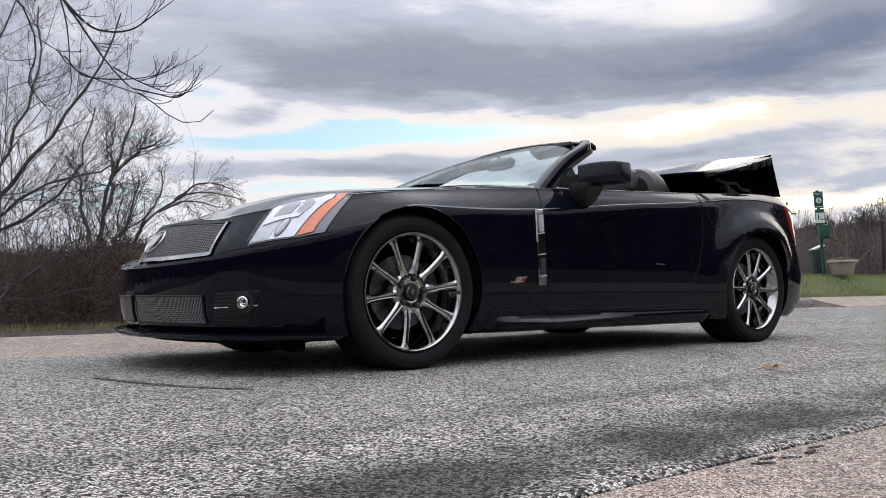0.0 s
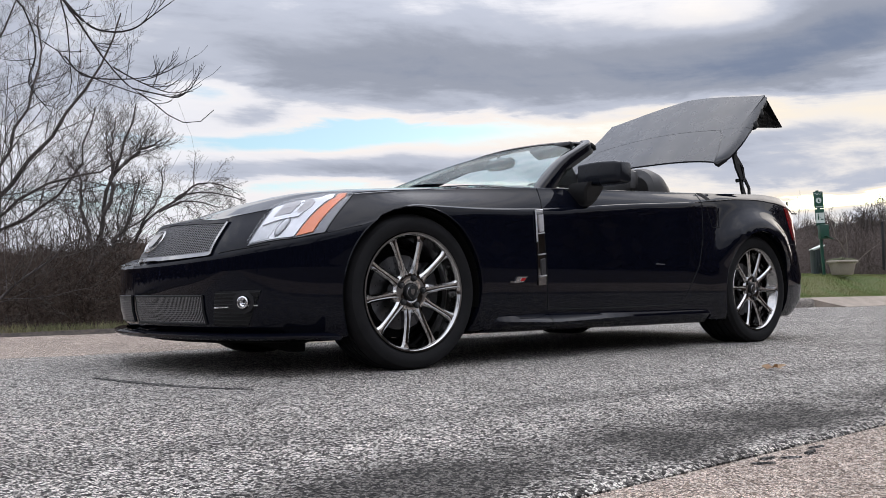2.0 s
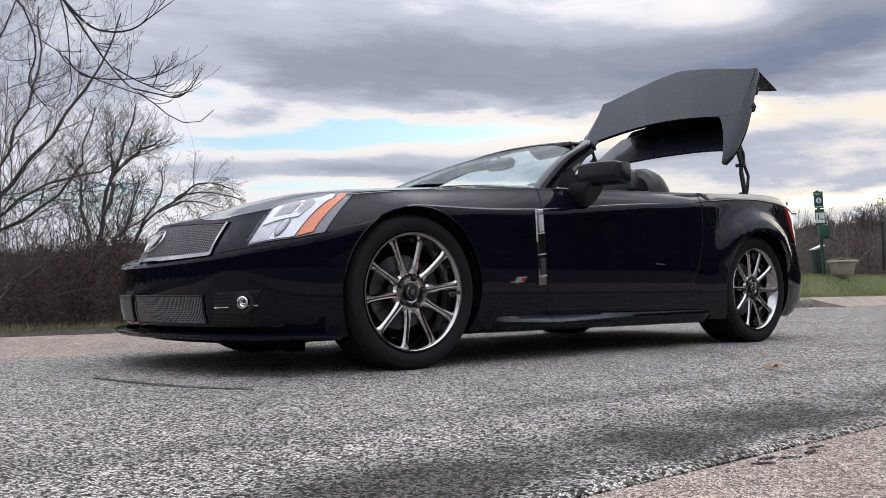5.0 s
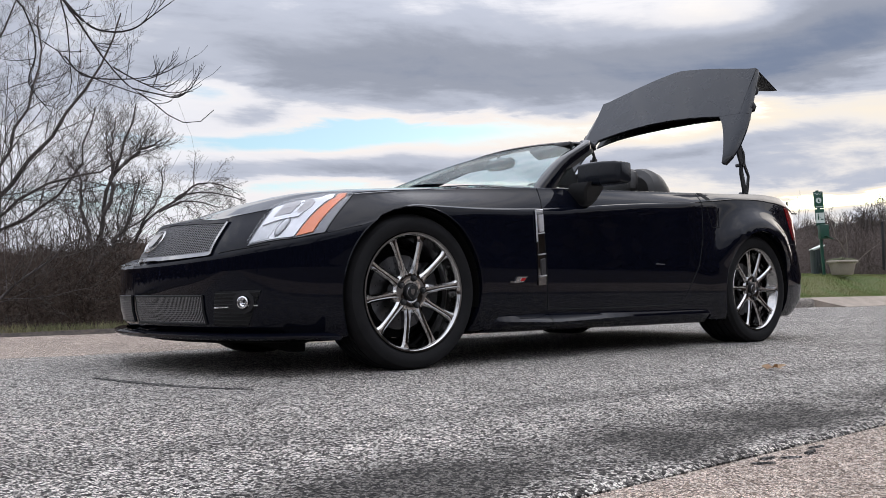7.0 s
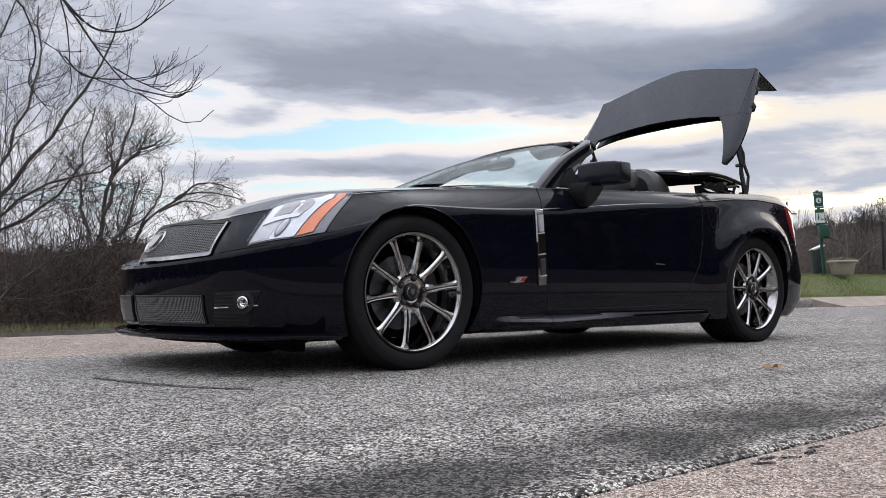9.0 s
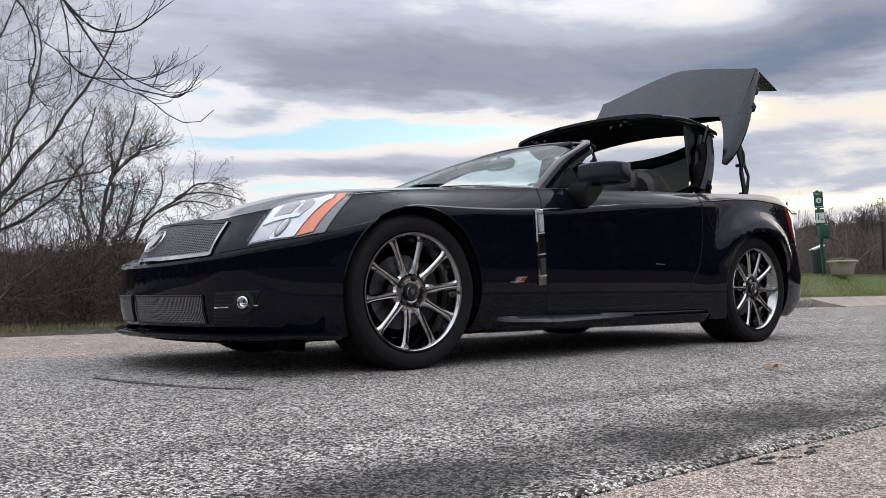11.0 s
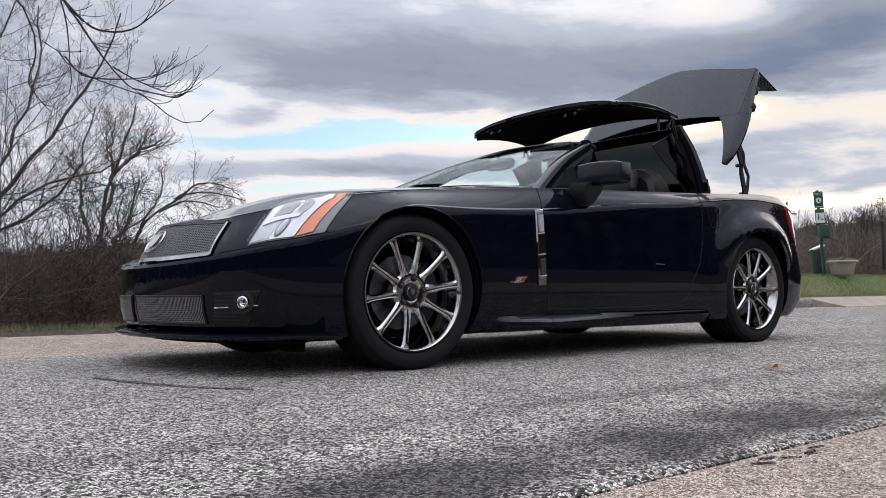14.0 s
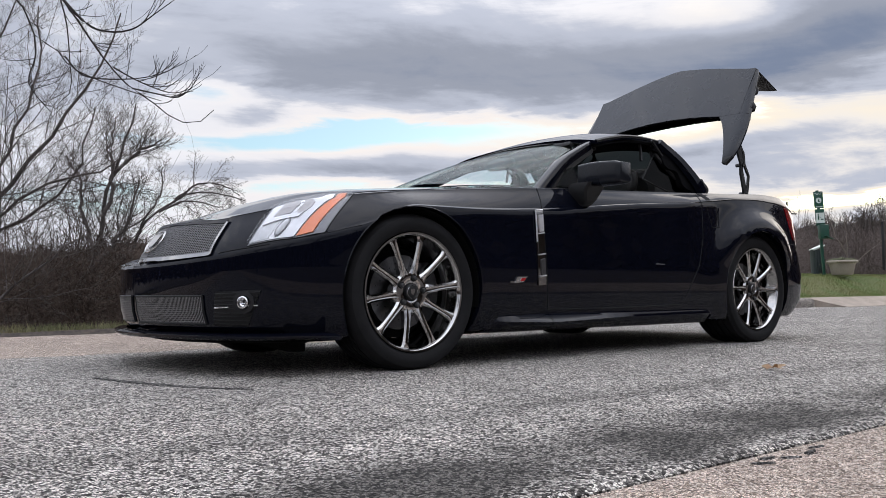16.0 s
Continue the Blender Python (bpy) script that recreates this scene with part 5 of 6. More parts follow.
def left_fill(rnd):
    d = rnd.uniform(8.7, 18)
    r = rnd.uniform(-0.66, -0.22) * d
    top = 0.80 + 0.45 * noise.noise(Vector((r * 0.7, d * 0.4, 3))) + (d - 9) * 0.05
    return spot(r, d, -1.1 + (top + 1.1) * rnd.random() ** 0.8)


thicket("saplings", "thin bare saplings in the wood beyond the verge", 43, 46, lambda rnd: (lambda d: spot(rnd.uniform(-0.62, -0.36) * d, d, -0.7))(rnd.uniform(11, 17)), 2.5, TWIG, 2, 0.0018)
thicket("undergrowth", "dense bare brown undergrowth beyond the verge", 41, 150, left_place, 1.25, BRUSH, 2, 0.003)
litter("brush", "tangle of brown dead leaves and twigs", 42, 110000, left_fill, 0.024, BRUSH)


def right_place(rnd):
    d = rnd.uniform(19, 34)
    return spot(rnd.uniform(0.40, 0.62) * d, d, 0.6)


def right_fill(rnd):
    d = rnd.uniform(20, 40)
    r = rnd.uniform(0.38, 0.64) * d
    top = 0.34 + d * (0.070 + 0.022 * noise.noise(Vector((r * 0.35, d * 0.1, 7))))
    return spot(r, d, 0.5 + (top - 0.5) * rnd.random() ** 0.8)


thicket("wood", "bare grey-brown woodland behind the lawn", 51, 130, right_place, 1.2, HAZE, 2, 0.003)
litter("woodland_brush", "hazy brown mass of distant twigs", 52, 90000, right_fill, 0.024, HAZE)
bare_tree([[beyond(8.5, 17, 0.6), beyond(8.45, 17, 1.2), beyond(8.5, 17.1, 1.7), beyond(8.45, 17, 1.9)],
           [beyond(8.5, 17, 0.7), beyond(8.9, 17, 1.1), beyond(9.2, 17, 1.35), beyond(9.25, 17, 1.9)],
           [beyond(8.5, 17, 0.9), beyond(8.2, 17, 1.5), beyond(8.1, 17, 2.0)]], "pale bare sapling behind the planter", BARK_PALE, 61, 0.55, 0.022, (6, 5, 4), 0.0022, 0.3, "sapling")


def ridge():
    """Dark wooded slopes in the distance, either side of the road: a closed mass with ragged bare tops."""
    rnd = random.Random(73)

    def top(u):
        base = hermite([(-0.8, 0.050), (-0.55, 0.047), (-0.45, 0.052), (-0.38, 0.062), (-0.28, 0.045), (0.0, 0.04), (0.36, 0.070), (0.46, 0.074), (0.52, 0.080), (0.60, 0.094), (0.9, 0.10)], u)
        return base + 0.005 * noise.noise(Vector((u * 34, 2, 1))) + 0.0025 * noise.noise(Vector((u * 120, 2, 1)))

    V, F = [], []
    us = [-0.95 + 0.005 * k for k in range(381)]
    for u in us:
        k = len(V)
        for d, f in ((58, -0.02), (57, 0.35), (59, 0.7), (62, 1.0), (70, 0.9)):
            w = 1.0 + 0.03 * noise.noise(Vector((u * 60, f * 4, 5)))
            V.append(tuple(bearing(u, top(u) * f if f > 0 else -0.03, d * w)))
        if k:
            F += [(k - 5 + i, k + i, k + i + 1, k - 4 + i) for i in range(4)]
    for _ in range(26000):
        u = rnd.uniform(-0.72, -0.20) if rnd.random() < 0.5 else rnd.uniform(0.30, 0.72)
        f = rnd.random() ** 0.6 * (1.08 + 0.30 * noise.noise(Vector((u * 60, 9, 1))))
        p = bearing(u, top(u) * f, rnd.uniform(46, 60))
        a = Vector((rnd.gauss(0, 0.35), rnd.gauss(0, 0.35), 1)) * rnd.uniform(0.12, 0.55)
        b = RIGHT * rnd.uniform(0.008, 0.022)
        k = len(V)
        V += [tuple(p - a - b), tuple(p - a + b), tuple(p + a + b * 0.2), tuple(p + a - b * 0.2)]
        F.append((k, k + 1, k + 2, k + 3))
    me = bpy.data.meshes.new("wooded_ridge")
    me.from_pydata(V, [], F)
    me.materials.append(HAZE)
    tagged(new("wooded_ridge", me), "brown leafless wooded ridge in the distance", "woods", kind="stuff")


ridge()


def trees_across():
    """Bare trees across the road, which the bodywork mirrors."""
    for k, (x, y, h) in enumerate(((-6.5, -9.5, 6.0), (-10.5, -4.5, 5.5), (-1.5, -12.0, 6.5), (4.0, -13.0, 6.0), (-13.0, -11.0, 7.0))):
        foot = Vector((x, y, 0.1))
        bare_tree([[foot, foot + Vector((0.1, 0.05, h * 0.3)), foot + Vector((0.3, -0.1, h * 0.65)), foot + Vector((0.2, 0.1, h))],
                   [foot + Vector((0.08, 0.04, h * 0.25)), foot + Vector((0.8, 0.4, h * 0.5)), foot + Vector((1.5, 0.8, h * 0.85))],
                   [foot + Vector((0.08, 0.04, h * 0.22)), foot + Vector((-0.7, 0.5, h * 0.5)), foot + Vector((-1.3, 0.9, h * 0.9))]],
                  "bare tree across the road mirrored in the bodywork", BARK_DARK, 80 + k, 2.2, 0.13, (11, 8, 5), 0.006, 0.35)


trees_across()
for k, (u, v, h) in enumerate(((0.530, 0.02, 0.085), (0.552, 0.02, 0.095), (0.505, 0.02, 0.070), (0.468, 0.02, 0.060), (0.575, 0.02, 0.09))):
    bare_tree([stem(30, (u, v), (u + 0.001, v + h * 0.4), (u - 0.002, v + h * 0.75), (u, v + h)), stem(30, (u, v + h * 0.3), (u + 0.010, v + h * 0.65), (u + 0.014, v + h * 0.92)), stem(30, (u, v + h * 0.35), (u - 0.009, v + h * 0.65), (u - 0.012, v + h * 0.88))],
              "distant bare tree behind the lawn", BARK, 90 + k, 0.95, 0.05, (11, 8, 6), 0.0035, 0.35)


def far_woods():
    """Unseen tree line round the place, also behind the camera, shaped for the bodywork's reflections."""
    rnd = random.Random(71)
    V, F = [], []
    for _ in range(42000):
        a = rnd.uniform(radians(51.8 + 42), radians(51.8 + 318))
        dist = rnd.uniform(27, 40)
        x, y = STAND.x + math.cos(a) * dist, STAND.y + math.sin(a) * dist
        # raised on the bearings the door mirrors, to darken it; low for the bumper
        tall = min(max((math.degrees(a) - 262) / 30, 0), 1)
        top = 2.9 + 4.2 * tall + 1.0 * noise.noise(Vector((a * 6, 1, 2))) + 0.6 * noise.noise(Vector((a * 25, 1, 2)))
        z = -0.2 + (top + 0.2) * rnd.random() ** 0.85
        u = Vector((rnd.gauss(0, 1), rnd.gauss(0, 1), rnd.gauss(0, 1))).normalized() * rnd.uniform(0.3, 0.7)
        w = u.orthogonal().normalized() * rnd.uniform(0.12, 0.3)
        k = len(V)
        p = Vector((x, y, z))
        V += [tuple(p - u), tuple(p + w), tuple(p + u), tuple(p - w)]
        F.append((k, k + 1, k + 2, k + 3))
    # a closed ribbon added behind, so no bright gaps reflect in the door
    ring = [radians(51.8 + 40 + 280 * k / 160) for k in range(161)]
    for a in ring:
        k = len(V)
        h = 2.2 + 3.0 * min(max((math.degrees(a) - 262) / 30, 0), 1) + 0.8 * noise.noise(Vector((a * 9, 4, 2))) + 0.4 * noise.noise(Vector((a * 40, 4, 2)))
        x, y = STAND.x + math.cos(a) * 40.5, STAND.y + math.sin(a) * 40.5
        V += [(x, y, -0.3), (x + math.cos(a), y + math.sin(a), h)]
        if a > ring[0]:
            F.append((k - 2, k, k + 1, k - 1))
    me = bpy.data.meshes.new("far_woods")
    me.from_pydata(V, [], F)
    me.materials.append(BRUSH)
    tagged(new("far_woods", me), "unseen dark tree line added to shape the car's reflections", "woods", kind="stuff")


far_woods()


# ---- car details ----
from mathutils.bvhtree import BVHTree

SKIN = BVHTree.FromPolygons([v.co.copy() for v in body.data.vertices], [tuple(p.vertices) for p in body.data.polygons])


def on_body(p, lift=0.0):
    """The nearest place on the bodywork, lifted off it."""
    q, n, _, _ = SKIN.find_nearest(Vector(p))
    return q + n * lift


def patch_grid(corners, nu, nv, lift):
    a, b, c, d = (Vector(p) for p in corners)
    return [[on_body(a.lerp(b, i / nu).lerp(d.lerp(c, i / nu), j / nv), lift) for i in range(nu + 1)] for j in range(nv + 1)]


def flip_all(rows, flip):
    return [[mirror_y(p) if flip else p for p in r] for r in rows]


def patch(name, corners, mat, parent, lift=0.004, nu=12, nv=8, label="", flip=False, thick=0.006):
    """A thin piece that follows the bodywork between four corners."""
    bm = bmesh.new()
    top = flip_all(patch_grid(corners, nu, nv, lift), flip)
    low = flip_all(patch_grid(corners, nu, nv, lift - thick), flip)
    loft(bm, top, False)
    rim = lambda g: g[0] + [r[-1] for r in g[1:]] + list(reversed(g[-1][:-1])) + [r[0] for r in reversed(g[1:-1])]
    loft(bm, [rim(top), rim(low)], True)
    bmesh.ops.remove_doubles(bm, verts=bm.verts, dist=0.0001)
    return part(name, bm, mat, parent, label)


def line(name, pts, r, mat, parent, lift=0.0, n=24, flip=False, label="", closed=False):
    """A thin bar that follows the bodywork through pts."""
    bm = bmesh.new()
    P = [Vector(p) for p in pts]
    if closed:
        P.append(P[0])
    dense = []
    for a, b in zip(P, P[1:]):
        k = max(2, int((b - a).length / 0.02))
        dense += [a.lerp(b, i / k) for i in range(k)]
    dense.append(P[-1])
    dense = [on_body(p, lift) for p in dense]
    tube(bm, [mirror_y(p) if flip else p for p in dense], r, 6)
    return part(name, bm, mat, parent, label)


# paler, less metallic chrome: the vent's bright reflections put into its colour
VENT_SHEEN = material("vent_sheen_chrome", (0.80, 0.80, 0.82), 0.30, 0.75, rough_var=0.1, scale=90)
SILVER = material("lamp_reflector", (0.78, 0.79, 0.82), 0.24, 0.45, 0.6, spread=0.3, grain=0.12, scale=60)
# greyer reflector tones that paint the depth of the lamp's recesses
LAMP_GREY = material("lamp_recess_shade", (0.50, 0.485, 0.49), 0.22, 0.1, 0.6, spread=0.25, grain=0.2, scale=70)
LAMP_PALE = material("lamp_pocket", (0.66, 0.68, 0.71), 0.16, 0.1, 0.8, spread=0.25, grain=0.15, scale=45)
LAMP_DARK = material("lamp_bezel", (0.17, 0.17, 0.18), 0.25, 0.4, 0.5, spread=0.2, scale=60)
AMBER = material("amber_lens", (0.80, 0.20, 0.06), 0.18, 0.0, 1.0, spread=0.2, grain=0.15, scale=90)
RED = material("red_lens", (0.35, 0.012, 0.015), 0.12, 0.0, 1.0, spread=0.3, scale=80)
MESH = material("grille_wire", (0.42, 0.42, 0.43), 0.32, 0.8, grain=0.2, scale=100)
WOOD_TRIM = material("wood_trim", (0.16, 0.09, 0.05), 0.3, 0.0, 0.6, spread=0.4, grain=0.4, scale=60)



def on_front(y, z, lift):
    """The place on the nose straight behind (y, z), lifted off it."""
    q, n, _, _ = SKIN.ray_cast(Vector((-3.0, y, z)), Vector((1, 0, 0)))
    return q + n * lift


def front_sheet(name, fn, mat, parent, lift, nu=36, nv=10, label="", thick=0.006):
    """A piece of the nose over u, v in 0..1; fn gives y and z."""
    bm = bmesh.new()
    top = [[on_front(*fn(i / nu, j / nv), lift) for i in range(nu + 1)] for j in range(nv + 1)]
    low = [[on_front(*fn(i / nu, j / nv), lift - thick) for i in range(nu + 1)] for j in range(nv + 1)]
    loft(bm, top, False)
    rim = lambda g: g[0] + [r[-1] for r in g[1:]] + list(reversed(g[-1][:-1])) + [r[0] for r in reversed(g[1:-1])]
    loft(bm, [rim(top), rim(low)], True)
    bmesh.ops.remove_doubles(bm, verts=bm.verts, dist=0.0001)
    return part(name, bm, mat, parent, label)


def front_wires(name, fn, across, down, r, parent, lift):
    bm = bmesh.new()
    for k in range(across + 1):
        tube(bm, [on_front(*fn(k / across, j / 10), lift) for j in range(11)], r, 4, cap=False)
    for k in range(down + 1):
        tube(bm, [on_front(*fn(i / 30, k / down), lift) for i in range(31)], r, 4, cap=False)
    return tagged(part(name, bm, MESH, parent), kind="stuff")


def front_bar(name, fn, ends, r, mat, parent, lift, label=""):
    bm = bmesh.new()
    (u0, v0), (u1, v1) = ends
    tube(bm, [on_front(*fn(u0 + (u1 - u0) * k / 24, v0 + (v1 - v0) * k / 24), lift) for k in range(25)], r, 8)
    return part(name, bm, mat, parent, label)


def bow(y):
    return 1 - ((y - YC) / 0.44) ** 2


def grille_at(u, v):
    y = 1.325 - 0.88 * u
    top, low = 0.632 + 0.010 * bow(y), 0.505 - 0.016 * bow(y)
    return y, top + (low - top) * v


def build_front():
    grille = new("grille")
    grille.parent = car
    tagged(grille, "woven wire upper grille in a polished surround")
    # black sheet on the nose stands in for the shaded opening
    front_sheet("opening_shade", grille_at, GAP, grille, 0.003)
    front_wires("grille_wire", grille_at, 76, 18, 0.0017, grille, 0.008)
    front_bar("surround", grille_at, ((1, -0.03), (1, 1.06)), 0.0055, CHROME, grille, 0.007, "polished grille surround")
    front_bar("surround", grille_at, ((0, -0.03), (0, 1.06)), 0.0055, CHROME, grille, 0.007)
    front_sheet("surround", lambda u, v: grille_at(u, 0.97 + 0.12 * v), CHROME, grille, 0.010, 36, 3)
    front_sheet("surround", lambda u, v: grille_at(u, -0.10 + 0.13 * v), PAINT, grille, 0.012, 36, 3)
    # oval crest
    bm = bmesh.new()
    c = on_front(YC, 0.565, 0.014)
    ax = Vector((0, 1, 0))
    up = (on_front(YC, 0.61, 0) - on_front(YC, 0.52, 0)).normalized()
    nrm = up.cross(ax).normalized()
    if nrm.x > 0:
        nrm = -nrm
    for a, b, r in ((0.080, 0.060, 0.0045), (0.068, 0.049, 0.0028)):
        pts = [c + ax * a * math.cos(t) + up * b * math.sin(t) for t in [2 * math.pi * k / 40 for k in range(41)]]
        tube(bm, pts, r, 6)
    crest = part("crest", bm, CHROME, grille, "polished oval wreath crest")
    bm = bmesh.new()
    slab(bm, [c + ax * x + up * z for x, z in ((-0.045, 0.036), (0.045, 0.036), (0.045, 0.005), (0.03, -0.022), (0, -0.042), (-0.03, -0.022), (-0.045, 0.005))], nrm * 0.008)
    part("shield", bm, CHROME, crest)
    # lower intakes either side of the prow
    low = new("lower_intake")
    low.parent = car
    tagged(low, "wide lower intake with black wire mesh")
    for flip in (False, True):
        def intake_at(u, v):
            y = 0.855 - 0.505 * u
            return (2 * YC - y if flip else y), 0.326 - 0.112 * v
        # black sheet again, painting the dark of the recessed intake
        front_sheet("opening_shade", intake_at, GAP, low, 0.002, 24, 8)
        front_wires("intake_wire", intake_at, 56, 14, 0.0012, low, 0.005)
        for ends in (((0, 0), (1, 0)), ((1, 0), (1, 1)), ((1, 1), (0, 1)), ((0, 1), (0, 0))):
            front_bar("intake_frame", intake_at, ends, 0.0045, PLASTIC, low, 0.004)
    for flip in (False, True):
        m = (lambda p: mirror_y(p)) if flip else (lambda p: Vector(p))
        # fog lamp niche
        fog = new("fog_lamp")
        fog.parent = car
        tagged(fog, "round fog lamp in a black mesh niche with chrome strips")
        B = ((-0.777, 0.284, 0.342), (-0.660, 0.119, 0.349), (-0.684, 0.179, 0.206), (-0.769, 0.313, 0.210))
        patch("niche", B, PLASTIC, fog, 0.003, 10, 8, flip=flip)
        for k in range(9):
            s = (k + 0.5) / 9
            a, b = Vector(B[0]).lerp(Vector(B[3]), s), Vector(B[1]).lerp(Vector(B[2]), s)
            line("niche_slat", [a, b], 0.0022, PLASTIC, fog, 0.005, flip=flip)
        c = on_body((-0.703, 0.175, 0.300), 0.0)
        out = Vector((-0.80, -0.60, 0))
        for nm, prof, mat in (("housing", [(0.048, -0.01), (0.046, 0.010), (0.030, 0.012), (0.025, 0.004)], PLASTIC), ("bezel", [(0.025, 0.004), (0.024, 0.018), (0.020, 0.020), (0.017, 0.010)], BRIGHT), ("reflector", [(0.018, 0.010), (0.010, 0.004), (0.0, 0.002)], BRIGHT), ("lens", [(0.018, 0.013), (0.010, 0.017), (0.0, 0.018)], LENS)):
            bm = bmesh.new()
            lathe(bm, prof, 28, axis="x")
            bmesh.ops.remove_doubles(bm, verts=bm.verts, dist=0.0001)
            rot = Vector((1, 0, 0)).rotation_difference(out if not flip else Vector((-0.80, 0.60, 0))).to_matrix().to_4x4()
            bmesh.ops.transform(bm, matrix=Matrix.Translation(m(c)) @ rot, verts=bm.verts)
            part(nm, bm, mat, fog)
        line("chrome_strip", [(-0.774, 0.291, 0.278), (-0.738, 0.232, 0.282)], 0.0035, BRIGHT, fog, 0.008, flip=flip)
        line("chrome_strip", [(-0.690, 0.160, 0.286), (-0.664, 0.131, 0.288)], 0.0035, BRIGHT, fog, 0.008, flip=flip)
        # headlamp
        lamp = new("headlamp")
        lamp.parent = car
        tagged(lamp, "tall swept headlamp with silver reflectors and an amber marker")
        FL, TL, TR, BR = (-0.655, 0.268, 0.530), (-0.540, 0.268, 0.684), (-0.235, 0.112, 0.760), (-0.430, 0.022, 0.583)
        mix = lambda a, b, s: tuple(Vector(a).lerp(Vector(b), s))
        T = lambda s: mix(TL, TR, s)
        Bq = lambda s: mix(FL, BR, s)
        patch("bezel", (TL, TR, BR, FL), LAMP_DARK, lamp, 0.003, 16, 10, "dark grey lamp bezel", flip)
        patch("reflector", (mix(T(0.04), Bq(0.04), 0.03), mix(T(0.72), Bq(0.56), 0.03), mix(T(0.72), Bq(0.56), 0.97), mix(T(0.04), Bq(0.03), 0.97)), SILVER, lamp, 0.006, 14, 10, "silver lamp reflector", flip)
        patch("amber_marker", (mix(T(0.82), Bq(0.68), 0.03), mix(T(0.93), Bq(0.80), 0.03), mix(T(0.92), Bq(0.84), 0.96), mix(T(0.80), Bq(0.62), 0.97)), AMBER, lamp, 0.008, 6, 12, "amber side marker lens", flip)
        patch("lamp_divider", (mix(T(0.70), Bq(0.54), 0.02), mix(T(0.79), Bq(0.64), 0.02), mix(T(0.78), Bq(0.60), 0.98), mix(T(0.70), Bq(0.53), 0.98)), SILVER, lamp, 0.010, 4, 10, flip=flip)
        def oval(name, u, v, ru, rv, mat, lift, dome, label=""):
            """A rounded piece of the lamp's inside, domed by dome."""
            bm = bmesh.new()
            rings = []
            for q in (1.0, 0.98, 0.7, 0.4, 0.02):
                ring = []
                for k in range(28):
                    a = 2 * math.pi * k / 28
                    uu, vv = u + ru * q * math.cos(a), v + rv * q * math.sin(a)
                    ring.append(m(on_body(mix(T(uu), Bq(uu * 0.86), vv), lift + dome * (1 - q * q) - (0.006 if q == 1.0 else 0))))
                rings.append(ring)
            loft(bm, rings, True)
            return part(name, bm, mat, lamp, label)

        # recesses are raised pieces here, their shade put into the grey tones
        patch("upper_box", (mix(T(0.20), Bq(0.18), 0.09), mix(T(0.40), Bq(0.34), 0.09), mix(T(0.39), Bq(0.33), 0.38), mix(T(0.16), Bq(0.15), 0.38)), LAMP_GREY, lamp, 0.009, 8, 5, flip=flip)
        patch("lower_pocket", (mix(T(0.04), Bq(0.05), 0.58), mix(T(0.33), Bq(0.28), 0.56), mix(T(0.33), Bq(0.27), 0.95), mix(T(0.04), Bq(0.03), 0.95)), LAMP_PALE, lamp, 0.008, 8, 6, flip=flip)
        patch("lamp_step", (mix(T(0.10), Bq(0.10), 0.40), mix(T(0.58), Bq(0.47), 0.44), mix(T(0.57), Bq(0.46), 0.52), mix(T(0.08), Bq(0.08), 0.55)), SILVER, lamp, 0.013, 8, 3, flip=flip)
        oval("dish", 0.53, 0.27, 0.085, 0.17, LAMP_GREY, 0.009, -0.003)
        oval("projector_ring", 0.42, 0.72, 0.066, 0.215, LAMP_DARK, 0.011, 0.0)
        oval("projector_lens", 0.42, 0.72, 0.050, 0.175, LAMP_PALE, 0.012, 0.006)
        cover = patch("lens_cover", (TL, TR, BR, FL), LENS, lamp, 0.019, 16, 10, "clear lamp cover", flip, 0.003)
        cover.visible_shadow = False
        # shut lines round the lamp, along the crease and the bonnet's edge
        line("shut_line", [TL, FL, BR, TR], 0.0022, GAP, lamp, 0.001, flip=flip)
        line("bumper_shut_line", [(-0.72, 0.40, 0.505), (-0.655, 0.262, 0.524), (-0.52, 0.06, 0.558), (-0.40, -0.002, 0.583), (-0.28, -0.024, 0.612)], 0.0022, GAP, car, 0.0, flip=flip)
        line("bonnet_shut_line", [(-0.640, 0.46, 0.66), (-0.54, 0.29, 0.690), (-0.23, 0.135, 0.770), (0.10, 0.115, 0.805), (0.5, 0.10, 0.84), (0.80, 0.10, 0.86)], 0.0022, GAP, car, 0.0, flip=flip)
    # splitter under the bumper
    bm = bmesh.new()
    half = []
    for x, y in ((-0.935, 0.885), (-0.922, 0.70), (-0.878, 0.49), (-0.812, 0.285), (-0.715, 0.13), (-0.60, 0.040), (-0.48, 0.004), (-0.42, -0.002)):
        half.append(Vector((x, y, 0)))
    edge = spline(half + [mirror_y(p) for p in reversed(half[:-1])], 81)
    mid = Vector((-0.42, YC, 0))
    rings = []
    for z, s in ((0.176, 0.10), (0.174, 0.03), (0.166, 0.0), (0.157, 0.0), (0.150, 0.012), (0.148, 0.20)):
        rings.append([p.lerp(mid, s) + Vector((0, 0, z)) for p in edge])
    loft(bm, rings, False)
    part("splitter", bm, PAINT, car, "gloss black front splitter lip")
    bm = bmesh.new()
    loft(bm, [[p.lerp(mid, q) + Vector((0, 0, z)) for p in edge] for q, z in ((0.26, 0.150), (0.27, 0.132), (0.30, 0.126), (0.9, 0.126))], False)
    part("undertray", bm, UNDER, car, "black tray under the nose")
    for y, a in ((0.50, -10), (2 * YC - 0.50, 10)):
        bm = bmesh.new()
        box(bm, (-0.40, y, 0.116), (0.07, 0.60, 0.055), Matrix.Rotation(radians(a), 4, "Z"), 0.01)
        part("air_deflector", bm, UNDER, car, "black rubber air deflector under the nose")
    bm = bmesh.new()
    box(bm, (1.25, YC, 0.15), (3.4, 1.25, 0.05), None, 0.01)
    part("floor_pan", bm, UNDER, car)


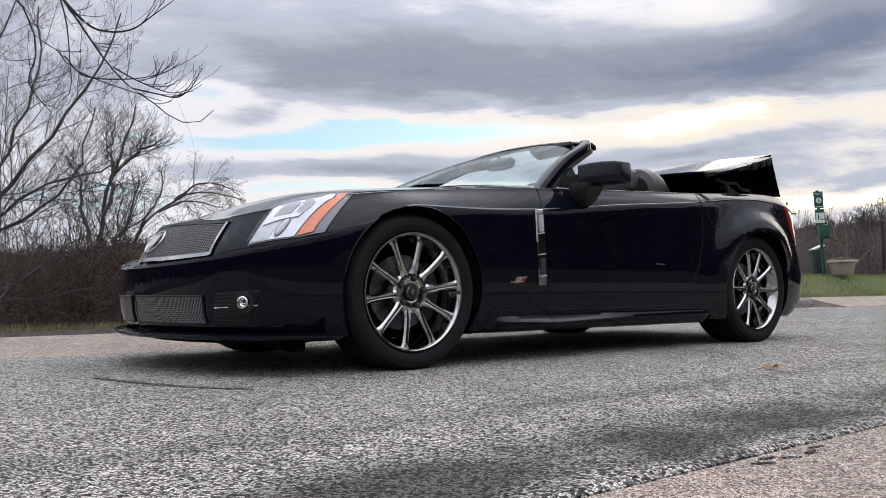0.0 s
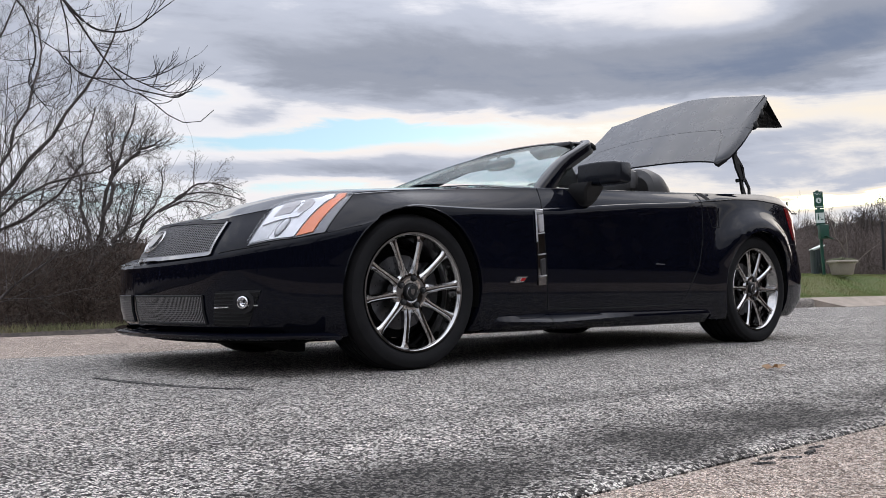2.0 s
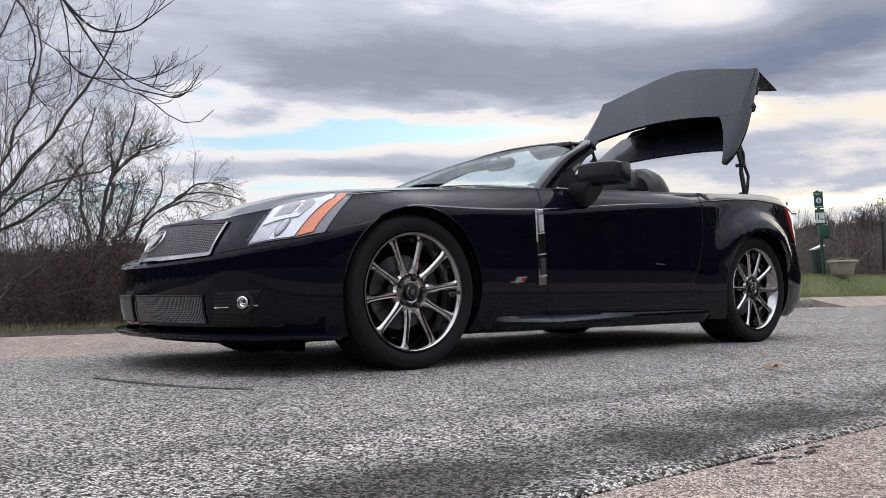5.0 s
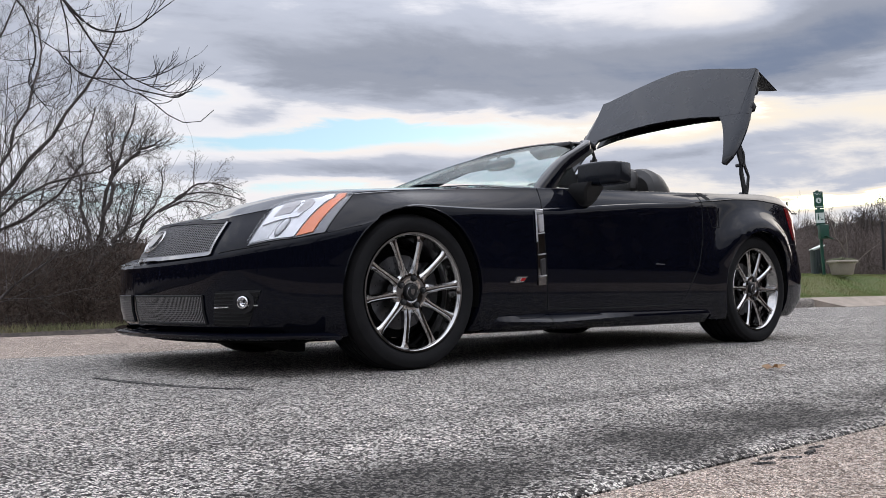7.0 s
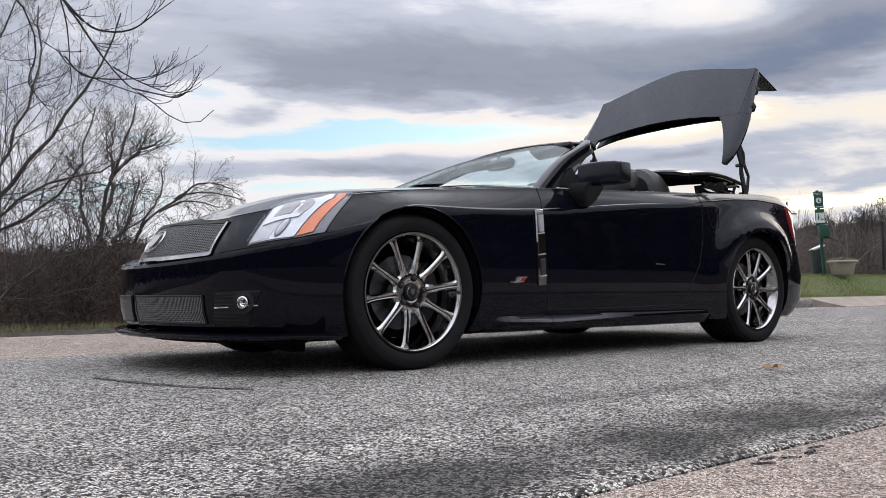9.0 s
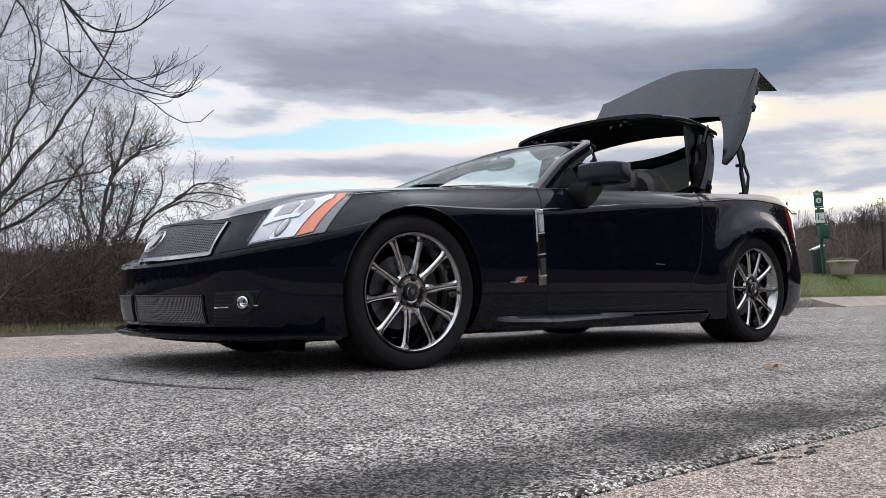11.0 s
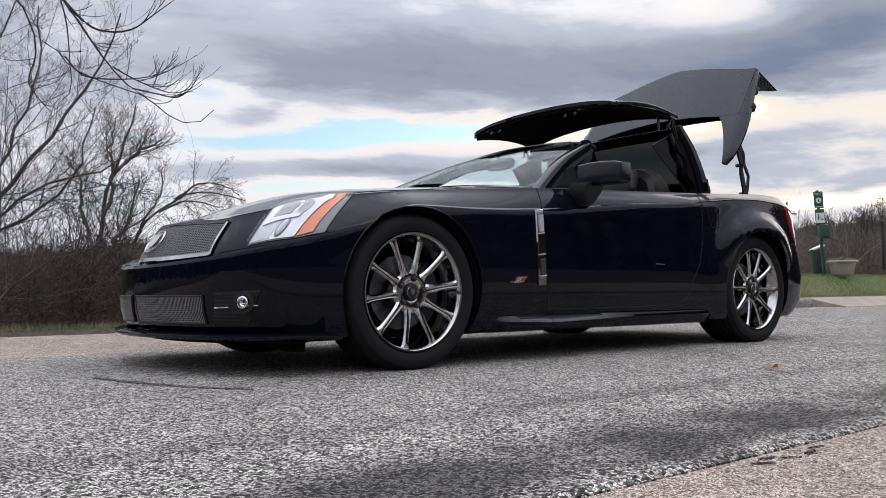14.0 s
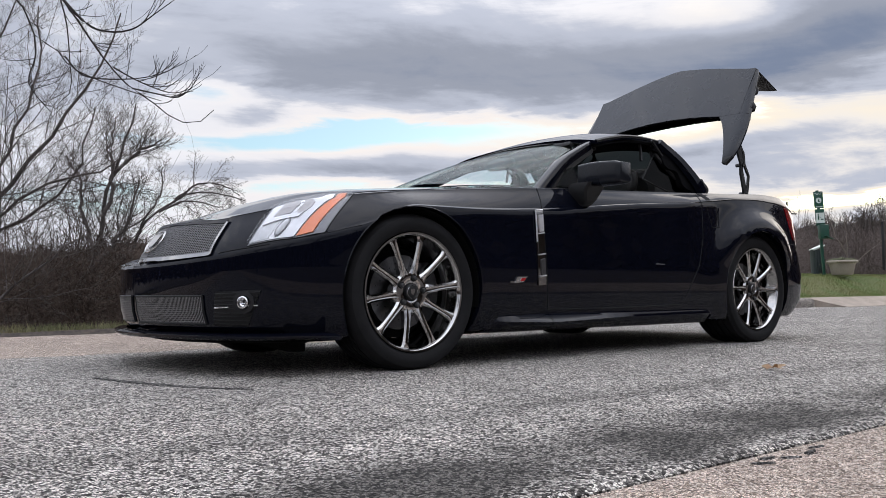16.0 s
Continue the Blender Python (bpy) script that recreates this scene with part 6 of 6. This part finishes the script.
build_front()


def build_sides():
    for flip in (False, True):
        m = (lambda p: mirror_y(p)) if flip else (lambda p: Vector(p))
        door = new("door")
        door.parent = car
        tagged(door, "long black door with flush shut lines")
        line("shut_line", [(0.80, 0.045, 0.850), (0.785, 0.0, 0.79), (0.767, -0.021, 0.723), (0.785, -0.022, 0.515), (0.800, -0.012, 0.32), (0.808, -0.005, 0.243), (1.3, -0.003, 0.242), (1.893, -0.005, 0.250),
                           (1.923, -0.011, 0.285), (2.057, -0.023, 0.476), (2.110, -0.024, 0.644), (2.118, -0.02, 0.80), (2.120, 0.0, 0.875), (2.13, 0.04, 0.915)], 0.0026, GAP, door, 0.0, flip=flip)
        # thin steel bar in place of the highlight along the handle
        line("handle_glint", [(1.655, -0.02, 0.479), (1.73, -0.02, 0.477)], 0.003, STEEL, door, -0.001, flip=flip)
        # gently waved lower body line
        sk = new("side_skirt")
        sk.parent = car
        tagged(sk, "black side skirt with a tapering upper facet")
        for x0, x1 in ((0.405, 0.806), (0.812, 2.26)):
            bm = bmesh.new()
            rings = []
            for k in range(25):
                x = x0 + (x1 - x0) * k / 24
                f = hermite([(0.40, 0.0), (0.62, 0.6), (0.82, 1.0), (1.15, 0.55), (1.5, 0.06), (2.3, 0.0)], x)
                y = 0.004 + 0.045 * max(0.0, 1 - (x - 0.405) / 0.09) + 0.045 * max(0.0, (x - 2.16) / 0.10)
                rings.append([m(v) for v in ((x, y + 0.02, 0.222 + 0.012 * f), (x, y - 0.012 - 0.002 * f, 0.214 + 0.008 * f), (x, y - 0.018 - 0.034 * f, 0.196 - 0.014 * f), (x, y - 0.014 - 0.030 * f, 0.176 - 0.008 * f), (x, y + 0.02, 0.140), (x, y + 0.09, 0.136))])
            loft(bm, rings, False)
            part("skirt_panel", bm, PAINT, sk)
        # fender vent
        v = new("fender_vent")
        v.parent = car
        tagged(v, "tall chrome fender vent")
        A = ((0.712, -0.021, 0.724), (0.763, -0.020, 0.727), (0.783, -0.019, 0.364), (0.730, -0.020, 0.362))
        at = lambda u, w: tuple(Vector(A[0]).lerp(Vector(A[1]), u).lerp(Vector(A[3]).lerp(Vector(A[2]), u), w))
        patch("vent_body", A, CHROME, v, 0.006, 4, 20, "dark chrome vent", flip)
        # bright and dark pieces paint the reflections of one chrome vent
        line("vent_frame", [at(1, 0), at(0, 0), at(0, 0.42)], 0.004, VENT_SHEEN, v, 0.008, flip=flip)
        patch("vent_blade", (at(0.30, 0.06), at(0.9, 0.05), at(0.9, 0.28), at(0.40, 0.28)), VENT_SHEEN, v, 0.012, 4, 6, flip=flip)
        patch("vent_blade", (at(0.15, 0.31), at(0.95, 0.31), at(0.95, 0.56), at(0.15, 0.56)), CHROME, v, 0.010, 4, 6, flip=flip)
        patch("vent_blade", (at(0.35, 0.66), at(0.9, 0.64), at(0.9, 0.86), at(0.35, 0.86)), STEEL, v, 0.011, 4, 6, flip=flip)
        for w in (0.30, 0.585, 0.875):
            patch("vent_step", (at(0.05, w), at(0.97, w - 0.012), at(0.97, w + 0.004), at(0.05, w + 0.014)), VENT_SHEEN, v, 0.014, 4, 2, flip=flip)
        # badge: slanted bars in silver and red
        b = new("badge")
        b.parent = car
        tagged(b, "small silver and red wing badge")
        zs = 0.387
        patch("badge_bar", ((0.541, -0.024, zs - 0.004), (0.600, -0.023, zs - 0.004), (0.594, -0.023, zs - 0.013), (0.541, -0.024, zs - 0.013)), CHROME, b, 0.004, 4, 2, flip=flip)
        patch("badge_bar", ((0.585, -0.023, zs + 0.016), (0.655, -0.022, zs + 0.018), (0.625, -0.022, zs - 0.010), (0.570, -0.022, zs - 0.012)), BRIGHT, b, 0.005, 4, 2, flip=flip)
        patch("badge_bar", ((0.615, -0.023, zs + 0.010), (0.645, -0.022, zs + 0.011), (0.628, -0.022, zs - 0.004), (0.604, -0.022, zs - 0.005)), RED, b, 0.007, 4, 2, flip=flip)
        if not flip:
            line("fuel_flap_line", [(2.176, -0.022, 0.832), (2.295, -0.025, 0.842), (2.310, -0.03, 0.80), (2.290, -0.03, 0.715), (2.225, -0.027, 0.708)], 0.0022, GAP, car, 0.0, closed=True)
        # rear deck joint, tail lamp, bumper joint
        patch("deck_joint", ((2.155, 0.05, 0.922), (2.20, 0.05, 0.924), (2.235, 0.0, 0.885), (2.19, -0.005, 0.880)), GAP, car, 0.002, 4, 4, flip=flip)
        tail = new("tail_lamp")
        tail.parent = car
        tagged(tail, "slim upright red tail lamp")
        patch("tail_lens", ((3.125, 0.04, 0.888), (3.385, 0.30, 0.880), (3.465, 0.30, 0.64), (3.222, 0.032, 0.665)), RED, tail, 0.004, 6, 10, "red tail lamp lens", flip)
        line("bumper_joint", [(3.06, -0.018, 0.632), (3.2, 0.0, 0.634), (3.36, 0.06, 0.635), (3.47, 0.24, 0.635)], 0.0022, GAP, car, 0.0, flip=flip)
        # wheel arch lips
        for hx, rr, a0, a1 in ((0.0, 0.368, -2, 172), (WB, 0.366, 4, 176)):
            pts = [(hx + rr * math.cos(radians(a)), -0.05, HUB + 0.005 + rr * math.sin(radians(a))) for a in [a0 + (a1 - a0) * k / 40 for k in range(41)]]
            line("arch_lip", pts, 0.0035, PAINT, car, -0.001, flip=flip)


build_sides()


def build_mirrors():
    for flip in (False, True):
        m = (lambda p: mirror_y(p)) if flip else (lambda p: Vector(p))
        mir = new("door_mirror")
        mir.parent = car
        tagged(mir, "black door mirror on a tapered foot")
        bm = bmesh.new()
        rings = []
        for s, sy, w, h, dz in ((0.0, -0.005, 0.050, 0.050, 0.0), (0.02, -0.010, 0.058, 0.056, 0.0), (0.3, -0.08, 0.064, 0.060, 0.0), (0.6, -0.15, 0.064, 0.060, 0.0), (0.88, -0.222, 0.060, 0.056, -0.002), (0.98, -0.246, 0.050, 0.050, -0.003), (1.0, -0.250, 0.044, 0.044, -0.004)):
            ring = []
            for k in range(24):
                a = 2 * math.pi * k / 24
                ca, sa = math.cos(a), math.sin(a)
                px = math.copysign(abs(ca) ** 0.26, ca) * w
                pz = math.copysign(abs(sa) ** 0.22, sa) * h
                ring.append(m((1.095 + 0.035 * s + px * (1.0 if ca < 0 else 0.75), sy, 0.926 + dz + pz)))
            rings.append(ring)
        loft(bm, rings, True, True)
        part("mirror_shell", bm, PAINT_SATIN, mir, "black mirror shell")
        bm = bmesh.new()
        slab(bm, [m(p) for p in ((1.152, -0.04, 0.967), (1.180, -0.215, 0.965), (1.180, -0.222, 0.892), (1.152, -0.04, 0.885))], (0.006, 0, 0))
        part("mirror_glass", bm, BRIGHT, mir, "silvered mirror glass")
        bm = bmesh.new()
        rings = []
        for z, x0, x1, y0, y1 in ((0.768, 1.055, 1.105, 0.02, -0.035), (0.776, 1.045, 1.118, 0.025, -0.046), (0.80, 1.035, 1.140, 0.03, -0.055), (0.845, 1.015, 1.160, 0.04, -0.075), (0.885, 1.020, 1.165, 0.03, -0.10)):
            rings.append([m(p) for p in ((x0, y0, z), (x0 + 0.008, y1 + 0.012, z), (x0 + 0.02, y1, z), (x1 - 0.02, y1, z), (x1, y1 + 0.015, z), (x1, y0, z))])
        loft(bm, rings, True, True)
        part("mirror_foot", bm, PLASTIC, mir, "black plastic mirror foot")
        # small fixed quarter light
        bm = bmesh.new()
        slab(bm, [m(p) for p in ((0.97, 0.075, 0.872), (1.16, 0.075, 0.880), (1.17, 0.15, 1.00), (1.12, 0.15, 0.985))], m((0, 0.004, 0)) - m((0, 0, 0)))
        q = part("quarter_light", bm, TINT, mir, "small fixed triangular side glass")
        q.visible_shadow = False


build_mirrors()


def build_cockpit():
    bm = bmesh.new()
    rings = []
    for z, g in ((0.88, 0.0), (0.60, 0.03), (0.32, 0.06)):
        rings.append([(0.972 + g, 0.188 + g, z), (2.228 - g, 0.188 + g, z), (2.228 - g, 2 * YC - 0.188 - g, z), (0.972 + g, 2 * YC - 0.188 - g, z)])
    loft(bm, rings, True)
    bm.faces.new([bm.verts.new(p) for p in rings[-1]])
    bmesh.ops.remove_doubles(bm, verts=bm.verts, dist=0.001)
    part("cockpit_tub", bm, LEATHER, car, "black trimmed cockpit")
    # dashboard
    bm = bmesh.new()
    rings = []
    for y in [0.20 + 1.37 * k / 24 for k in range(25)]:
        hump = 0.035 * math.exp(-((y - 0.52) / 0.16) ** 2)
        rings.append([(0.90, y, 0.66), (0.86, y, 0.84), (0.92, y, 0.885 + hump), (1.08, y, 0.895 + hump), (1.16, y, 0.86 + hump), (1.18, y, 0.74), (1.12, y, 0.62)])
    loft(bm, rings, True, True)
    part("dashboard", bm, LEATHER, car, "black leather dashboard")
    wheel = new("steering_wheel")
    wheel.parent = car
    tagged(wheel, "steering wheel with a wood-trimmed rim")
    tilt = Matrix.Translation((1.32, 0.52, 0.72)) @ Matrix.Rotation(radians(66), 4, "Y")
    bm = bmesh.new()
    tube(bm, [tilt @ Vector((0.185 * math.cos(a), 0.185 * math.sin(a), 0)) for a in [2 * math.pi * k / 40 for k in range(41)]], 0.015, 8)
    part("wheel_rim", bm, WOOD_TRIM, wheel, "wood-trimmed rim")
    bm = bmesh.new()
    lathe(bm, [(0.0, 0.02), (0.06, 0.015), (0.07, -0.02), (0.0, -0.03)], 24, axis="z")
    for a in (0, 120, 240):
        box(bm, (0, 0, 0), (0.13, 0.03, 0.02), Matrix.Rotation(radians(a), 4, "Z") @ Matrix.Translation((0.12, 0, 0)), 0.006)
    bmesh.ops.transform(bm, matrix=tilt, verts=bm.verts)
    part("wheel_hub", bm, LEATHER, wheel)
    for y in (0.52, 2 * YC - 0.52):
        seat = new("seat")
        seat.parent = car
        tagged(seat, "black leather bucket seat with an integral headrest")

        def pillow(name, rows, sx=0.75):
            bm = bmesh.new()
            rings = []
            for x, z, w, d in rows:
                ring = []
                for k in range(24):
                    a = 2 * math.pi * k / 24
                    ca, sa = math.cos(a), math.sin(a)
                    ring.append((x + math.copysign(abs(sa) ** 0.7, sa) * d, y + math.copysign(abs(ca) ** 0.7, ca) * w, z))
                rings.append(ring)
            loft(bm, rings, True, True)
            part(name, bm, LEATHER, seat)

        pillow("backrest", [(1.86, 0.42, 0.23, 0.06), (1.90, 0.60, 0.24, 0.07), (1.96, 0.80, 0.235, 0.065), (2.0, 0.93, 0.20, 0.055), (2.01, 0.96, 0.12, 0.04)])
        pillow("headrest", [(1.985, 0.93, 0.10, 0.05), (1.99, 0.97, 0.135, 0.062), (2.0, 1.03, 0.138, 0.062), (2.01, 1.075, 0.125, 0.055), (2.015, 1.098, 0.09, 0.04), (2.018, 1.105, 0.04, 0.02)])
        bm = bmesh.new()
        box(bm, (1.62, y, 0.44), (0.52, 0.48, 0.16), None, 0.05)
        part("seat_cushion", bm, LEATHER, seat)
        # padded fairing behind the headrest
        bm = bmesh.new()
        rings = []
        for x, w, h in ((2.11, 0.150, 0.14), (2.14, 0.175, 0.185), (2.20, 0.180, 0.195), (2.27, 0.170, 0.180), (2.33, 0.150, 0.13), (2.36, 0.12, 0.06)):
            rings.append([(x, y + w * math.cos(math.pi * k / 16), 0.93 + h * abs(math.sin(math.pi * k / 16)) ** 0.7) for k in range(17)])
        loft(bm, rings, False, True)
        part("headrest_fairing", bm, LEATHER, car, "black padded fairing behind the headrest")
    bm = bmesh.new()
    slab(bm, [(2.10, 0.62, 0.94), (2.10, 1.15, 0.94), (2.12, 1.15, 1.135), (2.12, 0.55, 1.15)], (0.012, 0, 0))
    part("wind_deflector", bm, LINER, car, "black mesh wind deflector")
    # inner mirror and sun visors
    bm = bmesh.new()
    rings = []
    for y, w, h in ((0.745, 0.012, 0.018), (0.765, 0.025, 0.032), (0.865, 0.03, 0.038), (0.965, 0.025, 0.032), (0.985, 0.012, 0.018)):
        rings.append([(1.30 + w * math.cos(a), y, 1.118 + h * math.sin(a)) for a in [2 * math.pi * k / 16 for k in range(16)]])
    loft(bm, rings, True, True)
    tube(bm, [(1.30, YC, 1.150), (1.305, YC, 1.172)], 0.009, 8)
    part("inner_mirror", bm, PLASTIC, car, "black inner rear-view mirror")
    for y in (0.52, 2 * YC - 0.52):
        bm = bmesh.new()
        box(bm, (1.415, y, 1.165), (0.03, 0.33, 0.09), Matrix.Rotation(radians(-62), 4, "Y"), 0.01)
        part("sun_visor", bm, PLASTIC, car, "folded sun visor")
    # boot lining
    bm = bmesh.new()
    rings = []
    for z in (0.925, 0.50):
        rings.append([(2.433, 0.258, z), (3.287, 0.258, z), (3.287, 2 * YC - 0.258, z), (2.433, 2 * YC - 0.258, z)])
    loft(bm, rings, True)
    bm.faces.new([bm.verts.new(p) for p in rings[-1]])
    bmesh.ops.remove_doubles(bm, verts=bm.verts, dist=0.001)
    part("boot_lining", bm, LINER, car, "black carpeted boot lining")


build_cockpit()


# ---- things beside the lawn ----
GREEN = material("green_enamel", (0.010, 0.070, 0.045), 0.4, spread=0.25, grain=0.15, scale=50)
WHITE = material("white_print", (0.62, 0.68, 0.64), 0.5, spread=0.1, scale=60)
STONE = material("planter_stone", (0.42, 0.37, 0.31), 0.85, spread=0.25, grain=0.25, bump=0.4, scale=50)
LEAF = material("evergreen_leaf", (0.06, 0.085, 0.03), 0.6, second=(0.13, 0.13, 0.06), spread=0.5, scale=40)
BIN_GREY = material("bin_grey_green", (0.035, 0.05, 0.052), 0.5, spread=0.3, grain=0.2, scale=40)


def at_spot(bm, r, d, z, lean=0.0):
    """Turns a thing built facing -y towards the road and sets it down, at its full size."""
    m = Matrix.Translation(beyond(r, d, z)) @ Matrix.Rotation(radians(-38.2), 4, "Z") @ Matrix.Rotation(radians(lean), 4, "Y") @ Matrix.Diagonal((BACK, BACK, BACK, 1))
    bmesh.ops.transform(bm, matrix=m, verts=bm.verts)


def build_station():
    R, D, Z, L = 7.07, 15.1, 0.575, -3.2
    st = tagged(new("waste_station"), "green pet-waste station with two signs and a bag box", "sign post")
    bm = bmesh.new()
    box(bm, (0, 0, 0.78), (0.045, 0.045, 1.60), None, 0.006)
    at_spot(bm, R, D, Z, L)
    part("post", bm, GREEN, st)
    for z0, h, sym in ((1.40, 0.31, 0), (1.07, 0.31, 1)):
        bm = bmesh.new()
        box(bm, (0.0, -0.034, z0), (0.175, 0.006, h), None, 0.002)
        at_spot(bm, R, D, Z, L)
        sign = part("sign_plate", bm, GREEN, st, "green sign plate with white print")
        marks = [(-0.05 + 0.025 * k, 0.125 - 0.02 * (k % 2), 0.03, 0.009) for k in range(5)] + [(0, -0.13, 0.13, 0.014)]
        if sym:
            marks = [(0, 0.115, 0.14, 0.032), (0, -0.13, 0.14, 0.02)]
            bm = bmesh.new()
            box(bm, (0, -0.0385, z0 - 0.005), (0.155, 0.002, 0.19))
            at_spot(bm, R, D, Z, L)
            part("white_panel", bm, WHITE, sign)
            # walking figure with a dog as plain bars
            bm = bmesh.new()
            box(bm, (-0.03, -0.041, z0 + 0.0), (0.022, 0.002, 0.08))
            box(bm, (-0.03, -0.041, z0 + 0.055), (0.02, 0.002, 0.02))
            box(bm, (0.035, -0.041, z0 - 0.035), (0.05, 0.002, 0.02))
            box(bm, (0.0, -0.041, z0 + 0.0), (0.05, 0.002, 0.006), Matrix.Rotation(radians(35), 4, "Y"))
            at_spot(bm, R, D, Z, L)
            part("pictogram", bm, GREEN, sign)
        else:
            bm = bmesh.new()
            lathe(bm, [(0.0, -0.0405), (0.052, -0.0405), (0.052, -0.038)], 28, (0, 0, z0 - 0.01))
            at_spot(bm, R, D, Z, L)
            disc = part("white_disc", bm, WHITE, sign)
            bm = bmesh.new()
            box(bm, (0.0, -0.0425, z0 - 0.005), (0.018, 0.002, 0.05), Matrix.Rotation(radians(20), 4, "Y"))
            box(bm, (0.01, -0.0425, z0 - 0.03), (0.04, 0.002, 0.014), Matrix.Rotation(radians(-15), 4, "Y"))
            at_spot(bm, R, D, Z, L)
            part("pictogram", bm, GREEN, disc)
        for x, dz, w, hh in marks:
            bm = bmesh.new()
            box(bm, (x, -0.0385, z0 + dz), (w, 0.002, hh))
            at_spot(bm, R, D, Z, L)
            part("print_bar", bm, WHITE if not sym else GREEN, sign)
    bm = bmesh.new()
    box(bm, (0.02, -0.08, 0.80), (0.16, 0.12, 0.26), None, 0.012)
    at_spot(bm, R, D, Z, L)
    bag = part("bag_box", bm, GREEN, st, "green bag dispenser box")
    bm = bmesh.new()
    box(bm, (0.07, -0.15, 0.69), (0.16, 0.10, 0.012), Matrix.Rotation(radians(28), 4, "Y"), 0.003)
    at_spot(bm, R, D, Z, L)
    part("flap", bm, GREEN, bag)


def build_bin():
    b = tagged(new("litter_bin"), "grey-green litter bin with a pale sloping lid", "litter bin")
    bm = bmesh.new()
    rings = []
    for z, w in ((0.0, 0.095), (0.05, 0.10), (0.46, 0.108), (0.48, 0.112)):
        rings.append([(w * math.copysign(abs(math.cos(a)) ** 0.5, math.cos(a)), w * math.copysign(abs(math.sin(a)) ** 0.5, math.sin(a)), z) for a in [2 * math.pi * k / 24 for k in range(24)]])
    loft(bm, rings, True, True)
    at_spot(bm, 7.11, 15.45, 0.58)
    part("bin_body", bm, BIN_GREY, b)
    bm = bmesh.new()
    box(bm, (0, 0, 0), (0.23, 0.23, 0.03), Matrix.Translation((0, 0, 0.52)) @ Matrix.Rotation(radians(-22), 4, "Y"), 0.01)
    at_spot(bm, 7.11, 15.45, 0.58)
    part("lid", bm, WHITE, b, "pale lid")
    for k in range(4):
        bm = bmesh.new()
        box(bm, (-0.069 + 0.046 * k, -0.108, 0.26), (0.016, 0.012, 0.38), None, 0.003)
        at_spot(bm, 7.11, 15.45, 0.58)
        part("slat", bm, BIN_GREY, b)


def build_planter():
    p = tagged(new("planter"), "weathered stone planter with a rolled rim on the lawn", "planter")
    bm = bmesh.new()
    lathe(bm, [(0.0, 0.0), (0.17, 0.0), (0.185, 0.02), (0.225, 0.20), (0.235, 0.215), (0.265, 0.225), (0.272, 0.245), (0.262, 0.262), (0.235, 0.265), (0.22, 0.24), (0.0, 0.23)], 40, axis="z")
    at_spot(bm, 7.36, 15.0, 0.575)
    part("pot", bm, STONE, p)
    rnd = random.Random(9)
    bush = tagged(new("planter_bush"), "low straggling evergreen in the planter", "shrub")
    w = Wood()
    for _ in range(26):
        a = rnd.uniform(0, 6.28)
        w.limb(rnd, beyond(7.36, 15.0, 0.80), Vector((math.cos(a), math.sin(a), rnd.uniform(0.1, 0.8))), rnd.uniform(0.12, 0.30), 0.006, 1, 0.6, 0.1, 4, 0.2, 0.002)
    w.link("twigs", BARK, bush)
    V, F = [], []
    for _ in range(1500):
        a, rr = rnd.uniform(0, 6.28), abs(rnd.gauss(0, 0.15))
        c = beyond(7.36, 15.0, 0.81) + Vector((math.cos(a) * rr, math.sin(a) * rr, rnd.uniform(0, 0.10) * (1 - rr * 1.4) - max(rr - 0.26, 0) * 0.4))
        u = Vector((rnd.gauss(0, 1), rnd.gauss(0, 1), rnd.gauss(0, 0.6))).normalized() * 0.022
        s = u.orthogonal().normalized() * 0.009
        k = len(V)
        V += [tuple(c - u), tuple(c + s), tuple(c + u), tuple(c - s)]
        F.append((k, k + 1, k + 2, k + 3))
    me = bpy.data.meshes.new("foliage")
    me.from_pydata(V, [], F)
    me.materials.append(LEAF)
    tagged(new("foliage", me), kind="stuff").parent = bush


build_station()
build_bin()
build_planter()


def build_far_pole():
    bm = bmesh.new()
    tube(bm, [spot(17.0, 40, 0.8), spot(17.0, 40, 4.6)], 0.04, 8)
    box(bm, spot(17.0, 40, 4.0), (0.9, 0.06, 0.06), Matrix.Rotation(radians(-38), 4, "Z"))
    tagged(part("utility_pole", bm, BARK_DARK), "thin dark utility pole beyond the trees", "pole")
    bm = bmesh.new()
    box(bm, beyond(8.62, 15.9, 1.15), (0.05, 0.05, 1.10), None, 0.005)
    tagged(part("dark_post", bm, IRON), "slim dark metal post on the lawn", "post")


build_far_pole()


def build_leaf():
    """A dry oak leaf on the asphalt."""
    leaf = tagged(new("fallen_leaf"), "curled tan oak leaf on the asphalt", "leaf")
    lobes = []
    for k in range(40):
        a = 2 * math.pi * k / 40
        r = (0.5 + 0.16 * math.cos(7 * a)) * (1 - 0.25 * abs(math.sin(a)))
        lobes.append((math.cos(a) * r * 0.085, math.sin(a) * r * 0.075))
    bm = bmesh.new()
    rings = []
    for s in (0.02, 0.35, 0.7, 1.0):
        rings.append([(x * s, y * s, 0.012 + 0.010 * s * s * math.sin(3 * math.atan2(y, x) + 1) + 6.0 * (y * s) ** 2) for x, y in lobes])
    loft(bm, rings, True)
    bmesh.ops.solidify(bm, geom=bm.faces[:], thickness=0.0012)
    bmesh.ops.transform(bm, matrix=Matrix.Translation((1.097, -1.025, 0.0)) @ Matrix.Rotation(radians(-30), 4, "Z"), verts=bm.verts)
    part("blade", bm, material("dry_leaf", (0.62, 0.42, 0.25), 0.7, spread=0.3, grain=0.3, scale=200), leaf)
    bm = bmesh.new()
    tube(bm, [(1.06, -1.005, 0.010), (1.03, -0.99, 0.006), (1.005, -0.975, 0.003)], 0.0012, 6)
    part("stalk", bm, BARK, leaf)


build_leaf()


motions()
